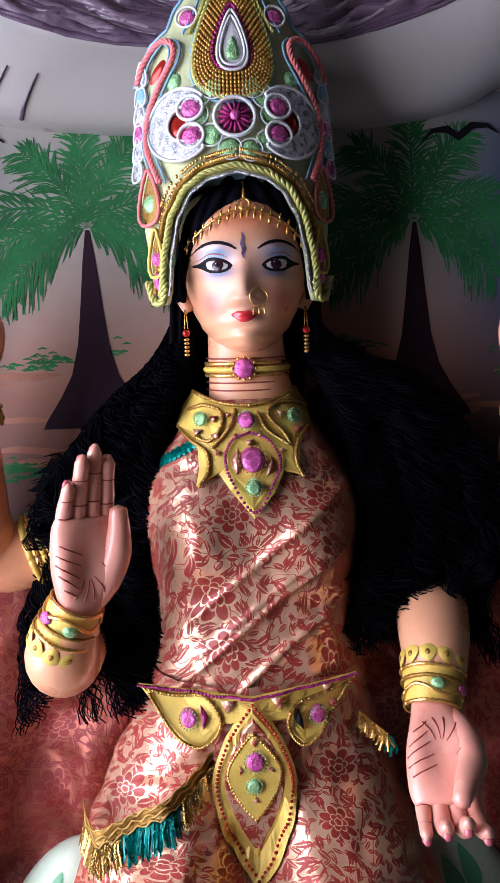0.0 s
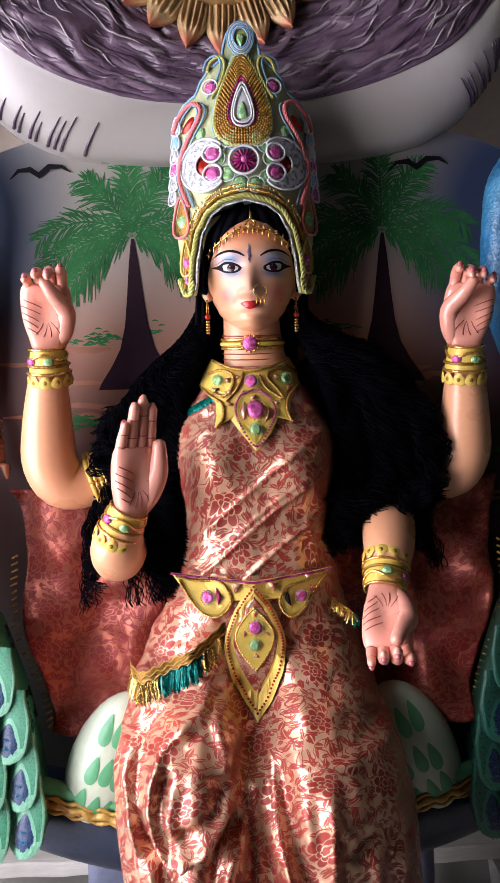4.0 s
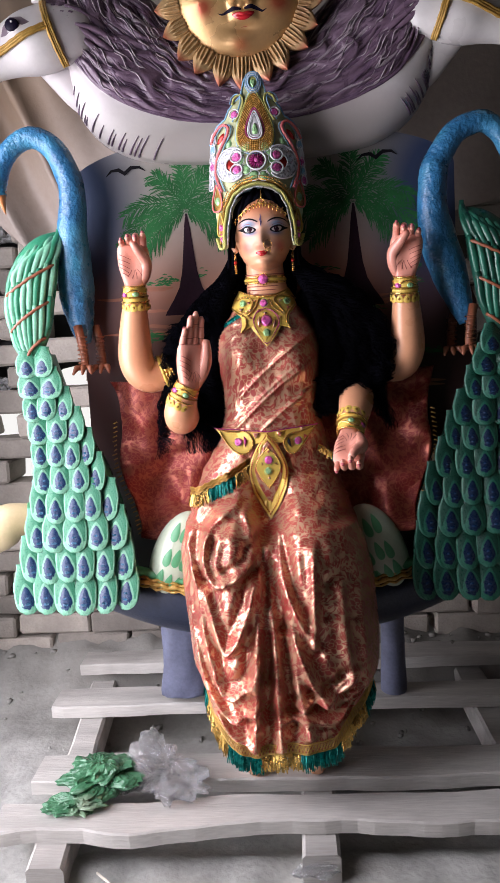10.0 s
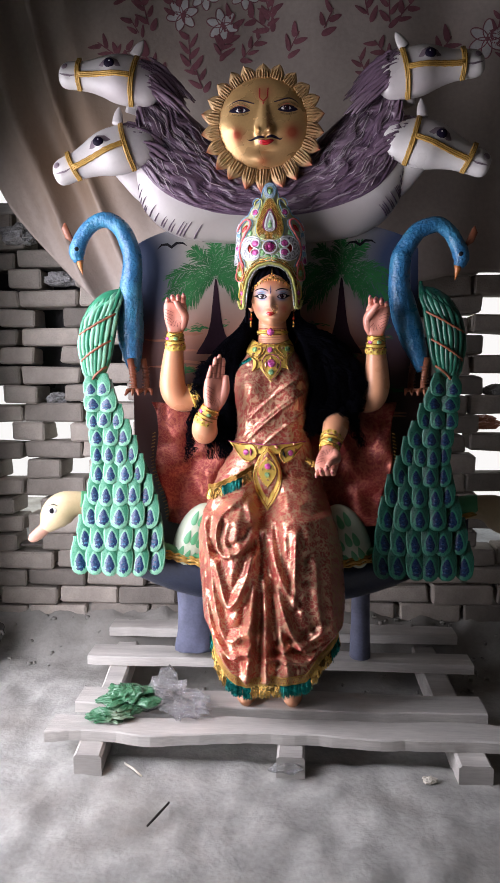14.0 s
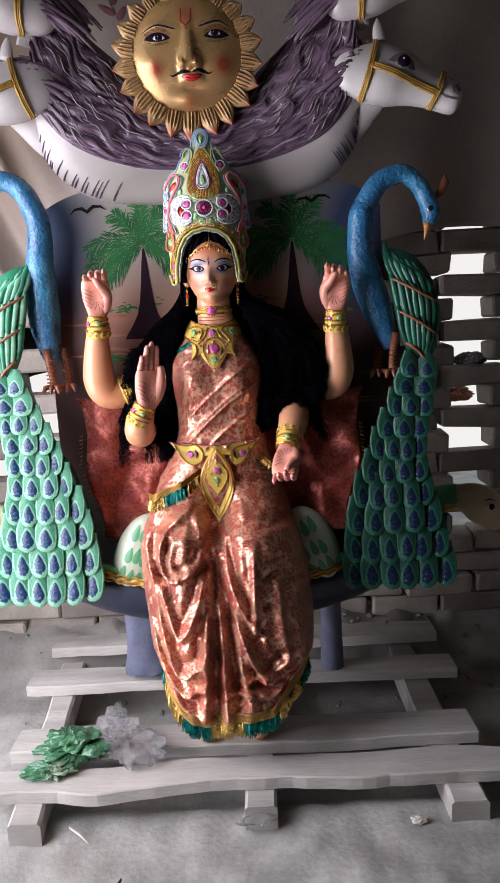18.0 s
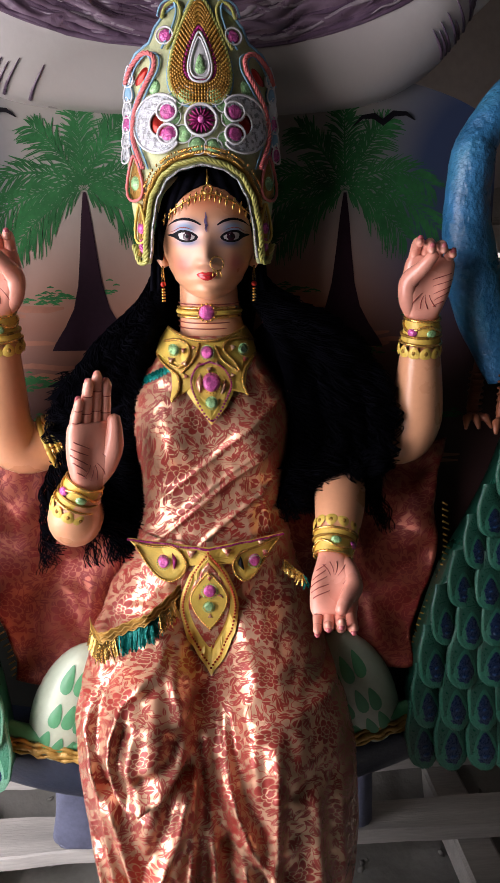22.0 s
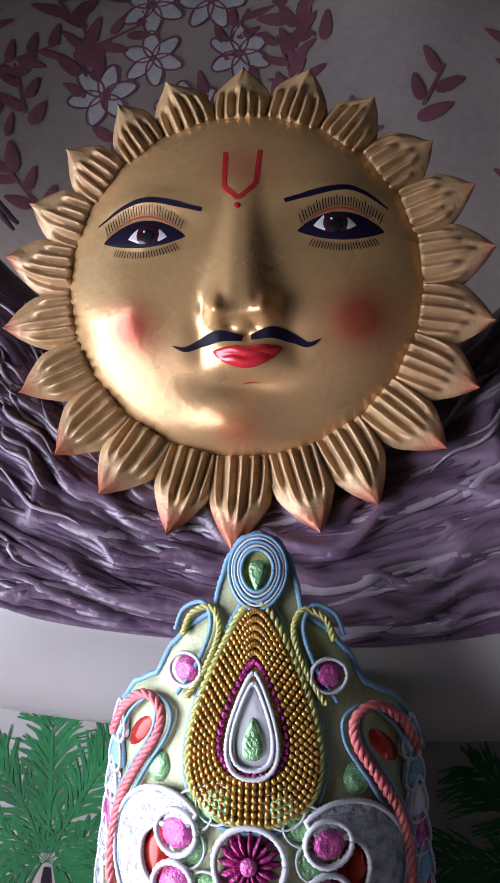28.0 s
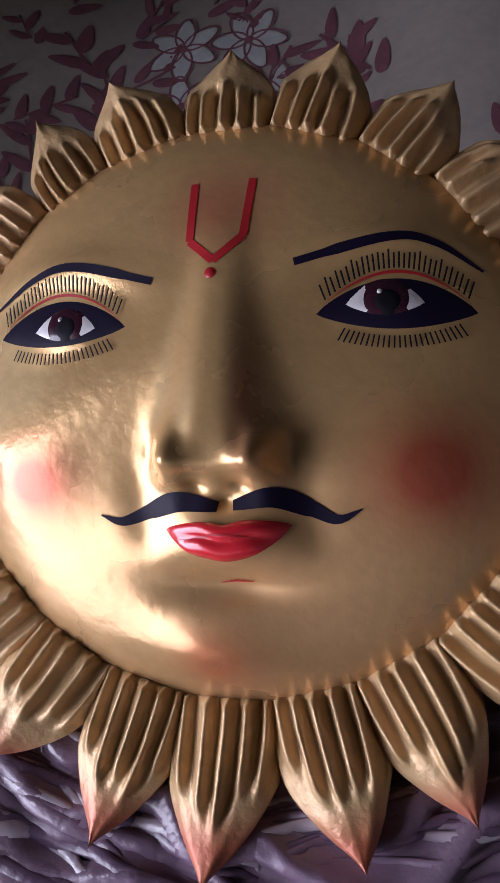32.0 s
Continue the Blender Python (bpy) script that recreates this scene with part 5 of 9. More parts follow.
# ---- peacocks ----
def feather_mesh(mats):
    """One scalloped tail feather: ribbed plate with a raised drop-shaped eye. Unit: 1 wide, 1.45 long."""
    bm = bmesh.new()
    nu, nv = 15, 14
    def pt(u, v, lift=0.0):
        w = 0.5 * (0.50 + 0.54 * smoothstep(0.0, 0.5, v))
        if v > 0.66:
            w *= math.sqrt(max(0.0, 1 - ((v - 0.66) / 0.345) ** 2.8 * 0.88))
        h = 0.15 * (1 - u * u) + 0.16 * v
        rib = 0.022 * math.sin(u * 17) * smoothstep(0.55, 1.0, v + 0.3 * abs(u)) + 0.03 * smoothstep(0.8, 1.0, v)
        return Vector((u * w, h + rib + lift, -1.45 * v - 0.02 * math.cos(u * 17) * smoothstep(0.9, 1, v)))
    rows = [[bm.verts.new(pt(-1 + 2 * i / (nu - 1), j / (nv - 1))) for i in range(nu)] for j in range(nv)]
    for j in range(nv - 1):
        for i in range(nu - 1):
            bm.faces.new((rows[j][i], rows[j][i + 1], rows[j + 1][i + 1], rows[j + 1][i])).material_index = 1 if j >= nv - 4 or i in (0, nu - 2) else 0
    rim = [rows[j][0] for j in range(nv)] + rows[-1][1:] + [rows[j][-1] for j in range(nv - 2, -1, -1)]
    low = [bm.verts.new((v.co.x * 0.96, -0.12, v.co.z * 0.98)) for v in rim]
    for i in range(len(rim) - 1):
        bm.faces.new((rim[i + 1], rim[i], low[i], low[i + 1])).material_index = 0
    def drop(s, off=0.0):
        out = []
        for k in range(22):
            a = math.tau * k / 22
            out.append((0.58 * s * math.sin(a) * (1 - 0.45 * math.cos(a)) / 1.1, 0.68 + off - 0.24 * s * math.cos(a)))
        return out
    patch(bm, drop(1.25), pt, 0.02, 1, 3)
    patch(bm, drop(1.0), pt, 0.05, 2, 3)
    patch(bm, [(0.30 * math.cos(a), 0.80 + 0.035 * math.sin(a)) for a in [math.tau * k / 12 for k in range(12)]], pt, 0.11, 3, 2)
    patch(bm, [(0.22 * math.cos(a), 0.68 + 0.03 * math.sin(a)) for a in [math.tau * k / 12 for k in range(12)]], pt, 0.11, 3, 2)
    bmesh.ops.recalc_face_normals(bm, faces=bm.faces[:])
    me = bpy.data.meshes.new("tail_feather")
    bm.to_mesh(me)
    bm.free()
    for m in mats:
        me.materials.append(m)
    me.polygons.foreach_set("use_smooth", [True] * len(me.polygons))
    return me


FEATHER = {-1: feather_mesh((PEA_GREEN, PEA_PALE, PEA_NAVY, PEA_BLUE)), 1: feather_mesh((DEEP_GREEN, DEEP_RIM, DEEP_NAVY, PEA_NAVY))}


def build_peacock(side):
    X = lambda x: 0.035 + side * (0.035 - x)
    label = "blue painted clay peacock with dark green eyed tail" if side > 0 else "blue and minty green painted clay peacock with long eyed tail"
    ob = thing("peacock_sculpture", label, "sculpture", "peacocks beside the statue")
    dz = -0.046 if side > 0 else -0.014
    dx = 0.022 if side > 0 else 0.0
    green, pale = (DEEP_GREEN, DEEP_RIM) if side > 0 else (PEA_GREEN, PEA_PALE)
    rng = random.Random(40 + side)
    # neck and body
    bm = bmesh.new()
    low = [(-0.432, 0.80, 1.58, 0.033), (-0.443, 0.81, 1.50, 0.038), (-0.450, 0.825, 1.42, 0.045), (-0.452, 0.835, 1.34, 0.046), (-0.447, 0.835, 1.26, 0.032), (-0.44, 0.83, 1.21, 0.016)]
    if side > 0:
        low = [(-0.405, 0.80, 1.58, 0.035), (-0.402, 0.805, 1.50, 0.037), (-0.420, 0.82, 1.42, 0.045), (-0.448, 0.83, 1.34, 0.045), (-0.475, 0.83, 1.26, 0.031), (-0.487, 0.825, 1.21, 0.016)]
    foot = -0.435 if side < 0 else -0.488
    path = spline([(-0.615 + dx, 0.79, 1.60 + dz, 0.017), (-0.622 + dx, 0.79, 1.632 + dz, 0.027), (-0.606 + dx, 0.79, 1.675 + dz, 0.025), (-0.575 + 0.8 * dx, 0.79, 1.715 + dz, 0.024), (-0.525 + 0.4 * dx, 0.79, 1.738 + dz, 0.026), (-0.475 + 0.02 * (side > 0), 0.795, 1.715 + dz, 0.029), (-0.443 + 0.028 * (side > 0), 0.80, 1.655 + dz, 0.032),
                   *low], 64)
    path = [(X(p[0]), *p[1:]) for p in path]
    tube(bm, path, 20, 0, 1.0, rough=lambda i, a: 1 + 0.035 * math.sin(i * 2.1 + 3 * math.sin(a * 4)) * math.sin(a * 9 + i))
    bodyp = part("body", bm, PEA_BLUE, ob)
    hx, hz = X(-0.620 + dx), 1.638 + dz
    bm = bmesh.new()
    tube(bm, [(X(-0.612 + dx), 0.79, 1.612 + dz, 0.014), (X(-0.611 + dx), 0.788, 1.59 + dz, 0.010), (X(-0.606 + dx), 0.786, 1.57 + dz, 0.005), (X(-0.602 + dx), 0.785, 1.556 + dz, 0.001)], 10)
    part("beak", bm, BEAK, ob)
    bm = bmesh.new()
    ellipsoid(bm, (hx - side * 0.004, 0.766, hz), (0.008, 0.005, 0.008), None, 8, 0)
    part("eye", bm, BLACK, ob)
    bm = bmesh.new()
    ellipsoid(bm, (hx - side * 0.004, 0.7685, hz), (0.0115, 0.004, 0.0105), None, 8, 0)
    part("eye_ring", bm, plain("peacock_eye_white", (0.55, 0.6, 0.6), 0.3), ob)
    bm = bmesh.new()
    tube(bm, [(X(-0.632 + dx), 0.79, 1.665 + dz, 0.004), (X(-0.65 + dx), 0.79, 1.685 + dz, 0.012), (X(-0.662 + dx), 0.79, 1.712 + dz, 0.012), (X(-0.662 + dx), 0.79, 1.73 + dz, 0.003)], 8, 0, 0.4)
    part("crest", bm, PEA_BROWN, ob)
    # legs and claws
    for k, (fx, fy) in enumerate(((foot, 0.80), (foot + 0.035, 0.845))):
        bm = bmesh.new()
        tube(bm, [(X(fx - 0.014), fy + 0.005, 1.255, 0.012), (X(fx - 0.006), fy, 1.215, 0.0115), (X(fx), fy, 1.17, 0.010), (X(fx), fy - 0.005, 1.145, 0.011)], 10)
        for r in range(7):
            z = 1.225 - 0.011 * r
            tube(bm, [(X(fx - 0.004) + 0.0125 * math.cos(a), fy + 0.0125 * math.sin(a), z, 0.0022) for a in [math.tau * q / 12 for q in range(13)]], 5)
        for c in (-1, 0, 1):
            tube(bm, [(X(fx), fy - 0.004, 1.148, 0.008), (X(fx) + c * 0.018, fy - 0.022, 1.146, 0.008), (X(fx) + c * 0.024, fy - 0.036, 1.130, 0.003)], 7)
        part("leg", bm, PEA_BROWN, ob, "ringed brown leg with claws")
    # wing in three tiers of narrow feathers
    wing_bm = bmesh.new()
    wing = spline([(-0.478, 0.80, 1.49, 0.008), (-0.505, 0.785, 1.455, 0.038), (-0.535, 0.775, 1.40, 0.058), (-0.552, 0.77, 1.33, 0.062), (-0.558, 0.77, 1.26, 0.054), (-0.562, 0.77, 1.205, 0.035), (-0.565, 0.775, 1.17, 0.012)], 30)
    tube(wing_bm, [(X(p[0]), *p[1:]) for p in wing], 18, 0, 0.55)
    wg = part("wing", wing_bm, green, ob, "green wing with three tiers of narrow feathers")
    for tier, (z0, z1) in enumerate(((1.475, 1.375), (1.385, 1.285), (1.295, 1.195))):
        for k in range(8):
            q = k / 7
            b = bmesh.new()
            pts = []
            for s in range(8):
                t = s / 7
                z = z0 + (z1 - z0) * t - 0.075 * (1 - q) + 0.035
                i = min(wing, key=lambda p: abs(p[2] - z))
                spread = (q - 0.5) * 1.75
                x = i[0] + spread * i[3]
                y = i[1] - 0.55 * i[3] * math.sqrt(max(0.05, 1 - spread ** 2 * 0.95)) - 0.004 + 0.004 * t
                pts.append((X(x), y, z, max(0.0015, 0.0078 * (0.55 + 0.6 * math.sin(math.pi * (t * 0.8 + 0.1))))))
            tube(b, pts, 7, 0, 0.65)
            part("wing_feather", b, pale if (k + tier) % 3 else green, wg)
        b = bmesh.new()
        pts = []
        for k in range(12):
            q = k / 11
            z = z1 - 0.075 * (1 - q) + 0.033
            i = min(wing, key=lambda p: abs(p[2] - z))
            spread = (q - 0.5) * 1.9
            pts.append((X(i[0] + spread * i[3]), i[1] - 0.55 * i[3] * math.sqrt(max(0.03, 1 - spread ** 2)) - 0.007, z, 0.0042))
        tube(b, pts, 6)
        part("wing_cord", b, PEA_BROWN, wg, "brown modelled rib")
    # tail: backing and rows of feathers
    zs = [1.185, 1.05, 0.95, 0.88, 0.75, 0.65, 0.54]
    lf = spline([(-0.605,), (-0.60,), (-0.585,), (-0.58,), (-0.605,), (-0.635,), (-0.662,)], 40)
    rt = spline([(-0.515,), (-0.470,), (-0.42,), (-0.380,), (-0.335,), (-0.315,), (-0.302,)], 40)
    zz = spline([(z,) for z in zs], 40)
    def tail(s, t, lift=0.0):
        i = min(38, int(t * 39))
        f = t * 39 - i
        l, r, z = lf[i][0] + (lf[i + 1][0] - lf[i][0]) * f, rt[i][0] + (rt[i + 1][0] - rt[i][0]) * f, zz[i][0] + (zz[i + 1][0] - zz[i][0]) * f
        hw = (r - l) / 2
        return (l + r) / 2 + s * hw, 0.775 - 0.02 * t - (0.35 * hw) * math.sqrt(max(0, 1 - 0.8 * s * s)) * (0.9 - 0.25 * t) - lift, z
    bm = bmesh.new()
    rings = []
    for k in range(26):
        t = k / 25
        fr = [Vector((X(q[0]), q[1], q[2])) for q in [tail(0.86 * (-1 + 2 * i / 12), t) for i in range(13)]]
        bk = [Vector((X(q[0]), min(0.85, q[1] + 0.06), q[2])) for q in [tail(0.86 * (1 - 2 * i / 12), t) for i in range(13)]]
        rings.append(fr + bk)
    quads(bm, rings, True)
    bmesh.ops.recalc_face_normals(bm, faces=bm.faces[:])
    tl = part("tail", bm, green, ob)
    counts = (2, 2, 3, 3, 4, 4, 5, 5, 6, 6)
    z, pitch = 1.205, 0.0486
    for r, cnt in enumerate(counts):
        t = min(1.0, max(0.0, (1.185 - (z - pitch * 1.15)) / 0.645))
        for k in range(cnt):
            s = ((k + 0.5) / cnt * 2 - 1) * 0.97
            q = tail(s, t, 0.006)
            e = tail(min(1, s + 0.1), t, 0.006)
            w0, w1 = tail(-1, t), tail(1, t)
            wid = (w1[0] - w0[0]) / cnt * rng.uniform(1.0, 1.08)
            yaw = math.degrees(math.atan2(e[1] - q[1], e[0] - q[0])) * side
            o = new("tail_feather", FEATHER[side])
            o.parent = tl
            flare = -(s * 5) * side
            o.matrix_basis = pose(X(q[0]), q[1] + 0.002, z + rng.uniform(-0.004, 0.004), -7, flare + rng.uniform(-3, 3), yaw) @ Matrix.Rotation(math.pi, 4, "Z") @ Matrix.Diagonal((wid, wid * 0.62, pitch * 1.62 / 1.45, 1))
        z -= pitch
        pitch *= 1.06
    return ob


build_peacock(1)
build_peacock(-1)

# ---- seated statue: one mesh ----
def table(rows, z):
    """Linear look-up in rows of (z, a, b, ...), sorted by z."""
    if z <= rows[0][0]:
        return rows[0][1:]
    for p, q in zip(rows, rows[1:]):
        if z <= q[0]:
            t = (z - p[0]) / (q[0] - p[0])
            t = t * t * (3 - 2 * t) * 0.5 + t * 0.5
            return tuple(a + (b - a) * t for a, b in zip(p[1:], q[1:]))
    return rows[-1][1:]


HEAD = [(1.362, 0.012, 0.052), (1.368, 0.028, 0.067), (1.378, 0.0410, 0.075), (1.395, 0.0545, 0.080), (1.415, 0.0640, 0.082), (1.435, 0.0720, 0.0825), (1.455, 0.0762, 0.084),
        (1.48, 0.0782, 0.085), (1.505, 0.0780, 0.080), (1.53, 0.072, 0.068), (1.555, 0.055, 0.045), (1.57, 0.02, 0.015)]
HX0, HY0 = 0.0475, 0.790


def face_front(x, z):
    w, d = table(HEAD, z)
    u = min(1.0, abs(x - HX0) / w)
    y = d * (1 - u ** 2.15) ** 0.52
    nx = 0.0415
    t = smoothstep(1.468, 1.415, z)
    y += 0.004 * t * gauss((x - nx) ** 2, 0.018) * (1 - smoothstep(1.416, 1.400, z))
    y += (0.0020 + 0.0122 * t ** 1.4) * gauss((x - nx) ** 2, 0.0098 + 0.0030 * t) * (1 - smoothstep(1.416, 1.405, z)) * smoothstep(1.49, 1.462, z)
    for s in (-1, 1):
        ex = HX0 + s * 0.0335
        y += 0.0055 * gauss((x - nx - s * 0.0105) ** 2 + ((z - 1.4165) / 0.8) ** 2, 0.0065)
        y -= 0.0065 * gauss(((x - ex + s * 0.005) / 1.6) ** 2 + ((z - 1.455) / 0.8) ** 2, 0.0135)
        y += 0.0042 * gauss(((x - ex) / 1.5) ** 2 + ((z - 1.453) / 0.75) ** 2, 0.011)
        y += 0.003 * gauss(((x - ex) / 1.8) ** 2 + ((z - 1.474) / 0.6) ** 2, 0.012)
        y += 0.0035 * gauss((x - HX0 - s * 0.042) ** 2 + (z - 1.418) ** 2, 0.020)
        y -= 0.002 * gauss((x - nx - s * 0.021) ** 2 + (z - 1.401) ** 2, 0.006)
    y += 0.0055 * gauss(((x - 0.042) / 1.6) ** 2 + ((z - 1.3975) / 0.9) ** 2, 0.0095)
    y -= 0.003 * gauss(((x - 0.042) / 1.6) ** 2 + ((z - 1.3865) / 0.5) ** 2, 0.008)
    y += 0.0045 * gauss(((x - 0.042) / 1.2) ** 2 + ((z - 1.3755) / 0.8) ** 2, 0.012)
    return HY0 - y


def face_surf(u, v, lift=0.0):
    return Vector((u, face_front(u, v) - lift, v))


def face_lip(u, v, lift=0.0):
    s = max(0.0, 1 - ((u - 0.0425) / 0.0165) ** 2)
    up, dn = max(0.0, 1 - ((v - 1.4005) / 0.0035) ** 2), max(0.0, 1 - ((v - 1.3945) / 0.0042) ** 2)
    return Vector((u, face_front(u, v) - lift - 0.0030 * s * max(up, 1.15 * dn), v))


def hand(bm, m, side, curls, spread=0.0, scale=1.0, palm=1, nail=2, line=3, thumb_in=0.35, slim=1.0):
    """A modelled hand. Local: z along the fingers, -y out of the palm, side: +1 when the thumb is at +x."""
    T = lambda x, y, z: m @ Vector((x * scale * slim, y * scale, z * scale))
    rings = []
    prof = [(-0.03, 0.0245, 0.019, 0), (-0.01, 0.0245, 0.018, 0), (0.012, 0.031, 0.0185, side * 0.001), (0.035, 0.0385, 0.019, side * 0.002), (0.06, 0.0405, 0.0175, side * 0.001), (0.082, 0.039, 0.0145, 0), (0.094, 0.034, 0.0105, 0)]
    for z, hw, th, off in spline(prof, 22):
        ring = []
        for k in range(26):
            a = math.tau * k / 26
            cx, sy = math.cos(a), math.sin(a)
            x = off + hw * (abs(cx) ** 0.85) * (1 if cx > 0 else -1)
            y = th * (abs(sy) ** 0.8) * (1 if sy > 0 else -1)
            if sy < 0:
                mid = gauss((x / 0.018) ** 2 + ((z - 0.052) / 0.026) ** 2, 1)
                y += 0.0065 * mid
                y -= 0.006 * gauss(((x - side * 0.026) / 0.013) ** 2 + ((z - 0.035) / 0.022) ** 2, 1) + 0.003 * gauss(((x + side * 0.027) / 0.012) ** 2 + ((z - 0.035) / 0.03) ** 2, 1)
            ring.append(T(x, y, z))
        rings.append(ring)
    quads(bm, rings, True, palm)
    lens = (0.072, 0.083, 0.075, 0.056)
    xs = (0.0262, 0.0090, -0.0088, -0.0258)
    for k in range(4):
        x, ln, curl = side * xs[k], lens[k], curls[k]
        p = Vector((x, 0.001, 0.082 - (0.006 if k == 3 else 0)))
        ang, pts = 0.0, []
        tilt = side * spread * (1.5 - k) * 0.12
        for s in range(10):
            q = s / 9
            r = 0.0100 - 0.0034 * q - (0.001 if k == 3 else 0)
            r *= 1 + 0.04 * math.cos(q * math.tau * 2.2)
            if s == 9:
                r *= 0.40
            pts.append((*T(*p), r * scale))
            ang = curl * min(1, q * 1.4)
            p = p + Vector((math.sin(tilt), -math.sin(ang), math.cos(ang))) * (ln / 9)
        tube(bm, pts, 10, palm, 1.0, (m.to_3x3() @ Vector((0, 1, 0))))
        e, f = Vector(pts[-2][:3]), Vector(pts[-4][:3])
        d = (e - f).normalized()
        nrm = (m.to_3x3() @ Vector((1, 0, 0))).cross(d).normalized() * (-1)
        ellipsoid(bm, e + nrm * (0.0042 * scale), (0.0048 * scale, 0.0038 * scale, 0.0075 * scale), m.to_3x3().to_4x4(), 6, nail)
        for q in (3, 6):
            c = Vector(pts[q][:3])
            rr = pts[q][3]
            u = m.to_3x3() @ Vector((1, 0, 0))
            o = m.to_3x3() @ Vector((0, -1, 0))
            tube(bm, [(*(c + u * (rr * math.sin(a)) + o * (rr * 1.01 * math.cos(a))), 0.0006 * scale) for a in [-1.0 + 0.25 * i for i in range(9)]], 4, line)
    # thumb
    p00 = Vector((side * 0.018, 0.0, -0.004))
    p0 = Vector((side * 0.0275, -0.006, 0.022))
    p1 = Vector((side * (0.0375 - 0.006 * thumb_in), -0.012, 0.054))
    p2 = Vector((side * (0.0385 - 0.024 * thumb_in), -0.014 - 0.016 * thumb_in, 0.080))
    p3 = Vector((side * (0.037 - 0.036 * thumb_in), -0.013 - 0.022 * thumb_in, 0.102))
    pts = [(*T(*q[:3]), q[3] * scale) for q in spline([(*p00, 0.010), (*p0, 0.0155), (*p1, 0.0150), (*p2, 0.0115), (*p3, 0.0085)], 16)]
    pts.append((*(Vector(pts[-1][:3]) + (Vector(pts[-1][:3]) - Vector(pts[-2][:3])) * 0.6), 0.003 * scale))
    tube(bm, pts, 12, palm)
    # creases drawn on the palm
    for k, (x0, z0, x1, z1) in enumerate(((-0.034, 0.070, -0.006, 0.058), (-0.037, 0.060, -0.008, 0.048), (-0.037, 0.050, -0.010, 0.036), (-0.034, 0.040, -0.012, 0.026), (-0.028, 0.026, -0.012, 0.016), (-0.016, 0.016, -0.004, 0.034), (-0.004, 0.012, 0.002, 0.034), (0.008, 0.012, 0.004, 0.034), (0.022, 0.018, 0.008, 0.036), (0.032, 0.034, 0.016, 0.050), (0.036, 0.050, 0.020, 0.062))):
        pts = []
        for q in range(6):
            t = q / 5
            x, z = x0 + (x1 - x0) * t + 0.002 * math.sin(3 * t), z0 + (z1 - z0) * t
            _, hw, th, off = min(spline(prof, 22), key=lambda r: abs(r[0] - z))
            cx = min(0.97, abs(side * x - off) / hw)
            y = -th * (1 - cx ** 2.35) ** 0.4
            X_ = side * x
            y += 0.0065 * gauss((X_ / 0.018) ** 2 + ((z - 0.052) / 0.026) ** 2, 1)
            y -= 0.006 * gauss(((X_ - side * 0.026) / 0.013) ** 2 + ((z - 0.035) / 0.022) ** 2, 1) + 0.003 * gauss(((X_ + side * 0.027) / 0.012) ** 2 + ((z - 0.035) / 0.03) ** 2, 1)
            pts.append((*T(X_, y - 0.0002, z), 0.0008 * scale * (1.1 - 0.5 * t)))
        tube(bm, pts, 5, line)


def hand_frame(wrist, tip, out):
    z = (Vector(tip) - Vector(wrist)).normalized()
    y = -(Vector(out) - z * z.dot(Vector(out))).normalized()
    x = y.cross(z)
    return Matrix(((x.x, y.x, z.x, wrist[0]), (x.y, y.y, z.y, wrist[1]), (x.z, y.z, z.z, wrist[2]), (0, 0, 0, 1)))


WRIST = {"ll": ((-0.150, 0.685, 1.090), (-0.127, 0.655, 1.262)), "ul": ((-0.283, 0.765, 1.352), (-0.275, 0.742, 1.48)), "ur": ((0.392, 0.760, 1.336), (0.398, 0.735, 1.47)), "lr": ((0.232, 0.662, 0.952), (0.221, 0.582, 0.896))}


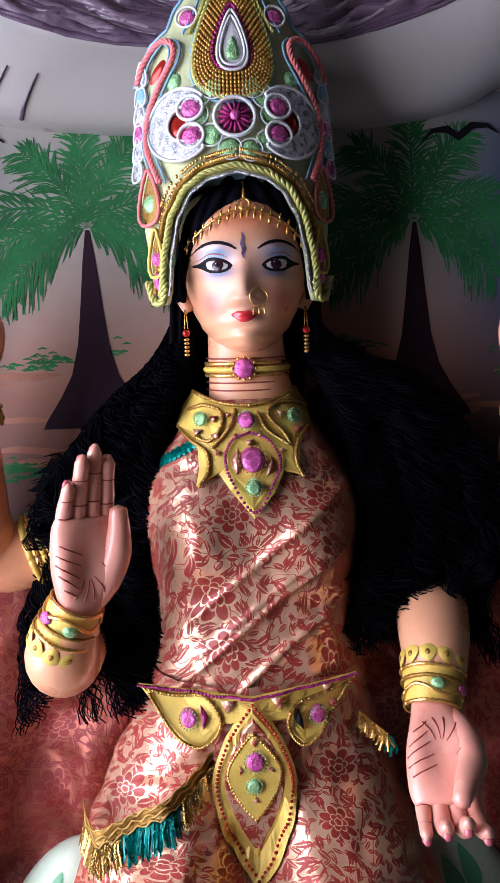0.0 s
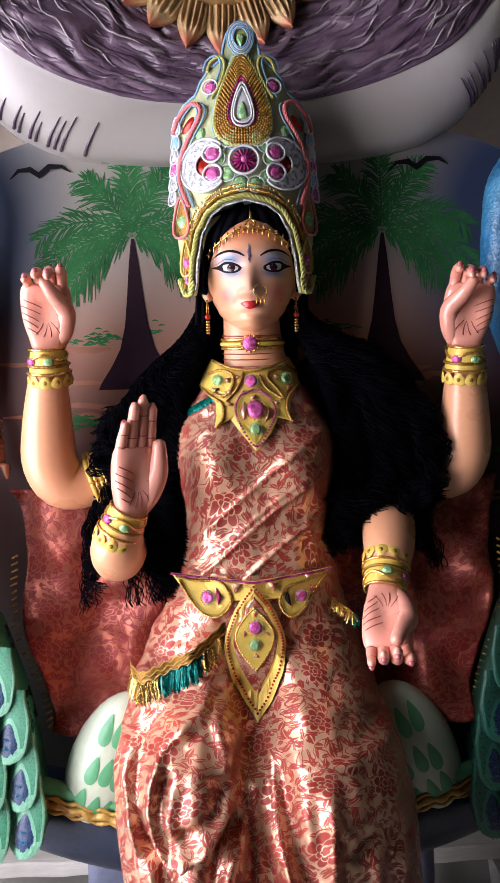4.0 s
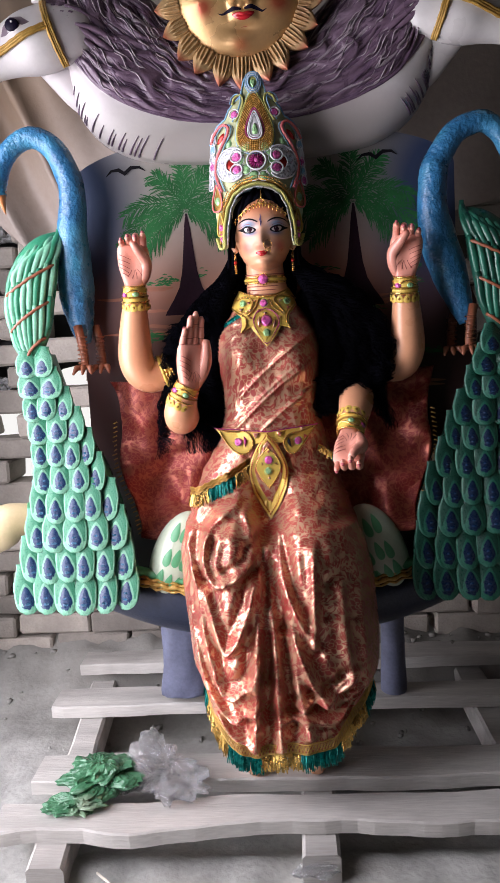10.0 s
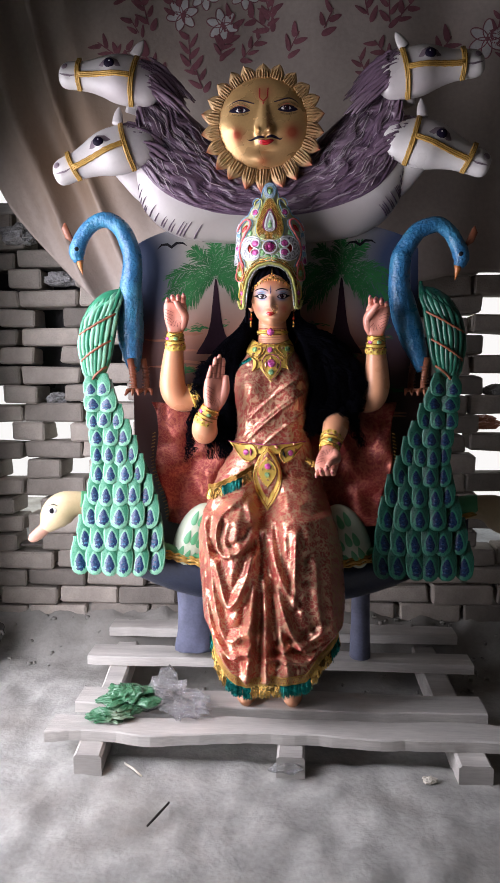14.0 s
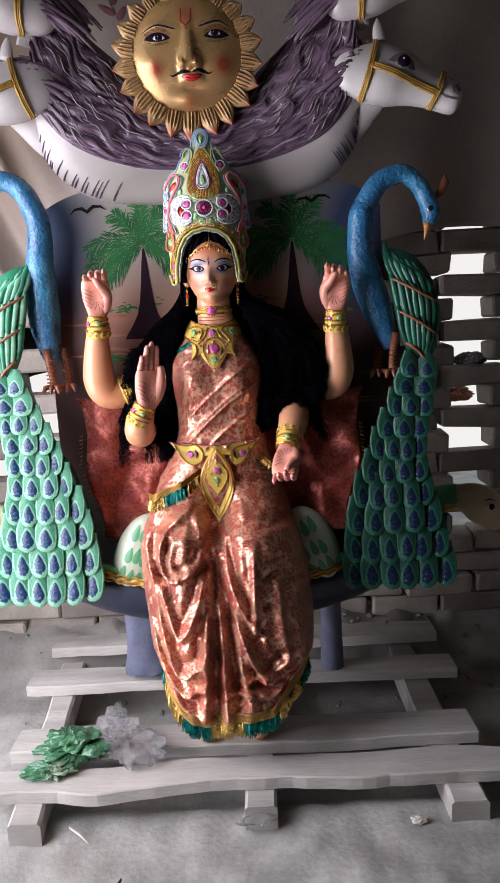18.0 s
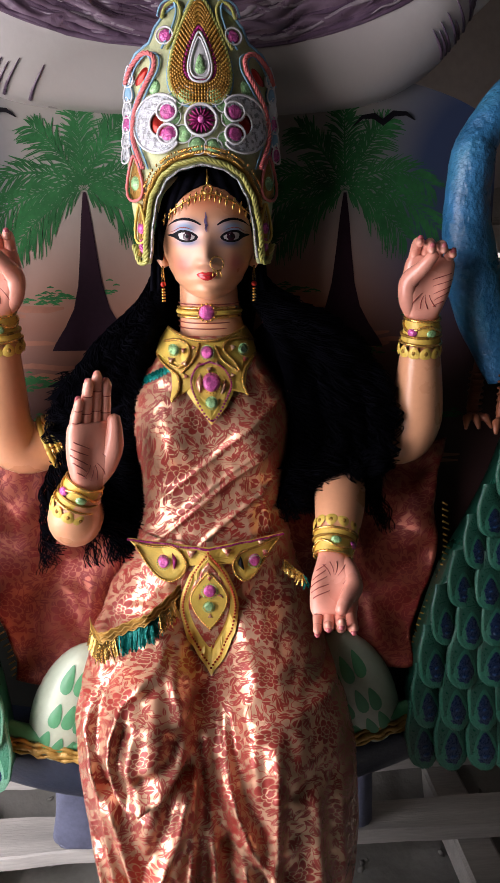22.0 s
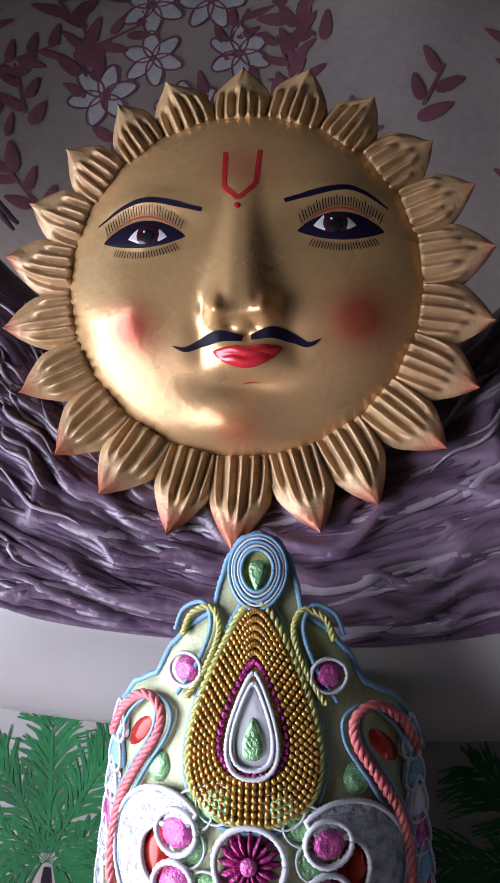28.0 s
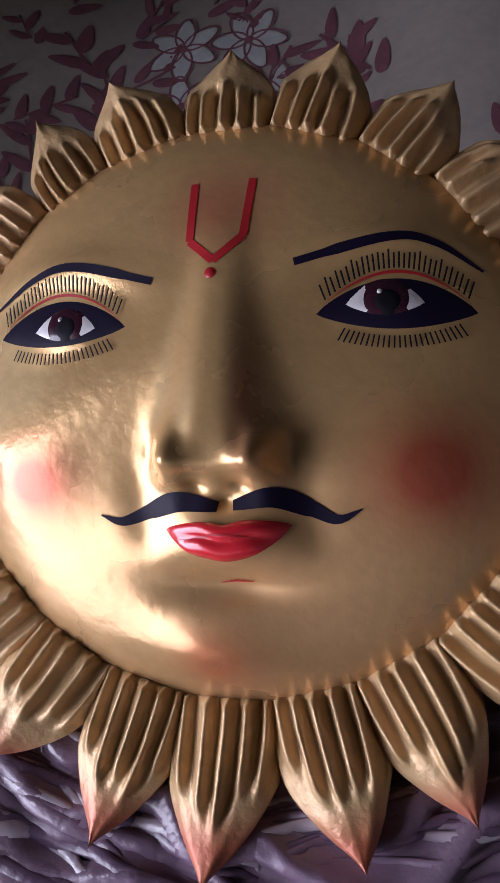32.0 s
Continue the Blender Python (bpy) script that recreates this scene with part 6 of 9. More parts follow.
def build_statue():
    bm = bmesh.new()
    # head
    rings = []
    for k in range(120):
        z = 1.362 + (1.57 - 1.362) * k / 119
        w, d = table(HEAD, z)
        ring = []
        for i in range(168):
            a = math.tau * i / 168
            x = HX0 + w * math.cos(a)
            if math.sin(a) < 0:
                ring.append(Vector((x, face_front(x, z), z)))
            else:
                ring.append(Vector((x, HY0 + 0.085 * math.sin(a) * min(1, w / 0.06), z)))
        rings.append(ring)
    quads(bm, rings, True, 0)
    # neck and chest
    tube(bm, [(p[0], p[1], p[2], p[3]) for p in spline([(0.046, 0.80, 1.40, 0.046), (0.047, 0.797, 1.36, 0.0475), (0.049, 0.797, 1.33, 0.050), (0.051, 0.80, 1.31, 0.055), (0.052, 0.81, 1.285, 0.070), (0.052, 0.82, 1.25, 0.085), (0.05, 0.825, 1.18, 0.090), (0.05, 0.825, 1.08, 0.090)], 30)], 36, 0, 0.75)
    for z in (1.356, 1.327, 1.318):
        tube(bm, [(0.047 + 0.0500 * math.cos(a), 0.797 - 0.0385 * math.sin(a), z + 0.0035 * (1 - math.sin(a)) - 0.002, 0.0009) for a in [math.pi * i / 24 for i in range(25)]], 5, 3)
    # ears
    for s in (-1, 1):
        tube(bm, spline([(HX0 + s * 0.072, 0.79, 1.455, 0.008), (HX0 + s * 0.077, 0.783, 1.445, 0.010), (HX0 + s * 0.074, 0.778, 1.427, 0.009), (HX0 + s * 0.068, 0.775, 1.413, 0.0065)], 10), 8, 0, 0.7)
    # painted face: 3 line, 4 eye shadow, 5 black, 6 white, 7 iris, 8 lip
    for s in (-1, 1):
        ex, ez = HX0 + s * 0.0325, 1.4535
        xi, xo = ex - s * 0.0165, ex + s * 0.0300
        at = lambda q: xi + (xo - xi) * q
        slim = lambda q: 1 - 0.62 * smoothstep(0.55, 0.86, q)
        upper = lambda q: ez + 0.0052 * q + 0.0082 * arch(q ** 0.85, 0.75) * slim(q)
        lower = lambda q: ez + 0.0052 * q ** 2 - 0.0072 * arch(q ** 0.75, 0.85) * slim(q)
        qs = [k / 20 for k in range(21)]
        patch(bm, [(at(q), upper(q) + 0.0004) for q in qs] + [(at(q), lower(q) - 0.0004) for q in qs[19:0:-1]], face_surf, 0.0008, 5, 5)
        band(bm, [(at(q), upper(q) + 0.0036) for q in qs[2:-1]], 0.0012, face_surf, 0.0009, 3)
        patch(bm, [(at(0.07 + 0.60 * q), upper(0.07 + 0.60 * q) - 0.0024) for q in qs] + [(at(0.07 + 0.60 * q), lower(0.07 + 0.60 * q) + 0.0018) for q in qs[19:0:-1]], face_surf, 0.0013, 6, 4)
        patch(bm, oval(ex, ez + 0.0014, 0.0084, 0.0070, 20), face_surf, 0.0018, 7, 3)
        patch(bm, oval(ex, ez + 0.0016, 0.0046, 0.0046, 14), face_surf, 0.0021, 5, 2)
        patch(bm, oval(ex - 0.0020, ez + 0.0038, 0.0011, 0.0011, 8), face_surf, 0.0024, 6, 2)
        bl = [(HX0 + s * u_, v_) for u_, v_ in ((0.0120, 1.4705), (0.022, 1.4762), (0.036, 1.4795), (0.050, 1.4775), (0.063, 1.4705))]
        band(bm, [tuple(p) for p in spline(bl, 22)], 0.0034, face_surf, 0.0008, 5, lambda q: 0.55 + 0.6 * arch(min(1, q * 1.2)) if q < 0.7 else max(0.1, 1.1 * (1 - q) / 0.3))
    lx = [0.0275 + 0.030 * k / 22 for k in range(23)]
    patch(bm, [(x, 1.4005 + 0.0040 * arch((x - 0.0275) / 0.030, 0.7) - 0.0016 * gauss((x - 0.0415) ** 2, 0.003)) for x in lx] + [(x, 1.4005 - 0.0092 * arch((x - 0.0275) / 0.030, 0.8)) for x in lx[21:0:-1]], face_lip, 0.0007, 8, 8)
    band(bm, [(x, 1.3985 + 0.0014 * abs(x - 0.0425) / 0.015) for x in lx[2:-2]], 0.0007, face_lip, 0.0010, 3)
    # arms
    arms = {
        "ul": [(-0.02, 0.83, 1.22, 0.045), (-0.12, 0.835, 1.165, 0.043), (-0.215, 0.825, 1.125, 0.042), (-0.275, 0.808, 1.118, 0.0455), (-0.297, 0.793, 1.155, 0.0455), (-0.296, 0.784, 1.21, 0.0415), (-0.290, 0.775, 1.275, 0.0335), (-0.284, 0.768, 1.335, 0.0235)],
        "ur": [(0.13, 0.83, 1.22, 0.045), (0.23, 0.835, 1.165, 0.043), (0.32, 0.825, 1.125, 0.042), (0.378, 0.808, 1.115, 0.0455), (0.398, 0.793, 1.15, 0.0455), (0.399, 0.784, 1.20, 0.0415), (0.396, 0.773, 1.265, 0.0335), (0.393, 0.763, 1.32, 0.0235)],
        "ll": [(-0.03, 0.84, 1.20, 0.040), (-0.10, 0.86, 1.11, 0.038), (-0.168, 0.815, 1.028, 0.038), (-0.181, 0.750, 1.005, 0.0405), (-0.179, 0.712, 1.022, 0.0415), (-0.172, 0.697, 1.045, 0.0385), (-0.161, 0.689, 1.072, 0.030), (-0.156, 0.690, 1.084, 0.0235)],
        "lr": [(0.14, 0.84, 1.20, 0.042), (0.215, 0.85, 1.12, 0.042), (0.268, 0.815, 1.06, 0.044), (0.264, 0.765, 1.032, 0.0445), (0.252, 0.715, 1.0, 0.0385), (0.242, 0.69, 0.972, 0.030), (0.236, 0.676, 0.957, 0.0245)],
    }
    for k, p in arms.items():
        tube(bm, spline(p, 34), 22, 0)
    out = {"ll": (0.62, -1, 0.0), "ul": (0.15, -1, 0.15), "ur": (-0.15, -1, 0.15), "lr": (-0.15, -0.6, 0.85)}
    hand(bm, hand_frame(*WRIST["ll"], out["ll"]), 1, (0.10, 0.06, 0.20, 0.36), -0.10, 1.10, thumb_in=0.05, slim=0.80)
    hand(bm, hand_frame(*WRIST["ul"], out["ul"]), 1, (1.6, 2.0, 1.9, 1.7), 0.1, 0.98, thumb_in=1.0)
    hand(bm, hand_frame(*WRIST["ur"], out["ur"]), -1, (1.6, 2.0, 1.9, 1.7), 0.1, 0.98, thumb_in=1.0)
    hand(bm, hand_frame(*WRIST["lr"], out["lr"]), -1, (1.2, 1.5, 1.35, 0.55), 0.25, 1.02, thumb_in=0.75, slim=0.90)
    # legs and feet under the cloth
    for x in (-0.035, 0.12):
        tube(bm, spline([(x, 0.70, 0.13, 0.034), (x, 0.71, 0.45, 0.045), (x, 0.73, 0.70, 0.05), (0.04 + x * 0.3, 0.80, 0.90, 0.05), (0.05, 0.825, 1.10, 0.05)], 20), 12, 0)
    for x in (-0.035, 0.12):
        tube(bm, [(x, 0.72, 0.128, 0.034), (x, 0.68, 0.122, 0.036), (x, 0.64, 0.114, 0.030), (x, 0.62, 0.108, 0.016)], 12, 0, 0.7)
    bmesh.ops.recalc_face_normals(bm, faces=bm.faces[:])
    tagged(mesh_object("seated_statue", bm, [SKIN, PALM, plain("nail_paint", (0.5, 0.12, 0.14), 0.25, coat=0.4), LINE, LINE, BLACK, EYE_WHITE, IRIS, LIP]),
           "glossy painted clay statue of a seated four-armed figure", "statue")


build_statue()


# ---- sari ----
SKIRT = [(0.16, -0.14, 0.264, 0.508, 0.72), (0.205, -0.155, 0.274, 0.502, 0.72), (0.3, -0.176, 0.29, 0.498, 0.72), (0.45, -0.188, 0.296, 0.498, 0.72), (0.6, -0.198, 0.287, 0.502, 0.74), (0.68, -0.198, 0.270, 0.508, 0.78), (0.735, -0.184, 0.250, 0.528, 0.82), (0.78, -0.177, 0.239, 0.590, 0.86), (0.82, -0.157, 0.224, 0.655, 0.88), (0.86, -0.143, 0.211, 0.700, 0.89), (0.9, -0.118, 0.196, 0.710, 0.88), (0.945, -0.094, 0.184, 0.708, 0.87), (0.98, -0.088, 0.178, 0.714, 0.87)]
BODICE = [(0.93, -0.092, 0.184, 0.710, 0.87), (0.97, -0.086, 0.178, 0.714, 0.87), (1.02, -0.080, 0.172, 0.714, 0.87), (1.07, -0.080, 0.172, 0.706, 0.87), (1.12, -0.086, 0.178, 0.694, 0.87), (1.165, -0.090, 0.182, 0.694, 0.87), (1.20, -0.084, 0.178, 0.702, 0.87), (1.235, -0.066, 0.158, 0.718, 0.86), (1.265, -0.045, 0.137, 0.733, 0.85), (1.285, -0.026, 0.119, 0.742, 0.845), (1.308, -0.012, 0.106, 0.754, 0.84)]


def ridge(p, sharp=3.0):
    """Soft-sided, sharp-topped fold profile of period 1, between 0 and 1."""
    return (0.5 + 0.5 * math.cos(math.tau * p)) ** sharp


FOLDS = []
for _pts, _a, _w in (
        # swags hanging between the knees and the centre
        ([(-0.009, 0.635), (-0.035, 0.542), (-0.076, 0.48), (-0.098, 0.504), (-0.123, 0.607)], 0.016, 0.010),
        ([(-0.169, 0.72), (-0.145, 0.623), (-0.13, 0.481), (-0.097, 0.369), (-0.034, 0.391), (-0.009, 0.447)], 0.017, 0.011),
        ([(-0.16, 0.482), (-0.135, 0.369), (-0.085, 0.296), (-0.021, 0.335)], 0.015, 0.010),
        ([(-0.157, 0.386), (-0.102, 0.263), (-0.041, 0.238)], 0.012, 0.010),
        # straight folds falling from the lap
        ([(0.006, 0.70), (-0.009, 0.447), (-0.025, 0.23)], 0.017, 0.011),
        ([(0.024, 0.70), (0.033, 0.462), (0.037, 0.22)], 0.018, 0.012),
        ([(0.030, 0.72), (0.07, 0.539), (0.111, 0.412), (0.162, 0.331)], 0.017, 0.011),
        ([(0.050, 0.73), (0.066, 0.617), (0.121, 0.483)], 0.014, 0.009),
        ([(0.060, 0.50), (0.085, 0.38), (0.105, 0.25)], 0.012, 0.010),
        ([(0.128, 0.708), (0.124, 0.491)], 0.009, 0.008),
        ([(0.07, 0.333), (0.163, 0.363), (0.224, 0.41)], 0.012, 0.010),
        ([(0.054, 0.293), (0.115, 0.30), (0.18, 0.275)], 0.012, 0.010),
        ([(0.19, 0.62), (0.20, 0.48), (0.225, 0.33)], 0.010, 0.013),
        ([(0.235, 0.60), (0.245, 0.45), (0.255, 0.32)], 0.008, 0.012),
        # loop of cloth round one knee
        ([(-0.046, 0.804), (-0.105, 0.761), (-0.126, 0.70), (-0.107, 0.638), (-0.069, 0.644), (-0.022, 0.674), (-0.008, 0.727), (-0.025, 0.781)], 0.014, 0.009),
        ([(-0.086, 0.745), (-0.097, 0.684), (-0.076, 0.644)], 0.007, 0.007),
        ([(-0.167, 0.66), (-0.166, 0.514), (-0.150, 0.402)], 0.010, 0.010),
        ([(-0.175, 0.717), (-0.135, 0.80), (-0.059, 0.825), (0.0, 0.815)], 0.010, 0.010)):
    _l = [tuple(p) for p in spline(_pts, 14)]
    FOLDS.append((_l, min(p[0] for p in _l), max(p[0] for p in _l), min(p[1] for p in _l), max(p[1] for p in _l), _a, _w))


def skirt_front(x, z):
    L, R, f, _ = table(SKIRT, z)
    c, h = (L + R) / 2, (R - L) / 2
    u = min(1.0, abs(x - c) / h)
    depth = 0.70 - f if z < 0.75 else max(0.06, 0.80 - f)
    base = f + depth * (1 - (1 - u ** 2.7) ** 0.55)
    valley = table([(0.2, 0.012), (0.45, 0.030), (0.62, 0.055), (0.70, 0.085), (0.76, 0.118), (0.80, 0.095), (0.85, 0.03), (0.9, 0.0)], z)[0]
    y = base + valley * gauss((x - 0.030) ** 2, 0.048) * (1 - u * 0.5)
    d = 0.0
    for line, x0, x1, z0, z1, a, w in FOLDS:
        if not (x0 - 0.05 < x < x1 + 0.05 and z0 - 0.05 < z < z1 + 0.05):
            continue
        best, end = 9.0, 0.0
        n_ = len(line) - 1
        for i_ in range(n_):
            ax_, az_ = line[i_]
            bx_, bz_ = line[i_ + 1]
            t_ = ((x - ax_) * (bx_ - ax_) + (z - az_) * (bz_ - az_)) / ((bx_ - ax_) ** 2 + (bz_ - az_) ** 2)
            t_ = min(1.0, max(0.0, t_))
            q_ = math.hypot(x - ax_ - t_ * (bx_ - ax_), z - az_ - t_ * (bz_ - az_))
            if q_ < best:
                best, end = q_, (i_ + t_) / n_
        fade = 0.35 + 0.65 * arch(0.1 + 0.8 * end, 0.5)
        d += 1.8 * a * fade * (math.exp(-(best / w) ** 1.3) - 0.55 * math.exp(-((best - 2.4 * w) / (1.3 * w)) ** 2))
    # diagonal stretch folds on the lap and hips
    d += 0.006 * (ridge((z - 0.55 * x) * 13, 3) - 0.3) * smoothstep(0.78, 0.84, z) * gauss((x + 0.1) ** 2, 0.09)
    d += 0.005 * (ridge((z + 0.7 * x) * 14, 3) - 0.3) * smoothstep(0.72, 0.8, z) * gauss((x - 0.18) ** 2, 0.08)
    d += 0.011 * noise.noise(Vector((x * 13, z * 11, 3))) + 0.0045 * noise.noise(Vector((x * 45, z * 40, 8)))
    return y - d * (1 - 0.75 * u ** 6)


def bodice_front(x, z):
    L, R, f, _ = table(BODICE, z)
    c, h = (L + R) / 2, (R - L) / 2
    u = min(1.0, abs(x - c) / h)
    y = f + (0.80 - f) * (1 - (1 - u ** 2.4) ** 0.55)
    for bx in (-0.028, 0.118):
        y -= 0.024 * gauss((x - bx) ** 2 + ((z - 1.150) / 0.92) ** 2, 0.048) * (1 - u ** 5)
    n = z - 0.80 * (x - 0.046)
    d = 0.0
    for n0, a, w in ((0.985, 0.009, 0.0045), (1.052, 0.011, 0.0045), (1.066, 0.006, 0.004), (1.118, 0.008, 0.005)):
        d += a * math.exp(-abs(n - n0 - 0.006 * math.sin(22 * x)) / w) * smoothstep(-0.10, -0.03, x - 0.03 * n0)
    d += 0.004 * (ridge((x - 0.10 + 0.2 * (z - 1.0)) * 26, 2) - 0.3) * gauss((x - 0.14) ** 2, 0.04) * smoothstep(1.15, 1.05, z)
    d += 0.003 * noise.noise(Vector((x * 20, z * 18, 5))) + 0.0015 * noise.noise(Vector((x * 60, z * 55, 2)))
    return y - d * (1 - u ** 6)


def shell(tab, front, z0, z1, nz, hem=None):
    bm = bmesh.new()
    rings = []
    for k in range(nz):
        z = z0 + (z1 - z0) * k / (nz - 1)
        L, R, f, b = table(tab, z)
        c, h = (L + R) / 2, (R - L) / 2
        ring = []
        for i in range(150):
            s = -1 + 2 * i / 149
            s = math.sin(s * math.pi / 2)
            x = c + h * s
            zz = z + (hem(x) * smoothstep(0.40, z0, z) if hem else 0)
            ring.append(Vector((x, front(x, z), zz)))
        for i in range(1, 29):
            a = math.pi * i / 29
            y0 = front(R, z) if i < 15 else front(L, z)
            ring.append(Vector((c + h * math.cos(a), y0 + (b - y0) * math.sin(a), z + (hem(c + h * math.cos(a)) * smoothstep(0.40, z0, z) if hem else 0))))
        rings.append(ring)
    quads(bm, rings, True, 0, False)
    bmesh.ops.recalc_face_normals(bm, faces=bm.faces[:])
    return bm


def hem_lift(x):
    return table([(-0.175, 0.20), (-0.150, 0.115), (-0.124, 0.055), (-0.075, 0.025), (-0.026, 0.010), (0.067, 0.022), (0.16, 0.040), (0.215, 0.095), (0.283, 0.125)], x)[0] + 0.005 * math.sin(31 * x)


def build_sari():
    ob = thing("sari", "copper-red floral brocade sari with gold and teal fringed border, draped", "sari")
    part("skirt_drape", shell(SKIRT, skirt_front, 0.20, 0.975, 170, hem_lift), SARI, ob)
    part("bodice_drape", shell(BODICE, bodice_front, 0.925, 1.306, 96), SARI, ob)
    # hem lace and tinsel fringe
    L, R, f, b = table(SKIRT, 0.205)
    edge = []
    for k in range(121):
        s = math.sin((-1 + 2 * k / 120) * math.pi / 2)
        x = (L + R) / 2 + (R - L) / 2 * s
        edge.append(Vector((x, skirt_front(x, 0.205) - 0.004, 0.204 + hem_lift(x))))
    bm = bmesh.new()
    tube(bm, [(*p, 0.0020) for p in edge], 6, 0)
    tube(bm, [(p.x, p.y - 0.001, p.z + 0.024, 0.0018) for p in edge], 6, 0)
    part("hem_lace", bm, HALTER, ob, "gold lace border")
    bm = bmesh.new()
    for q in range(3):
        tube(bm, [(p.x, p.y - 0.002, p.z + 0.012 + 0.011 * math.sin(k * 1.5 + q * 2.1), 0.0014) for k, p in enumerate(edge)], 5, 0)
    part("lace_zigzag", bm, HALTER, ob)
    rng = random.Random(31)

    def fringe(points, drop, tint_of, out=Vector((0, -1, 0))):
        sets = {"gold": bmesh.new(), "teal": bmesh.new()}
        for i in range(len(points) - 1):
            for s in range(9):
                p = points[i].lerp(points[i + 1], s / 9)
                d = drop * rng.uniform(0.75, 1.1)
                w = rng.uniform(0.0007, 0.0013)
                q = p + Vector((rng.uniform(-0.008, 0.008), -rng.uniform(0.0, 0.014), -d))
                m = (p + q) / 2 + Vector((0, -0.004, 0))
                b_ = sets[tint_of(i / len(points))]
                vs = [b_.verts.new(c + Vector((w * e, rng.uniform(-0.001, 0.001), 0))) for c in (p, m, q) for e in (-1, 1)]
                b_.faces.new((vs[0], vs[1], vs[3], vs[2])), b_.faces.new((vs[2], vs[3], vs[5], vs[4]))
        return sets
    pick = lambda t: "teal" if int(t * 7 + 0.3) % 2 == 0 else "gold"
    st = fringe(edge, 0.036, pick)
    tagged(part("gold_fringe", st["gold"], GOLD_FRINGE, ob, "shiny gold tinsel fringe"), kind="stuff")
    tagged(part("teal_fringe", st["teal"], TEAL_FRINGE, ob, "shiny teal tinsel fringe"), kind="stuff")
    # fringed end of the drape across one hip
    line = [Vector((x, min(skirt_front(x, z + 0.012 * e_) for e_ in (-3, -2, -1, 0, 1, 2)) - 0.006, z)) for x, z in [(-0.172 + 0.16 * k / 30, 0.813 + 0.073 * (k / 30) ** 1.1) for k in range(31)]]
    bm = bmesh.new()
    rows = [[bm.verts.new(p + Vector((0, -0.003 + 0.002 * (j % 2), 0.016 * j / 3))) for p in line] for j in range(4)]
    for r0, r1 in zip(rows, rows[1:]):
        for i in range(30):
            bm.faces.new((r0[i], r0[i + 1], r1[i + 1], r1[i]))
    part("hip_border", bm, ZARI_DARK, ob, "gold-brown beaded border")
    bm = bmesh.new()
    for o in (0.0, 0.008, 0.016):
        tube(bm, [(p.x, p.y - 0.004, p.z + o + 0.0028 * math.sin(k * 1.9 + o * 200), 0.0010) for k, p in enumerate(line)], 5)
    part("hip_lace", bm, HALTER, ob)
    st = fringe(line, 0.033, lambda t: "teal" if 0.34 < t < 0.72 else "gold")
    tagged(part("hip_gold_fringe", st["gold"], GOLD_FRINGE, ob), kind="stuff")
    tagged(part("hip_teal_fringe", st["teal"], TEAL_FRINGE, ob), kind="stuff")
    # loose pleat end behind the belt on the other hip
    line = [Vector((0.165 + 0.035 * k / 12, 0.735 - 0.002 * k, 0.925 - 0.002 * k)) for k in range(13)]
    st = fringe(line, 0.016, lambda t: "teal" if t > 0.7 else "gold")
    tagged(part("pleat_gold_fringe", st["gold"], GOLD_FRINGE, ob), kind="stuff")
    tagged(part("pleat_teal_fringe", st["teal"], TEAL_FRINGE, ob), kind="stuff")
    # green stitched neck border on the shoulder
    bm = bmesh.new()
    for k in range(9):
        x = -0.066 + 0.0065 * k
        z = 1.232 + 0.0035 * k
        patch(bm, oval(x, z, 0.0045, 0.0065, 10), lambda u, v, l=0.0: Vector((u, bodice_front(u, v) - 0.002 - l, v)), 0.002, 0, 2)
    part("shoulder_border", bm, TEAL_FRINGE, ob, "green sequin border")
    return ob


build_sari()


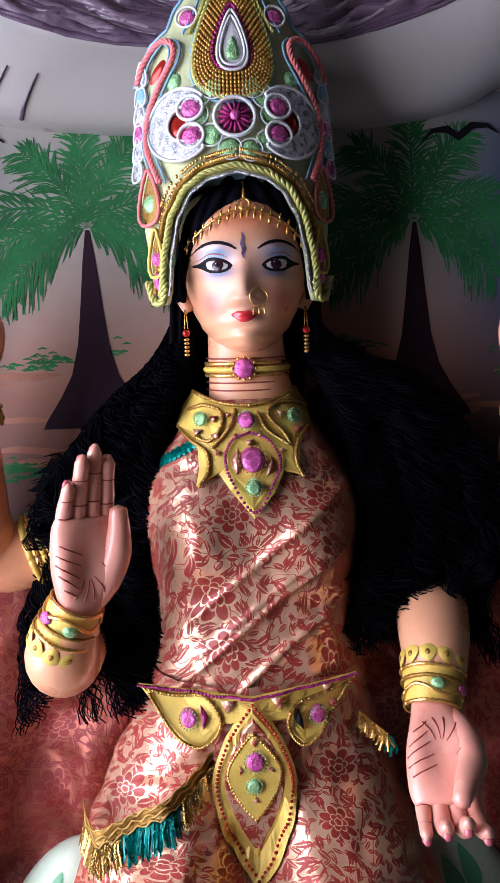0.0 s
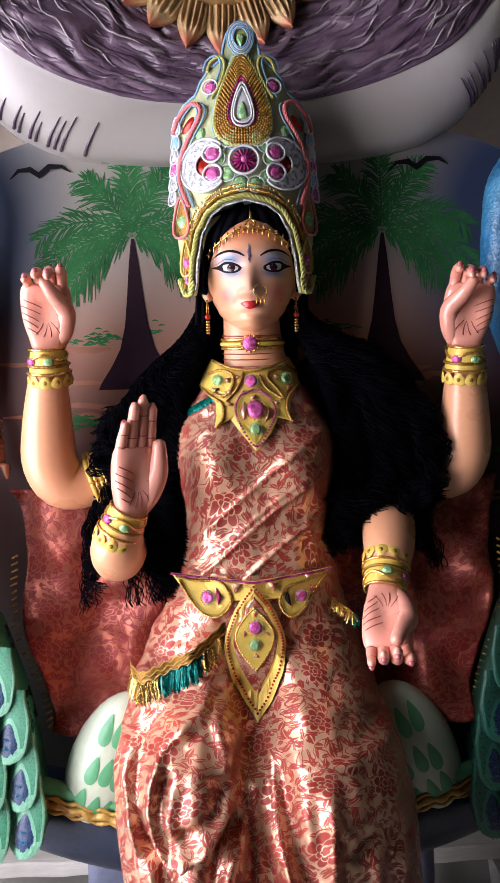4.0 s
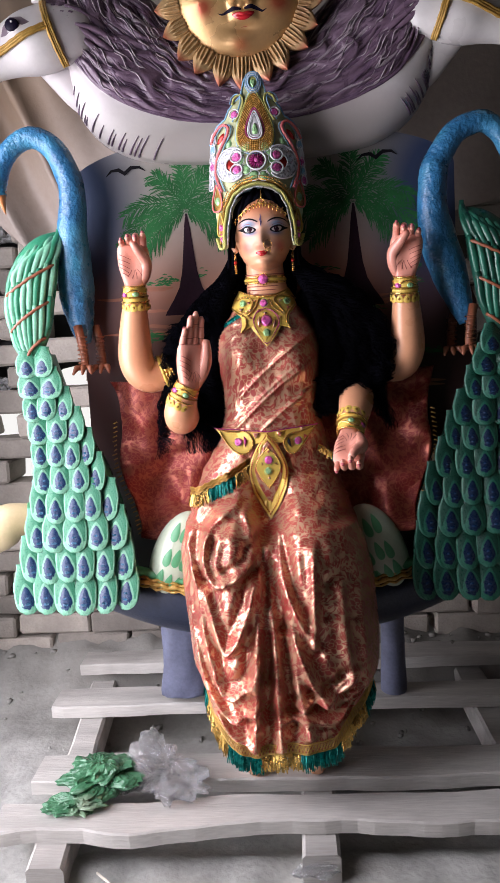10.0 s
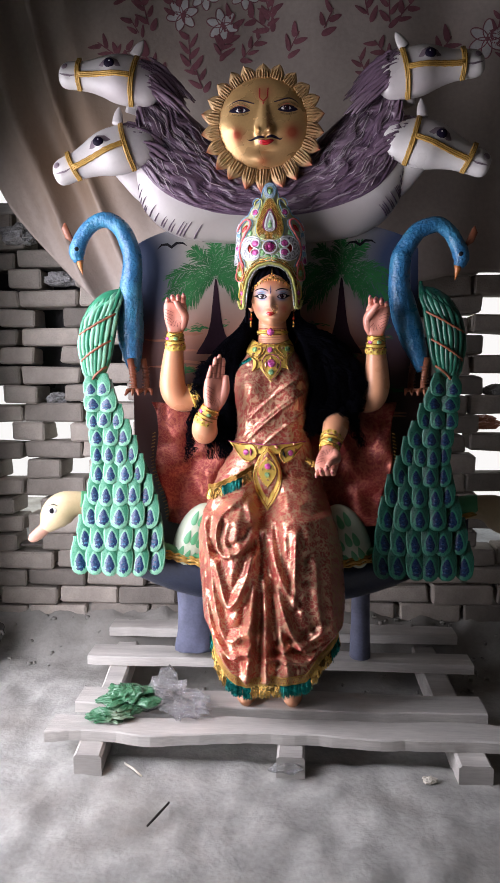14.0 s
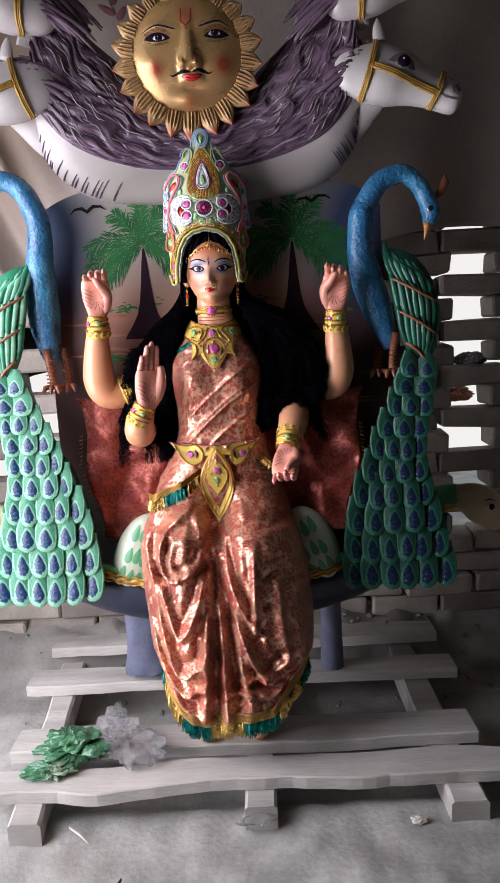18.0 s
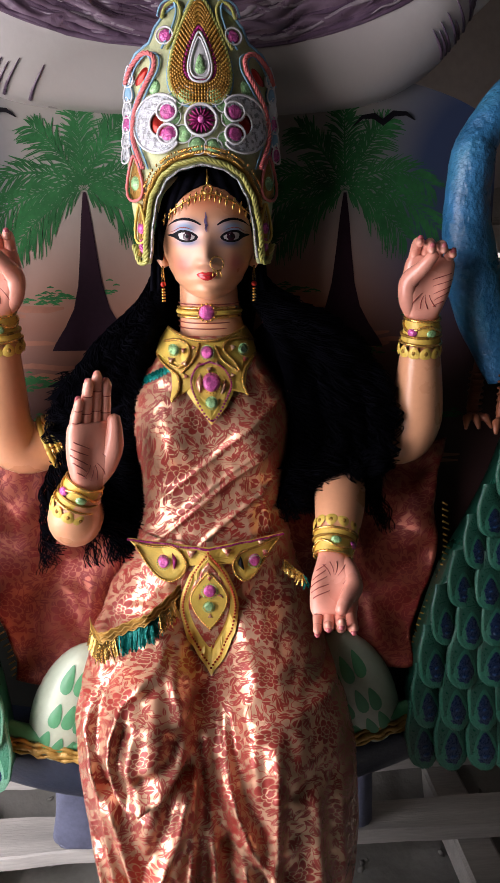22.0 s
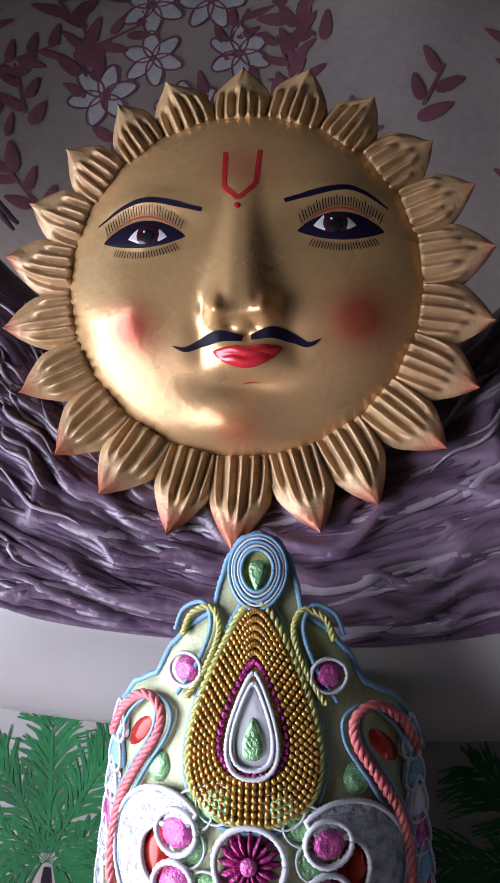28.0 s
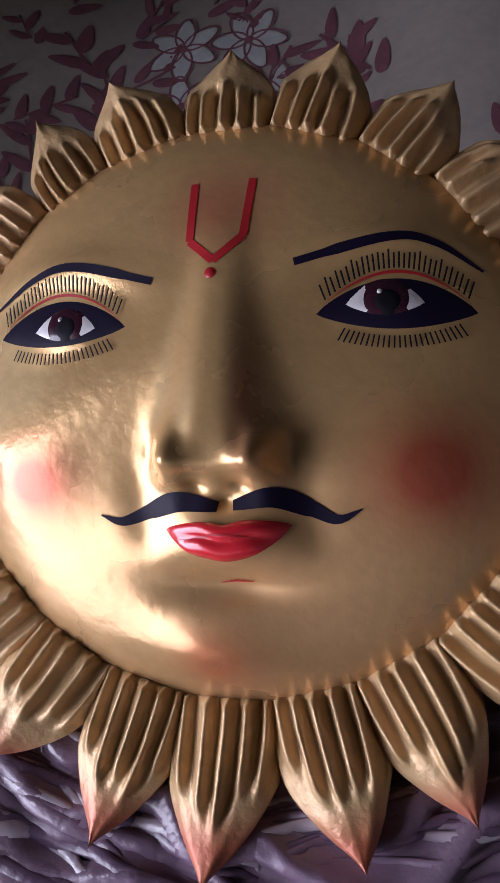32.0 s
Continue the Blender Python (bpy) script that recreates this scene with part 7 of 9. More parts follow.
# ---- wig ----
def build_hair():
    ob = thing("wig", "long black curly wig falling over both shoulders", "wig")
    bm = bmesh.new()
    ellipsoid(bm, (HX0, 0.808, 1.490), (0.0835, 0.090, 0.098), None, 24)
    part("hair_cap", bm, HAIR, ob)
    rng = random.Random(77)

    def ringlet(bmk, pts, count, width, turns, thick=(0.0006, 0.0012)):
        """A clump of strands that wind together round one guide curve and fray at its end."""
        guide = spline(pts, 56)
        ph = rng.uniform(0, 6)
        for _ in range(count):
            own, w, lag = rng.gauss(0, 0.8), width * rng.uniform(0.35, 1.3), rng.uniform(0, 0.12)
            r, fray = rng.uniform(*thick), rng.uniform(-0.012, 0.012)
            out = []
            for k, p in enumerate(guide):
                t = k / 55
                a = ph + own + turns * math.tau * max(0.0, t - lag * t)
                c = w * smoothstep(0.02, 0.35, t)
                out.append((p[0] + c * math.cos(a) + fray * t ** 3, p[1] + 0.75 * c * math.sin(a), p[2] + 0.35 * c * math.sin(a + 1.0), r * (0.6 + 0.5 * arch(0.15 + 0.75 * t, 0.7))))
            tube(bmk, out, 3)
    # side with open ringlets
    bm = bmesh.new()
    ellipsoid(bm, (0.045, 0.862, 1.36), (0.085, 0.045, 0.15), None, 14)
    ellipsoid(bm, (-0.060, 0.850, 1.225), (0.070, 0.028, 0.10), None, 14)
    ellipsoid(bm, (-0.115, 0.838, 1.12), (0.075, 0.028, 0.15), None, 14)
    for k in range(64):
        e, g = rng.random(), rng.random()
        zend = rng.choice((0.93, 0.98, 1.02, 1.08, 1.15, 1.22)) + rng.uniform(-0.03, 0.03)
        xo = -0.070 - 0.130 * e
        ringlet(bm, [(HX0 - 0.070 - 0.012 * g, 0.80 + rng.uniform(-0.02, 0.05), 1.45 + rng.uniform(-0.06, 0.03)), (HX0 - 0.070 - 0.035 * e, 0.79 + 0.03 * g, 1.37), (-0.035 + (xo + 0.035) * 0.62, 0.775 + 0.04 * g, 1.29), (xo - 0.01, 0.765 + 0.05 * rng.random(), 1.18),
                     (xo - 0.015 * rng.random(), 0.765 + 0.05 * rng.random(), (1.18 + zend) / 2), (xo + 0.04 * rng.random(), 0.775 + 0.04 * rng.random(), zend)], 22, rng.uniform(0.009, 0.017), rng.uniform(8, 13))
    for k in range(5):
        ringlet(bm, [(-0.19, 0.80, 1.15), (-0.222 - 0.004 * k, 0.79, 1.06), (-0.232 - 0.003 * k, 0.785, 0.98), (-0.222 - 0.006 * k, 0.775, 0.94 - 0.010 * k)], 9, 0.008, 5)
    tagged(part("curled_hair", bm, HAIR, ob, "loose black ringlets"), kind="stuff")
    bm = bmesh.new()
    ellipsoid(bm, (0.180, 0.832, 1.245), (0.075, 0.045, 0.090), None, 16)
    ellipsoid(bm, (0.258, 0.812, 1.165), (0.080, 0.055, 0.155), None, 18)
    for k in range(92):
        e, g = rng.random(), rng.random()
        xo = 0.170 + 0.165 * e
        zend = rng.uniform(0.985, 1.09) + 0.04 * e * rng.random()
        ringlet(bm, [(HX0 + 0.070 + 0.012 * g, 0.80 + rng.uniform(-0.02, 0.05), 1.45 + rng.uniform(-0.06, 0.03)), (HX0 + 0.072 + 0.035 * e, 0.79 + 0.03 * g, 1.375), (0.135 + (xo - 0.135) * 0.72, 0.765 + 0.05 * g, 1.30), (xo + 0.012, 0.748 + 0.06 * rng.random(), 1.19),
                     (xo + 0.008, 0.738 + 0.06 * rng.random(), 1.09), (xo - 0.03 * rng.random(), 0.745 + 0.05 * rng.random(), zend)], 22, rng.uniform(0.009, 0.016), rng.uniform(8, 14))
    tagged(part("smooth_hair", bm, HAIR, ob, "thick black hair mass"), kind="stuff")
    # tapering lock ends outside the arm
    bm = bmesh.new()
    for k in range(7):
        ringlet(bm, [(0.30, 0.80, 1.12), (0.318 + 0.003 * k, 0.79, 1.04), (0.330 + 0.005 * k, 0.785, 0.985 - 0.006 * k)], 10, 0.007, 2.5)
    tagged(part("hair_tip", bm, HAIR, ob), kind="stuff")
    bm = bmesh.new()
    for s in (-1, 1):
        for k in range(64):
            q = k / 63
            pts = []
            for u, v in spline([(0.002, 1.529 + 0.032 * q), (0.020, 1.524 + 0.032 * q), (0.042, 1.509 + 0.030 * q), (0.059 + 0.007 * q, 1.485 + 0.026 * q), (0.069 + 0.010 * q, 1.456 + 0.016 * q), (0.0735 + 0.014 * q, 1.425 + 0.01 * q), (0.077 + 0.016 * q, 1.375)], 30):
                x = HX0 + s * u
                w = table(HEAD, v)[0]
                y = face_front(HX0 + s * min(u, w * 0.97), v) if v > 1.425 else 0.786
                wave = math.sin(u * 260 + 5 * q + s)
                pts.append((x, y - 0.0015 - 0.002 * q - 0.0022 * wave, v + 0.0012 * wave, 0.0021 + 0.0006 * math.sin(k * 2.1)))
            tube(bm, pts, 5)
    part("parted_hair", bm, HAIR, ob, "black hair combed back in waves from a centre parting")
    return ob


build_hair()

# ---- crown ----
CX, CZ = 0.040, 1.617


def crown_surf(u, v, lift=0.0):
    R = 0.128
    q = max(-0.99, min(0.99, u / R))
    y = 0.846 - R * math.sqrt(1 - q * q) + (0.11 * v if v < 0 else 0.045 * v)
    return Vector((CX + u + q * lift, y - lift * math.sqrt(1 - q * q), CZ + (v if v < 0 else 0.965 * v)))


def lookup(rows, x):
    return table(rows, x)[0]


C_HIGH = [(0.0, 0.207), (0.012, 0.203), (0.021, 0.19), (0.026, 0.172), (0.030, 0.152), (0.046, 0.143), (0.060, 0.128), (0.072, 0.106), (0.090, 0.098), (0.104, 0.082), (0.110, 0.045), (0.114, 0.0), (0.1145, -0.03)]
C_LOW = [(0.0, -0.062), (0.03, -0.068), (0.05, -0.080), (0.066, -0.105), (0.0755, -0.145), (0.0795, -0.188), (0.083, -0.201), (0.092, -0.201), (0.098, -0.184), (0.106, -0.125), (0.1125, -0.06), (0.1145, -0.034)]


def drop_shape(cu, cv, w, h, n=30, top=0.0):
    """A drop with its point up, about (cu, cv)."""
    out = []
    for k in range(n):
        a = math.tau * k / n
        r = 0.5 - 0.5 * math.cos(a)
        out.append((cu + w * math.sin(a) * (0.25 + 0.75 * r) ** 0.8, cv + h * (0.5 + 0.5 * math.cos(a)) ** 1.15 - h * 0.45))
    return out


def closed(pts):
    return pts + [pts[0]]


def build_crown():
    ob = thing("crown", "tall papier crown of coloured cords, glitter gems and gold beadwork", "crown")
    bm = bmesh.new()
    cols, rows = 150, 22
    front, back = [], []
    for i in range(cols):
        u = -0.1145 + 0.229 * i / (cols - 1)
        lo, hi = lookup(C_LOW, abs(u)), lookup(C_HIGH, abs(u))
        front.append([crown_surf(u, lo + (hi - lo) * j / (rows - 1), 0.0) for j in range(rows)])
        back.append([crown_surf(u, lo + (hi - lo) * j / (rows - 1), -0.005) for j in range(rows)])
    quads(bm, [f + b[::-1] for f, b in zip(front, back)], True, 0)
    bmesh.ops.recalc_face_normals(bm, faces=bm.faces[:])
    part("plate", bm, CROWN_BASE, ob)
    # hollow back of the crown, round the head
    bm = bmesh.new()
    quads(bm, [[Vector((CX + 0.008 + (0.100 - 0.055 * q * q) * math.cos(a), 0.815 + 0.075 * math.sin(a) * (1 - 0.5 * q), 1.55 + 0.17 * q)) for a in [math.tau * k / 30 for k in range(30)]] for q in [k / 8 for k in range(9)]], True)
    part("cap", bm, CROWN_EDGE, ob)

    def add(nm, fn, mt, label=""):
        b = bmesh.new()
        fn(b)
        return part(nm, b, mt, ob, label)

    edge = [(u, lookup(C_HIGH, abs(u))) for u in [-0.1145 + 0.229 * k / 140 for k in range(141)]]
    add("edge_cord", lambda b: cord(b, edge, 0.0021, crown_surf, 0.0), BLUE_CORD, "sky-blue edging cord")
    # central drop
    D = drop_shape(0.0, 0.083, 0.056, 0.142, 60)
    add("drop_panel", lambda b: patch(b, D, crown_surf, 0.003, 0, 8), ZARI_DARK, "bronze bead-work drop")
    add("drop_cord", lambda b: rope(b, closed(D), 0.0034, crown_surf, 0.003), LIME_CORD, "lime twisted cord")
    add("drop_edge", lambda b: cord(b, closed(drop_shape(0.0, 0.083, 0.061, 0.154, 60)), 0.0016, crown_surf, 0.002), BLUE_CORD)
    for s in (0.93, 0.86, 0.79, 0.72, 0.65, 0.58, 0.50):
        def beads(b, s=s):
            n = int(86 * s)
            pts = drop_shape(0.0, 0.081, 0.056 * s, 0.142 * s, n)
            for u, v in pts:
                ellipsoid(b, crown_surf(u, v, 0.0055), (0.0021, 0.0014, 0.0027), None, 4)
        tagged(add("beading", beads, AMBER if s != 0.50 else MAGENTA), kind="stuff")
    add("inner_drop", lambda b: [patch(b, drop_shape(0.0, 0.076, 0.0215, 0.064, 30), crown_surf, 0.006, 0, 3)], WHITE_CORD, "white cord drop")
    add("inner_cord", lambda b: [cord(b, closed(drop_shape(0.0, 0.077, 0.021 - 0.004 * k, 0.066 - 0.012 * k, 30)), 0.0016, crown_surf, 0.0075) for k in range(2)], WHITE_CORD)
    add("inner_gem", lambda b: patch(b, drop_shape(0.0, 0.070, 0.0115, 0.034, 24), crown_surf, 0.009, 0, 3), GREEN_GEM, "iridescent green gem")
    # top gem
    gem_rim = lambda k: [(u, v - 0.004 * smoothstep(0.0, 0.03, 0.178 - v) * (1 - abs(u) / 0.03)) for u, v in oval(0, 0.1815, 0.0188 - 0.0021 * k, 0.0245 - 0.0026 * k, 44)]
    add("top_plate", lambda b: patch(b, gem_rim(0), crown_surf, 0.004, 0, 4), LIME_CORD)
    for k in range(5):
        add("top_cord", lambda b: cord(b, closed(gem_rim(k)), 0.0013 if k % 2 == 0 else 0.0009, crown_surf, 0.005 + 0.0004 * k), BLUE_CORD if k % 2 == 0 else WHITE_CORD)
    add("top_gem", lambda b: patch(b, [(u, 0.352 - v) for u, v in drop_shape(0, 0.174, 0.0092, 0.026, 24)], crown_surf, 0.009, 0, 3), GREEN_GEM, "iridescent green top gem")
    # central flower and discs
    add("flower_rim", lambda b: cord(b, closed(oval(0, -0.003, 0.0215, 0.0215, 30)), 0.0022, crown_surf, 0.005), WHITE_CORD)

    def flower(b):
        for k in range(16):
            a = math.tau * k / 16
            patch(b, oval(0.011 * math.cos(a), -0.003 + 0.011 * math.sin(a), 0.0095, 0.0022, 8, a), crown_surf, 0.007 + 0.001 * (k % 2), 0, 2)
    add("flower", flower, MAGENTA, "magenta bugle-bead rosette")
    add("flower_heart", lambda b: ellipsoid(b, crown_surf(0, -0.003, 0.008), (0.0055, 0.003, 0.0055), None, 8), PINK_GEM)
    for u, v in ((-0.036, 0.024), (-0.040, 0.002), (-0.026, -0.022), (-0.006, -0.038), (0.016, -0.040), (0.034, -0.030), (0.032, 0.020), (0.040, 0.0), (-0.022, 0.030), (0.020, 0.030)):
        add("sequin_disc", lambda b: patch(b, oval(u, v, 0.0125, 0.0125, 18), crown_surf, 0.0042 + 0.002 * (abs(u) < 0.03), 0, 3), GREEN_GEM, "pale green glitter disc")
        add("sequin_rim", lambda b: cord(b, closed(oval(u, v, 0.0125, 0.0125, 18)), 0.0008, crown_surf, 0.005), WHITE_CORD)
    for s in (-1, 1):
        # crescents of silver glitter with pink discs
        cu, cv = s * 0.058, -0.006
        ring = [(cu + s * 0.036 * math.cos(a), cv + 0.040 * math.sin(a)) for a in [-2.35 + 4.7 * k / 30 for k in range(31)]]
        inner = [(cu - s * 0.004 + s * 0.017 * math.cos(a), cv + 0.019 * math.sin(a)) for a in [2.2 - 4.4 * k / 30 for k in range(31)]]

        def crescent(b):
            va = [b.verts.new(crown_surf(*p, 0.0055)) for p in ring]
            vb = [b.verts.new(crown_surf(*p, 0.0055)) for p in inner[::-1]]
            vm = [b.verts.new(crown_surf((p[0] + q[0]) / 2, (p[1] + q[1]) / 2, 0.008)) for p, q in zip(ring, inner[::-1])]
            for a_, b_ in ((va, vm), (vm, vb)):
                for i in range(30):
                    b.faces.new((a_[i], a_[i + 1], b_[i + 1], b_[i]))
        add("glitter_crescent", crescent, SILVER, "silver glitter crescent")
        add("crescent_cord", lambda b: cord(b, closed(ring + inner), 0.0018, crown_surf, 0.006), WHITE_CORD)
        add("red_foil", lambda b: patch(b, oval(cu + s * 0.006, cv - 0.002, 0.010, 0.016, 16), crown_surf, 0.004, 0, 2), RED_FOIL, "red foil inlay")
        for dv in (0.016, -0.015):
            add("pink_disc", lambda b: patch(b, oval(s * 0.046, cv + dv, 0.0125, 0.0125, 20), crown_surf, 0.0085, 0, 3), PINK_GEM, "pink glitter disc")
            add("disc_cord", lambda b: cord(b, closed(oval(s * 0.046, cv + dv, 0.0135, 0.0135, 22)), 0.0020, crown_surf, 0.007), WHITE_CORD)
        add("shoulder_disc", lambda b: patch(b, oval(s * 0.0465, 0.112, 0.0098, 0.0098, 20), crown_surf, 0.006, 0, 3), PINK_GEM, "pink glitter disc")
        add("shoulder_cord", lambda b: cord(b, closed(oval(s * 0.0465, 0.112, 0.0112, 0.0112, 22)), 0.0014, crown_surf, 0.005), WHITE_CORD)
        hook = spline([(s * 0.050, 0.135), (s * 0.044, 0.150), (s * 0.030, 0.155), (s * 0.024, 0.140), (s * 0.032, 0.115), (s * 0.046, 0.092)], 24)
        add("lime_hook", lambda b: rope(b, [tuple(p) for p in hook], 0.0025, crown_surf, 0.004), LIME_CORD)
        add("blue_hook", lambda b: cord(b, [(p[0] + s * 0.006, p[1] + 0.003) for p in hook], 0.0016, crown_surf, 0.004), BLUE_CORD)
        coral = spline([(s * 0.104, 0.058), (s * 0.094, 0.078), (s * 0.076, 0.092), (s * 0.062, 0.085), (s * 0.063, 0.068), (s * 0.078, 0.043), (s * 0.092, 0.014), (s * 0.0955, -0.022), (s * 0.082, -0.066)], 60)
        add("coral_cord", lambda b: rope(b, [tuple(p) for p in coral], 0.0034, crown_surf, 0.007), CORAL_CORD, "coral beaded cord")
        add("coral_edge", lambda b: [cord(b, [(p[0] + s * o, p[1]) for p in coral], 0.0013, crown_surf, 0.005) for o in (-0.006, 0.006)], BLUE_CORD)
        add("red_leaf", lambda b: patch(b, oval(s * 0.084, 0.064, 0.006, 0.014, 14, s * 0.7), crown_surf, 0.003, 0, 2), RED_FOIL)
        add("green_disc", lambda b: patch(b, oval(s * 0.066, 0.046, 0.009, 0.011, 16), crown_surf, 0.004, 0, 3), GREEN_GEM)
        for k, mt in enumerate((WHITE_CORD, BLUE_CORD, WHITE_CORD, PINK_GEM, BLUE_CORD, PINK_GEM)):
            v = 0.066 - 0.021 * k
            add("edge_petal", lambda b: patch(b, drop_shape(s * (0.1005 + 0.0020 * k), v, 0.009, 0.028, 18), crown_surf, 0.006, 0, 3), mt if s > 0 or k in (1, 3) else SILVER, "cord-edged petal")
            add("petal_cord", lambda b: cord(b, closed(drop_shape(s * (0.1005 + 0.0020 * k), v, 0.0095, 0.030, 18)), 0.0013, crown_surf, 0.005), WHITE_CORD)
        # side drops and tails
        for v, w, h in ((-0.080, 0.017, 0.064), (-0.145, 0.011, 0.056)):
            add("side_drop", lambda b: patch(b, drop_shape(s * (0.0975 + 0.10 * (v + 0.08)), v, w, h, 22), crown_surf, 0.004, 0, 3), ZARI_DARK)
            add("side_cord", lambda b: cord(b, closed(drop_shape(s * (0.0975 + 0.10 * (v + 0.08)), v, w, h, 26)), 0.0020, crown_surf, 0.005, 0, 6, 1), CORAL_CORD if v > -0.1 else ZARI)
            add("side_gem", lambda b: patch(b, oval(s * (0.0975 + 0.10 * (v + 0.08)), v - 0.004, w * 0.5, h * 0.22, 16), crown_surf, 0.007, 0, 2), GREEN_GEM if v > -0.1 else PINK_GEM)
        add("tail_gem", lambda b: patch(b, drop_shape(s * 0.091, -0.174, 0.0055, 0.028, 18), crown_surf, 0.006, 0, 2), PINK_GEM)
    # brow band
    arc = [(u, lookup(C_LOW, abs(u))) for u in [-0.0808 + 0.1616 * k / 90 for k in range(91)]]
    def off(d):
        out = []
        for i, (u, v) in enumerate(arc):
            du, dv = arc[min(90, i + 1)][0] - arc[max(0, i - 1)][0], arc[min(90, i + 1)][1] - arc[max(0, i - 1)][1]
            n = math.hypot(du, dv) or 1
            out.append((u - dv / n * d, v + du / n * d))
        return out
    add("band_card", lambda b: cord(b, off(-0.001), 0.0016, crown_surf, 0.001), SILVER)
    add("band_cord", lambda b: rope(b, off(0.006), 0.0040, crown_surf, 0.004), LIME_CORD, "lime twisted band")
    add("band_gold", lambda b: cord(b, off(0.015), 0.0038, crown_surf, 0.002), ZARI_DARK)

    def bead_line(b):
        for d in (0.016, 0.0225):
            for i, (u, v) in enumerate(off(d)):
                if 6 < i < 84:
                    ellipsoid(b, crown_surf(u, v, 0.0050), (0.0016, 0.0018, 0.0030), None, 4)
    tagged(add("band_beading", bead_line, BEAD, "gold bugle beads"), kind="stuff")
    for s in (-1, 1):
        curl = spline([(s * 0.082, -0.178), (s * 0.086, -0.197), (s * 0.095, -0.198), (s * 0.100, -0.184), (s * 0.104, -0.170)], 20)
        add("band_curl", lambda b: rope(b, [tuple(p) for p in curl], 0.0042, crown_surf, 0.003), LIME_CORD)
    return ob


build_crown()


# ---- necklace, belt, bangles, small jewels ----
def chest(u, v, lift=0.0):
    return Vector((u, bodice_front(u, min(v, 1.283)) - 0.006 - lift + max(0, v - 1.283) * 0.75, v))


def belt_surf(u, v, lift=0.0):
    y = min(bodice_front(u, max(v, 0.93)) if v > 0.925 else 9, skirt_front(u, min(v, 0.97))) if v > 0.90 else skirt_front(u, v)
    flat = 0.700 + 0.9 * (u - 0.035) ** 2 + 0.02 * smoothstep(0.9, 0.96, v)
    return Vector((u, min(y, flat) - 0.007 - lift, v))


def ornament(ob, surf, panels=(), cords=(), beads=(), gems=(), holes=()):
    for p, mt, lift in panels:
        b = bmesh.new()
        patch(b, p, surf, lift, 0, 7)
        part("panel", b, mt, ob, smooth=False)
    for line, mt, r in cords:
        b = bmesh.new()
        cord(b, line, r, surf, 0.0055, 0, 6, 1)
        part("cord", b, mt, ob)
    for line, mt, r in beads:
        b = bmesh.new()
        for u, v in line:
            ellipsoid(b, surf(u, v, 0.0065), (r, r * 0.8, r), None, 4)
        tagged(part("beading", b, mt, ob), kind="stuff")
    for p, mt in holes:
        b = bmesh.new()
        patch(b, p, surf, 0.0095, 0, 2)
        part("inset", b, mt, ob)
    for u, v, r, mt in gems:
        b = bmesh.new()
        patch(b, oval(u, v, r, r, 20), surf, 0.0125, 0, 4)
        part("gem", b, mt, ob, "glitter disc")
        b = bmesh.new()
        for k in range(18):
            a = math.tau * k / 18
            ellipsoid(b, surf(u + r * 1.05 * math.cos(a), v + r * 1.05 * math.sin(a), 0.0105), (0.0012, 0.0012, 0.0012), None, 4)
        tagged(part("gem_beading", b, BEAD if r > 0.012 else GREEN_GEM, ob), kind="stuff")


def dense(pts, n):
    return [tuple(p) for p in spline(pts, n)]


def build_necklace():
    ob = thing("necklace", "gold card necklace with pink and green glitter discs", "necklace")
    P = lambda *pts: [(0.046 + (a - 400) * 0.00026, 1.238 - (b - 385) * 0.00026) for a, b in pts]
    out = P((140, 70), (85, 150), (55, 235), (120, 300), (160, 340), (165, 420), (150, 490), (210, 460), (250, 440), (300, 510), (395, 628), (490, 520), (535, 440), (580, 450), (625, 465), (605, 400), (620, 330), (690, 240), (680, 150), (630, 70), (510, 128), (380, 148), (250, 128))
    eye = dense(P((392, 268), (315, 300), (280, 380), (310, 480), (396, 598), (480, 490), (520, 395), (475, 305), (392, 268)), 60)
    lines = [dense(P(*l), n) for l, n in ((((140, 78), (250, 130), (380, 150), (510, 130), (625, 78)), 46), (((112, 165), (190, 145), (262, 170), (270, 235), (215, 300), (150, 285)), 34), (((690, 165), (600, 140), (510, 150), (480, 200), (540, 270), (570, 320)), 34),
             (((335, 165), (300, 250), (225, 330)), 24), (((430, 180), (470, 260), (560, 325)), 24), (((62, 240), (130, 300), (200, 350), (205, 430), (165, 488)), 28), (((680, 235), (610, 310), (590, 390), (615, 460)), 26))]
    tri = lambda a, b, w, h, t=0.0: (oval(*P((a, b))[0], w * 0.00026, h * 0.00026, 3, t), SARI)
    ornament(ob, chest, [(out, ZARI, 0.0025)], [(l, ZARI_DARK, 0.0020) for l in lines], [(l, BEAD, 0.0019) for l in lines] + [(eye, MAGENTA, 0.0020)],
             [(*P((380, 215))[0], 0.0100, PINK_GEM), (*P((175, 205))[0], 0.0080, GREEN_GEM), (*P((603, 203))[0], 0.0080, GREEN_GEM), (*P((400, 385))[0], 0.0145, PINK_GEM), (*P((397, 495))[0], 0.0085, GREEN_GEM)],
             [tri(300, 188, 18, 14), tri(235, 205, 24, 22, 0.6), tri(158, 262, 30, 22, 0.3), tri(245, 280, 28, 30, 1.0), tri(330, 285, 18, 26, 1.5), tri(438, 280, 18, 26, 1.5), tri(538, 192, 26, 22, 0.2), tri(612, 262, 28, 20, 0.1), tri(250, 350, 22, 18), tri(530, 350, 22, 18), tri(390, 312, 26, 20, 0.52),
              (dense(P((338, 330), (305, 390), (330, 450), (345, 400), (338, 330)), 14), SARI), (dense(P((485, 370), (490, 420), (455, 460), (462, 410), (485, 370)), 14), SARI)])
    return ob


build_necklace()


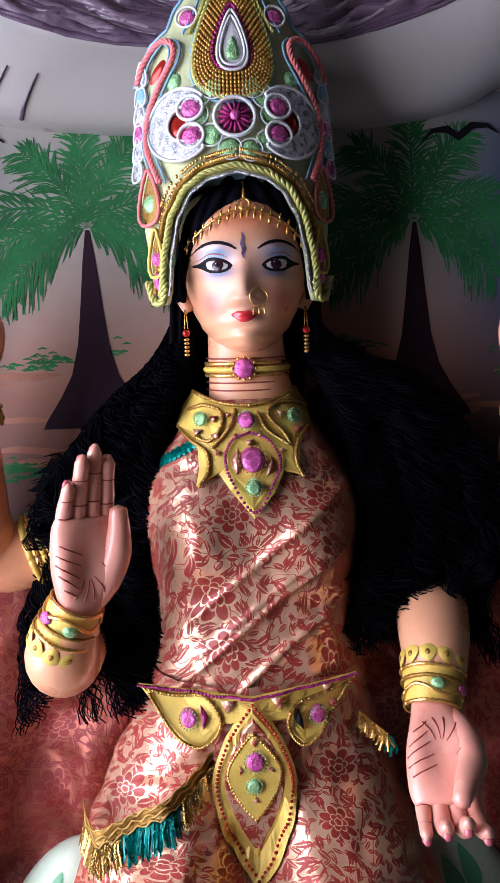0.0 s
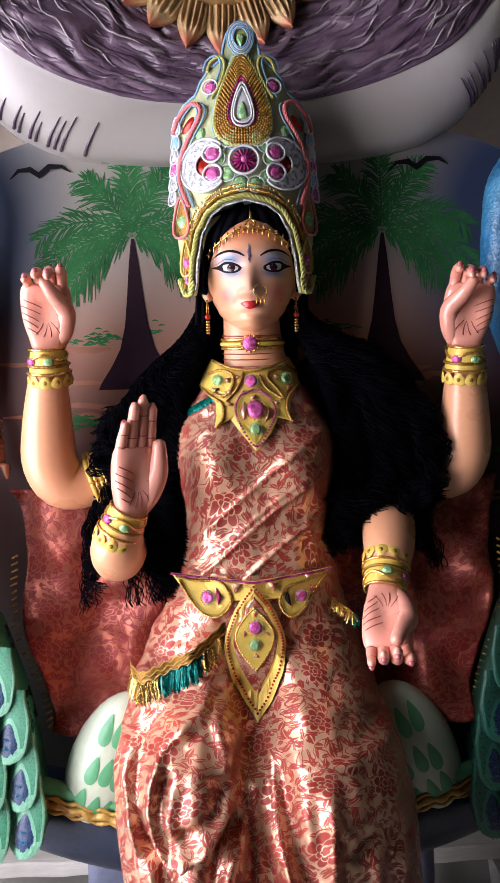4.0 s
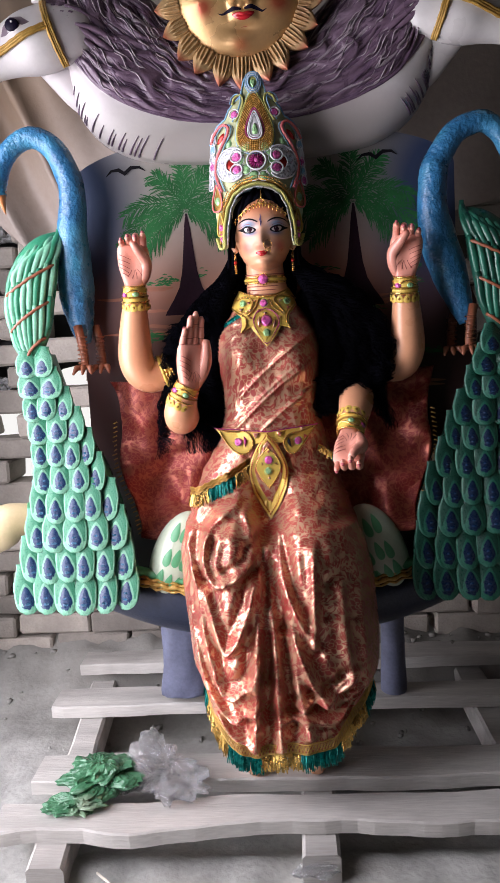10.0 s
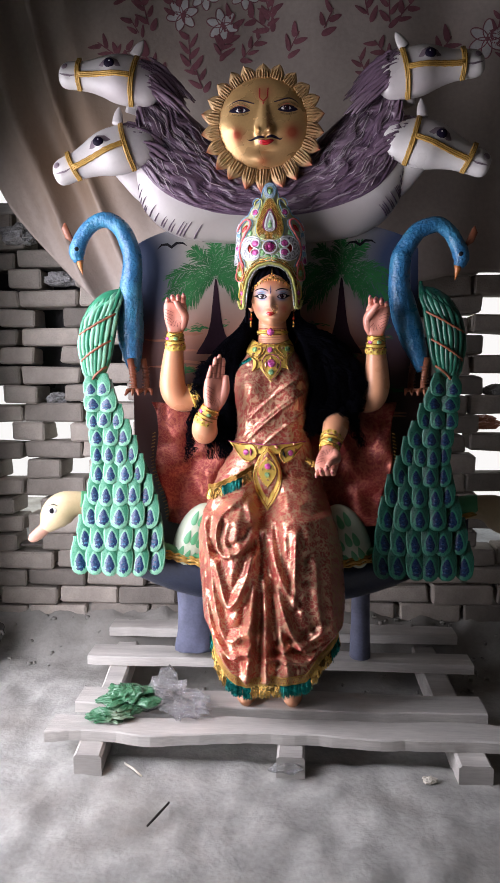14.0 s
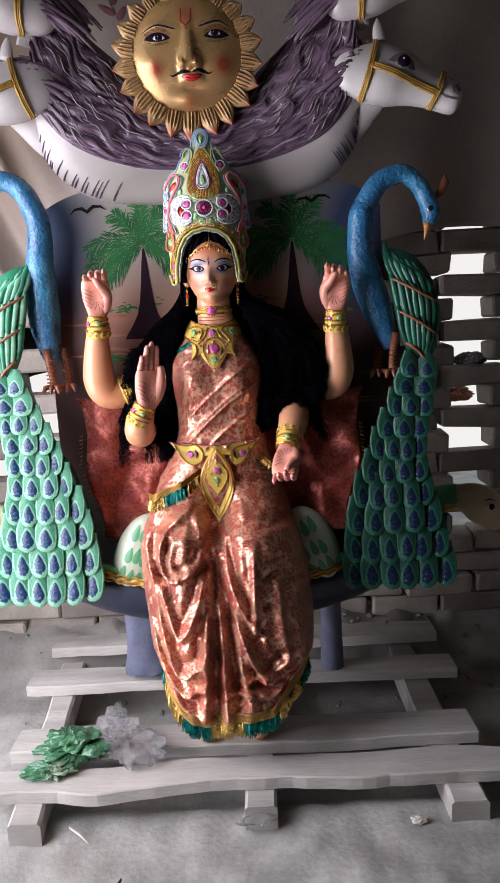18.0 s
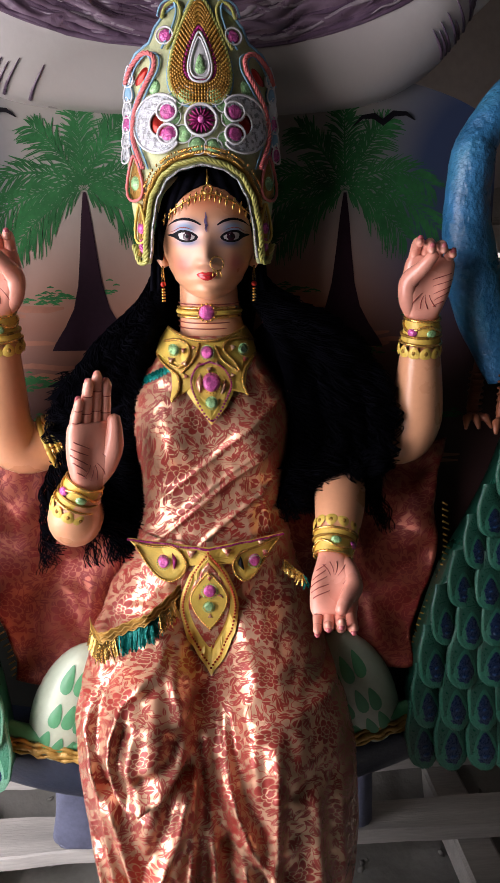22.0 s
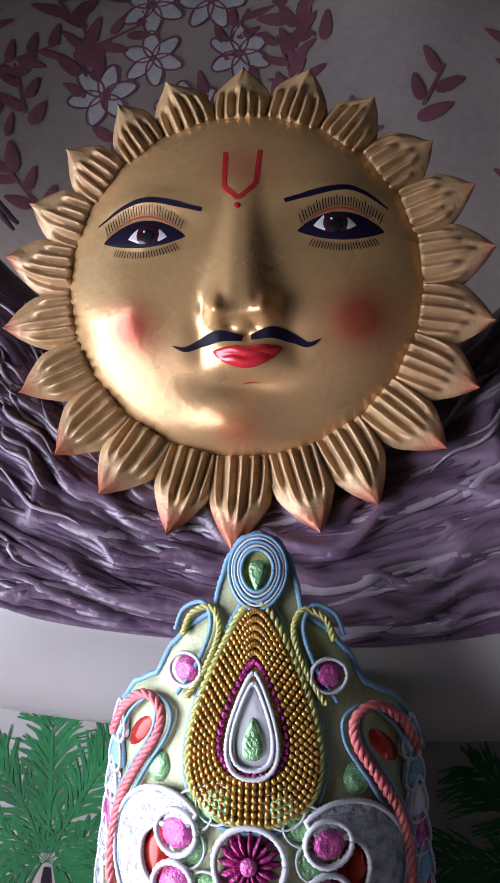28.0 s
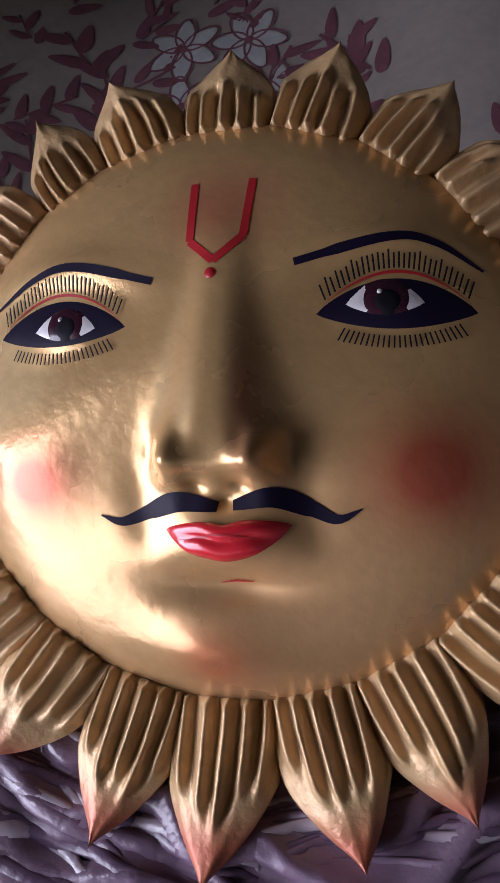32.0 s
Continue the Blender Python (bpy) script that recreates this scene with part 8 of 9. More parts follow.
def build_belt():
    ob = thing("waist_belt", "gold card waist belt with a pointed centre plate and beads", "belt")
    c = 0.034
    P = lambda *pts: [(c + (a - 475) * 0.00036, 0.968 - (b - 130) * 0.00036 * (0.45 if b < 130 else 1)) for a, b in pts]

    def vesica(w, top, low, n=26):
        side = [(-1 + 2 * k / n) for k in range(n + 1)]
        mid, h = (top + low) / 2 + 0.006, (top - low) / 2
        f = lambda t: w * (1 - abs(t) ** 1.7)
        return [(c + f(t), mid + t * h - 0.006 * abs(t)) for t in side] + [(c - f(t), mid + t * h - 0.006 * abs(t)) for t in side[-2:0:-1]]
    left = P((110, 65), (240, 90), (400, 115), (482, 128), (400, 190), (365, 250), (330, 285), (270, 287), (220, 240), (160, 170), (120, 100))
    right = P((470, 128), (600, 105), (720, 85), (830, 60), (800, 130), (760, 190), (700, 270), (640, 295), (590, 250), (580, 190), (545, 150))
    top_l, top_r = dense(P((112, 68), (240, 94), (400, 119), (480, 132)), 44), dense(P((480, 132), (600, 109), (720, 89), (826, 66)), 44)
    loop_l = dense(P((135, 92), (230, 132), (330, 132), (374, 190), (360, 250), (310, 280), (250, 264), (195, 210), (145, 130)), 60)
    loop_r = dense(P((815, 82), (720, 140), (630, 160), (590, 200), (600, 260), (640, 290), (690, 264), (740, 200), (800, 120)), 60)
    sash = P((300, 100), (400, 115), (480, 128), (560, 112), (660, 96), (632, 200), (570, 215), (480, 200), (395, 215), (330, 200))
    outer, gap, core = vesica(0.049, 0.968, 0.752), vesica(0.0385, 0.955, 0.780), vesica(0.0345, 0.932, 0.820)
    rim, core_rim = closed(vesica(0.0435, 0.962, 0.764, 40)), closed(vesica(0.0300, 0.926, 0.828, 30))
    tri = lambda a, b, w, h, t=0.0: (oval(*P((a, b))[0], w * 0.00036, h * 0.00036, 3, t), SARI)
    ornament(ob, belt_surf, [(left, ZARI, 0.0022), (right, ZARI, 0.0022), (sash, ZARI, 0.0030), (outer, ZARI, 0.0045), (gap, SARI, 0.0056), (core, ZARI, 0.0080)],
             [(loop_l, ZARI_DARK, 0.0020), (loop_r, ZARI_DARK, 0.0020)],
             [(top_l, MAGENTA, 0.0021), (top_r, MAGENTA, 0.0021), (loop_l, BEAD, 0.0019), (loop_r, BEAD, 0.0019), (rim, RED_FOIL, 0.0020), (core_rim, BEAD, 0.0026)],
             [(*P((478, 325))[0], 0.0120, PINK_GEM), (*P((472, 402))[0], 0.0088, GREEN_GEM), (*P((272, 200))[0], 0.0100, PINK_GEM), (*P((688, 206))[0], 0.0100, PINK_GEM)],
             [tri(400, 152, 34, 26, 0.4), tri(560, 150, 34, 26, 2.6), tri(480, 268, 30, 20, 0.52), tri(478, 452, 26, 22, -0.52), tri(432, 352, 14, 30, 0.0), tri(528, 352, 14, 30, 1.05), tri(740, 180, 26, 20), tri(720, 118, 26, 16),
              (dense(P((310, 155), (335, 190), (318, 240), (312, 195), (310, 155)), 14), MAGENTA), (dense(P((622, 175), (612, 215), (640, 255), (634, 210), (622, 175)), 14), BLACK)])
    return ob


build_belt()


def bangle(wrist, axis, r, down=1, label="gold card bangle with beads and green gem on the wrist"):
    """A crown-edged cuff; axis points from the arm to the hand."""
    ob = thing("bangle", label, "bangle", "bangles on the wrists")
    z = Vector(axis).normalized()
    y = (Vector((0, 1, 0)) - z * z.y).normalized()
    x = y.cross(z)
    M = Matrix(((x.x, y.x, z.x, wrist[0]), (x.y, y.y, z.y, wrist[1]), (x.z, y.z, z.z, wrist[2]), (0, 0, 0, 1)))
    bm = bmesh.new()
    rings = []
    for k in range(7):
        q = k / 6
        rings.append([M @ Vector(((r + 0.006 * (1 - q)) * math.cos(a), (r + 0.006 * (1 - q)) * math.sin(a), -0.030 + 0.042 * q)) for a in [math.tau * i / 40 for i in range(40)]])
    quads(bm, rings, True, 0, False)
    part("cuff", bm, ZARI, ob)
    for k, zz in enumerate((0.011, -0.002, -0.015, -0.027)):
        bm = bmesh.new()
        rr = r + 0.006 * (0.012 - zz) / 0.042
        tube(bm, [(*(M @ Vector(((rr + 0.0015) * math.cos(a), (rr + 0.0015) * math.sin(a), zz + (0.005 * math.sin(3 * a) if k == 1 else 0)))), 0.0021 * (1 + 0.25 * (i % 2))) for i, a in enumerate([math.tau * i / 60 for i in range(61)])], 6)
        part("bead_ring", bm, BEAD if k != 2 else ZARI_DARK, ob)
    for k in range(11):
        a = math.tau * k / 11 - math.pi / 2
        bm = bmesh.new()
        S = lambda u, v, l=0.0: M @ Vector(((r + 0.0075 + l) * math.cos(a + u / r), (r + 0.0075 + l) * math.sin(a + u / r), -0.036 + v))
        patch(bm, [(0.0078 * math.cos(t) * (1 - 0.35 * math.sin(t)), -0.010 * math.sin(t) * -1 - 0.004) for t in [math.tau * i / 14 for i in range(14)]], S, 0.0015, 0, 3)
        part("petal", bm, ZARI, ob)
        bm = bmesh.new()
        patch(bm, oval(0, -0.004, 0.0032, 0.0048, 10), S, 0.0028, 0, 2)
        part("petal_eye", bm, ZARI_DARK, ob)
    for da, mt in ((0.25, GREEN_GEM), (-0.8, PINK_GEM)):
        bm = bmesh.new()
        S = lambda u, v, l=0.0: M @ Vector(((r + 0.004 + l) * math.cos(-math.pi / 2 + da + u / r), (r + 0.004 + l) * math.sin(-math.pi / 2 + da + u / r), -0.008 + v))
        patch(bm, oval(0, 0, 0.0075, 0.0065, 14), S, 0.004, 0, 3)
        part("gem", bm, mt, ob)
    return ob


bangle((-0.158, 0.688, 1.082), (0.010, -0.003, 0.020), 0.0275)
bangle((-0.284, 0.766, 1.333), (0.0, -0.004, 0.024), 0.0265)
bangle((0.3925, 0.761, 1.318), (0.0, -0.004, 0.024), 0.0265)
bangle((0.238, 0.680, 0.962), (-0.006, -0.018, -0.020), 0.0290)


def armlet(c, axis, r):
    ob = thing("armlet", "gold beaded armlet above the elbow", "armlet", "armlets")
    z = Vector(axis).normalized()
    y = (Vector((0, 0, 1)) - z * z.z).normalized()
    x = y.cross(z)
    for k, o in enumerate((-0.012, -0.004, 0.004, 0.012)):
        bm = bmesh.new()
        tube(bm, [(*(Vector(c) + z * o + x * (r * math.cos(a)) + y * (r * math.sin(a))), 0.0042 * (1 + 0.2 * (i % 2))) for i, a in enumerate([math.tau * i / 48 for i in range(49)])], 6)
        part("ring", bm, ZARI if k % 2 else BEAD, ob)


armlet((-0.222, 0.822, 1.124), (-0.06, -0.01, -0.02), 0.0455)
armlet((0.326, 0.822, 1.124), (0.06, -0.01, -0.02), 0.0455)


def build_small_jewels():
    # choker
    ob = thing("choker", "gold beaded choker with a purple gem", "choker")
    arc = [math.pi * i / 40 for i in range(41)]
    for k, (dz, r) in enumerate(((0.007, 0.0022), (0.0, 0.0035), (-0.007, 0.0022))):
        bm = bmesh.new()
        tube(bm, [(0.047 + 0.0505 * math.cos(a), 0.797 - 0.0400 * math.sin(a), 1.341 + dz + 0.003 * (1 - math.sin(a)), r * (1 + 0.2 * (i % 2))) for i, a in enumerate(arc)], 6)
        part("strand", bm, ZARI if k == 1 else BEAD, ob)
    bm = bmesh.new()
    ellipsoid(bm, (0.042, 0.755, 1.342), (0.0125, 0.006, 0.012), None, 10)
    part("gem", bm, PINK_GEM, ob, "purple glitter gem")
    for k in range(12):
        a = math.tau * k / 12
        bm = bmesh.new()
        ellipsoid(bm, (0.042 + 0.0138 * math.cos(a), 0.755, 1.342 + 0.0133 * math.sin(a)), (0.0024, 0.0024, 0.0024), None, 5)
        part("bead", bm, BEAD, ob)
    # forehead chain
    ob = thing("forehead_chain", "gold forehead chain with leaf drops and pendant", "chain")
    line = dense([(HX0 - 0.071, 1.478), (HX0 - 0.047, 1.496), (HX0 - 0.02, 1.510), (HX0, 1.514), (HX0 + 0.02, 1.510), (HX0 + 0.047, 1.498), (HX0 + 0.071, 1.482)], 50)
    S = lambda u, v, l=0.0: face_surf(u, v, l + 0.005)
    bm = bmesh.new()
    cord(bm, line, 0.0013, S, 0.0, 0, 5, 1)
    part("chain", bm, BEAD, ob)
    for k in range(2, 49, 3):
        u, v = line[k]
        bm = bmesh.new()
        tube(bm, [(*S(u, v, 0.001), 0.0008), (*S(u - 0.001, v - 0.005, 0.002), 0.0022), (*S(u - 0.002, v - 0.0105, 0.002), 0.0006)], 5)
        part("leaf", bm, BEAD, ob)
        bm = bmesh.new()
        tube(bm, [(*S(u, v, 0.001), 0.0008), (*S(u + 0.001, v + 0.004, 0.002), 0.0016), (*S(u + 0.0015, v + 0.007, 0.002), 0.0005)], 5)
        part("leaf", bm, BEAD, ob)
    bm = bmesh.new()
    tube(bm, [(*S(HX0 - 0.001 + 0.0065 * math.cos(a), 1.520 + 0.0065 * math.sin(a), 0.001), 0.0016) for a in [math.tau * k / 20 for k in range(21)]], 6)
    part("pendant", bm, BEAD, ob)
    bm = bmesh.new()
    tube(bm, [(*S(HX0 - 0.001, 1.527 + 0.004 * k, 0.001), 0.0014 * (1 + 0.3 * (k % 2))) for k in range(7)], 5)
    part("drop", bm, BEAD, ob)
    # brow mark
    ob = thing("brow_mark", "slim silver-violet stick-on brow mark", "jewel")
    bm = bmesh.new()
    band(bm, [(0.0425, 1.489), (0.0435, 1.482), (0.0420, 1.476), (0.0440, 1.470), (0.0425, 1.465), (0.0435, 1.4605)], 0.0042, face_surf, 0.001)
    part("stone", bm, surface("violet_glitter", (0.24, 0.18, 0.36), 0.25, 0.5, 0.4, 90, 400, 0.6, 0.001), ob)
    # nose ring
    ob = thing("nose_ring", "thin gold nose ring with three drops", "nose ring")
    bm = bmesh.new()
    c = Vector((0.0575, 0.686, 1.4155))
    tube(bm, [(c.x + 0.0098 * math.cos(a), c.y + 0.004 * math.cos(a), c.z + 0.0098 * math.sin(a), 0.0008) for a in [math.tau * k / 30 for k in range(31)]], 6)
    part("hoop", bm, BEAD, ob)
    for k in (-1, 0, 1):
        bm = bmesh.new()
        tube(bm, [(c.x + 0.005 * k, c.y, c.z - 0.0095, 0.0007), (c.x + 0.006 * k, c.y, c.z - 0.015, 0.0012), (c.x + 0.0065 * k, c.y, c.z - 0.0185, 0.0009)], 6)
        part("drop", bm, BEAD, ob)
    # earrings
    for s in (-1, 1):
        ob = thing("earring", "long gold and ruby drop earring", "earring", "earrings")
        ex, ey = HX0 - 0.001 + s * 0.0715, 0.766
        bm = bmesh.new()
        for o in (-0.0018, 0.0018):
            tube(bm, [(ex + o * 0.4, ey, 1.414, 0.0007), (ex + o, ey - 0.002, 1.391, 0.0007)], 5)
        part("wire", bm, BEAD, ob)
        bm = bmesh.new()
        ellipsoid(bm, (ex, ey - 0.002, 1.386), (0.0047, 0.0047, 0.0047), None, 8)
        part("stone", bm, RED_FOIL, ob, "ruby-red bead")
        for k in range(5):
            bm = bmesh.new()
            ellipsoid(bm, (ex, ey - 0.002, 1.3785 - 0.0045 * k), (0.0036, 0.0036, 0.0020), None, 6)
            part("ring", bm, BEAD, ob)


build_small_jewels()

# ---- boat seat, ducks, backrest ----
DUCK_SHIFT = {-1: 0.016, 1: -0.006}


def build_boat():
    ob = thing("boat_seat", "dark blue painted boat-shaped seat with gold trim and duck-head prows", "seat")
    bm = bmesh.new()
    rings = []
    n = 50
    def prof(x):
        q = (x - 0.04) / 0.72
        return 0.535 + 0.165 * q * q, 0.365 + 0.23 * abs(q) ** 2.4
    for k in range(n):
        x = -0.64 + 1.38 * k / (n - 1)
        rim, low = prof(x)
        q = abs((x - 0.04) / 0.70)
        f, b = 0.735 + 0.13 * q ** 2.5, 1.06 - 0.10 * q ** 2.5
        m = (f + b) / 2
        ring = []
        for i in range(17):
            a = math.pi * i / 16
            ring.append(Vector((x, m - (m - f) * math.cos(a), rim - (rim - low) * math.sin(a) ** 0.7)))
        ring += [Vector((x, m + (b - m) * 0.8 - (b - f) * 0.8 * t, rim - 0.01)) for t in (0.0, 0.5, 1.0)]
        rings.append(ring)
    quads(bm, rings, True)
    bmesh.ops.recalc_face_normals(bm, faces=bm.faces[:])
    part("hull", bm, BOAT_BLUE, ob)
    bm = bmesh.new()
    for o, r in ((0.0, 0.0075), (0.011, 0.004), (-0.011, 0.004)):
        tube(bm, [(x, 0.728 + 0.13 * abs((x - 0.04) / 0.70) ** 2.5, prof(x)[0] + o + 0.003 * math.sin(x * 160 + o * 90), r * (1 + 0.25 * math.sin(x * 240))) for x in [-0.62 + 1.34 * k / 170 for k in range(171)]], 6)
    part("gunwale_trim", bm, HALTER, ob, "gold rope trim along the rim")
    bm = bmesh.new()
    tube(bm, [(x, 0.742 + 0.13 * abs((x - 0.04) / 0.70) ** 2.5, prof(x)[0] + 0.022, 0.014) for x in [-0.60 + 1.3 * k / 60 for k in range(61)]], 8)
    part("gunwale_band", bm, SPOT, ob, "green painted rim")
    # posts under the hull
    bm = bmesh.new()
    x, y = 0.385, 1.045
    tube(bm, spline([(x, y, 0.085, 0.040), (x, y, 0.10, 0.041), (x, y, 0.3, 0.036), (x, y, 0.50, 0.040)], 12), 14)
    part("post", bm, LEG_BLUE, ob, "grey-blue painted post")
    bm = bmesh.new()
    tube(bm, spline([(-0.262, 1.0, 0.125, 0.072), (-0.262, 1.0, 0.15, 0.074), (-0.258, 1.0, 0.3, 0.066), (-0.255, 1.0, 0.52, 0.078)], 16), 26, 0, 0.45, rough=lambda i, a: 1 + 0.05 * math.sin(6 * a + 0.7 * i))
    part("pedestal", bm, LEG_BLUE, ob, "grey-blue painted pedestal with faint scrolls")
    rng = random.Random(9)
    for s in (-1, 1):
        X = lambda x: 0.045 + s * (0.045 - x)
        # spotted breast beside the hips
        bm = bmesh.new()
        M = Matrix.Rotation(radians(-24 * s), 4, "Y")
        cen = Vector((X(-0.220), 0.785, 0.632))
        ellipsoid(bm, cen, (0.072, 0.052, 0.130), M, 18)
        br = part("spotted_breast", bm, SPOT_BODY, ob, "pale green breast with painted green leaf spots")
        for k in range(9):
            u, v = 0.36 * (k % 3) - 0.38 + rng.uniform(-0.05, 0.05), 0.55 - 0.50 * (k // 3) + rng.uniform(-0.05, 0.05)

            def S(a, b_, l=0.0, u=u, v=v):
                uu, vv = u + a, v + b_
                ww = math.sqrt(max(0.01, 1 - uu * uu - vv * vv))
                return cen + M @ Vector((0.072 * uu, -(0.0525 * ww + l), 0.130 * vv))
            b2 = bmesh.new()
            patch(b2, [(0.17 * math.sin(t) * (1 - 0.5 * math.cos(t)) / 1.2, 0.20 * math.cos(t)) for t in [math.tau * q / 16 for q in range(16)]], S, 0.001, 0, 2)
            part("leaf_spot", b2, SPOT, br)
        # duck-head prow
        DX = lambda x: X(x + DUCK_SHIFT[s])
        bm = bmesh.new()
        tube(bm, [(DX(p[0]), *p[1:]) for p in spline([(-0.60, 0.94, 0.700, 0.040), (-0.66, 0.925, 0.718, 0.042), (-0.70, 0.912, 0.722, 0.046), (-0.735, 0.905, 0.715, 0.056), (-0.765, 0.90, 0.697, 0.061), (-0.790, 0.897, 0.670, 0.053), (-0.808, 0.894, 0.645, 0.036), (-0.822, 0.890, 0.628, 0.022)], 40)], 20, 0, 0.78)
        hd = part("duck_head", bm, DUCK, ob, "cream-yellow duck head prow")
        bm = bmesh.new()
        tube(bm, [(DX(p[0]), *p[1:]) for p in spline([(-0.803, 0.892, 0.648, 0.024), (-0.825, 0.885, 0.626, 0.023), (-0.848, 0.878, 0.606, 0.022), (-0.868, 0.872, 0.594, 0.015), (-0.876, 0.870, 0.591, 0.004)], 16)], 14, 0, 0.6)
        part("bill", bm, BEAK if s > 0 else plain("pale_bill_paint", (0.60, 0.34, 0.25), 0.35), hd, "flat painted bill")
        bm = bmesh.new()
        ellipsoid(bm, (DX(-0.778), 0.8515, 0.705), (0.0095, 0.005, 0.0105), None, 8)
        part("eye", bm, BLACK, hd)
        bm = bmesh.new()
        ellipsoid(bm, (DX(-0.776), 0.8535, 0.705), (0.0165, 0.004, 0.0125), None, 8)
        part("eye_white", bm, WHITE_E, hd)
        bm = bmesh.new()
        tube(bm, [(DX(-0.757), 0.856, 0.722, 0.0012), (DX(-0.772), 0.853, 0.730, 0.0022), (DX(-0.790), 0.853, 0.724, 0.0010)], 6)
        part("eyebrow", bm, BLACK, hd)
        bm = bmesh.new()
        tube(bm, [(DX(p[0]), *p[1:]) for p in spline([(-0.50, 0.965, 0.672, 0.050), (-0.58, 0.945, 0.700, 0.046), (-0.660, 0.923, 0.722, 0.043), (-0.690, 0.914, 0.726, 0.043)], 18)], 18, 0, 0.8)
        part("neck_paint", bm, SPOT, hd, "green painted neck")
        bm = bmesh.new()
        for q in (-1, 0, 1):
            tube(bm, [(DX(x), 0.889 - 0.10 * (x + 0.70) * -1, 0.708 + 0.006 * q - 0.35 * max(0, x + 0.68), 0.0042) for x in [-0.715 + 0.012 * k for k in range(14)]], 6)
        part("neck_trim", bm, HALTER, hd, "gold braid along the neck")
    return ob


build_boat()


def build_backrest():
    """Brocade cloth hung over the seat's back."""
    ob = thing("backrest_cloth", "red and copper brocade cloth draped over the seat back", "cloth")
    for s in (-1, 1):
        X = lambda x: 0.048 + s * (0.048 - x)
        bm = bmesh.new()
        rows = []
        for j in range(60):
            v = j / 59
            z = 1.105 - 0.42 * v
            x0 = -0.385 + 0.06 * v + 0.012 * math.sin(9 * v)
            row = []
            for i in range(70):
                u = i / 69
                x = x0 + (0.02 - x0) * u
                y = 0.842 - 0.012 * math.sin(x * 38 + 5.0 * v + s + 3 * noise.noise(Vector((x * 8, v * 4, s)))) - 0.010 * math.sin(x * 17 - 6 * v) - 0.012 * noise.noise(Vector((x * 14, v * 7, s + 2))) - 0.05 * v * (1 - u) + 0.006 * noise.noise(Vector((x * 20, z * 20, s)))
                zz = z - 0.02 * math.sin(u * 3) + (0.03 * u if j == 0 else 0)
                row.append(bm.verts.new((X(x), y, zz)))
            rows.append(row)
        for a, b in zip(rows, rows[1:]):
            for i in range(69):
                bm.faces.new((a[i], a[i + 1], b[i + 1], b[i]))
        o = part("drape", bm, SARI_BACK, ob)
        md = o.modifiers.new("thickness", "SOLIDIFY")
        md.thickness = 0.003
        bm = bmesh.new()
        rng = random.Random(3)
        for j in range(26):
            z = 1.0 - 0.012 * j
            v = (1.105 - z) / 0.42
            x = -0.385 + 0.06 * v + 0.012 * math.sin(9 * v)
            tube(bm, [(X(x), 0.79, z, 0.0018), (X(x - 0.007 - rng.uniform(0, 0.006)), 0.785, z - 0.004, 0.0014)], 4)
        tagged(part("edge_fringe", bm, ZARI_DARK, ob, "gold thread fringe"), kind="stuff")
    return ob


build_backrest()


def crumple(name, c, r, mat, label, category, seed, spikes=0.58, n=30):
    """A wad of thin sheet: lobes, then sharp creases on top of them."""
    bm = bmesh.new()
    rings = []
    S = Vector((seed, 0.3 * seed, 0))
    for i in range(1, n):
        f = math.pi * i / n
        ring = []
        for k in range(n * 2):
            a = math.tau * k / (n * 2)
            d = Vector((math.sin(f) * math.cos(a), math.sin(f) * math.sin(a), math.cos(f)))
            w = d + 0.35 * Vector((noise.noise(d * 2 + S), noise.noise(d * 2 - S), noise.noise(d * 2 + 2 * S)))
            q = 1 + spikes * (1.0 * noise.noise(w * 1.5 + S) - 0.55 * abs(noise.noise(w * 3.1 - S)) + 0.32 * (0.4 - abs(noise.noise(w * 6.5 + S))) + 0.10 * noise.noise(w * 15))
            p = Vector((c[0] + r[0] * d.x * q, c[1] + r[1] * d.y * q, c[2] + r[2] * d.z * q))
            p.z = max(p.z, c[2] - r[2] * 0.75)
            ring.append(p)
        rings.append(ring)
    quads(bm, rings[::-1], True)
    return tagged(mesh_object(name, bm, mat, smooth=False), label, category)


def clear_film():
    m, N, L, b = node_mat("clear_plastic_film")
    b.inputs["Base Color"].default_value = (0.93, 0.94, 0.95, 1)
    b.inputs["Roughness"].default_value, b.inputs["Transmission Weight"].default_value = 0.05, 0.90
    b.inputs["IOR"].default_value = 1.30
    n = N.new("ShaderNodeTexNoise")
    n.inputs["Scale"].default_value = 45
    bp = N.new("ShaderNodeBump")
    bp.inputs["Strength"].default_value, bp.inputs["Distance"].default_value = 0.6, 0.004
    L.new(n.outputs["Fac"], bp.inputs["Height"]), L.new(bp.outputs[0], b.inputs["Normal"])
    return m


FILM = clear_film()
crumple("green_plastic_bag", (-0.425, 0.60, 0.125), (0.090, 0.075, 0.036), BAG_GREEN, "crumpled green printed plastic bag lying on the planks", "bag", 4.0)
crumple("green_plastic_bag", (-0.475, 0.515, 0.105), (0.065, 0.035, 0.018), BAG_GREEN, "twisted end of a green plastic bag on the plank", "bag", 9.0)
crumple("clear_plastic_bag", (-0.265, 0.60, 0.128), (0.100, 0.070, 0.042), FILM, "crumpled clear plastic bag glinting on the planks", "bag", 2.0, 1.1)
crumple("clear_plastic_bag", (-0.305, 0.66, 0.165), (0.030, 0.02, 0.050), FILM, "standing wisp of clear plastic film", "bag", 6.0, 0.35)
GREY_FILM = surface("grey_polythene", (0.30, 0.30, 0.30), 0.3, 0, 0.4, 20, 120, 0.5, 0.01)
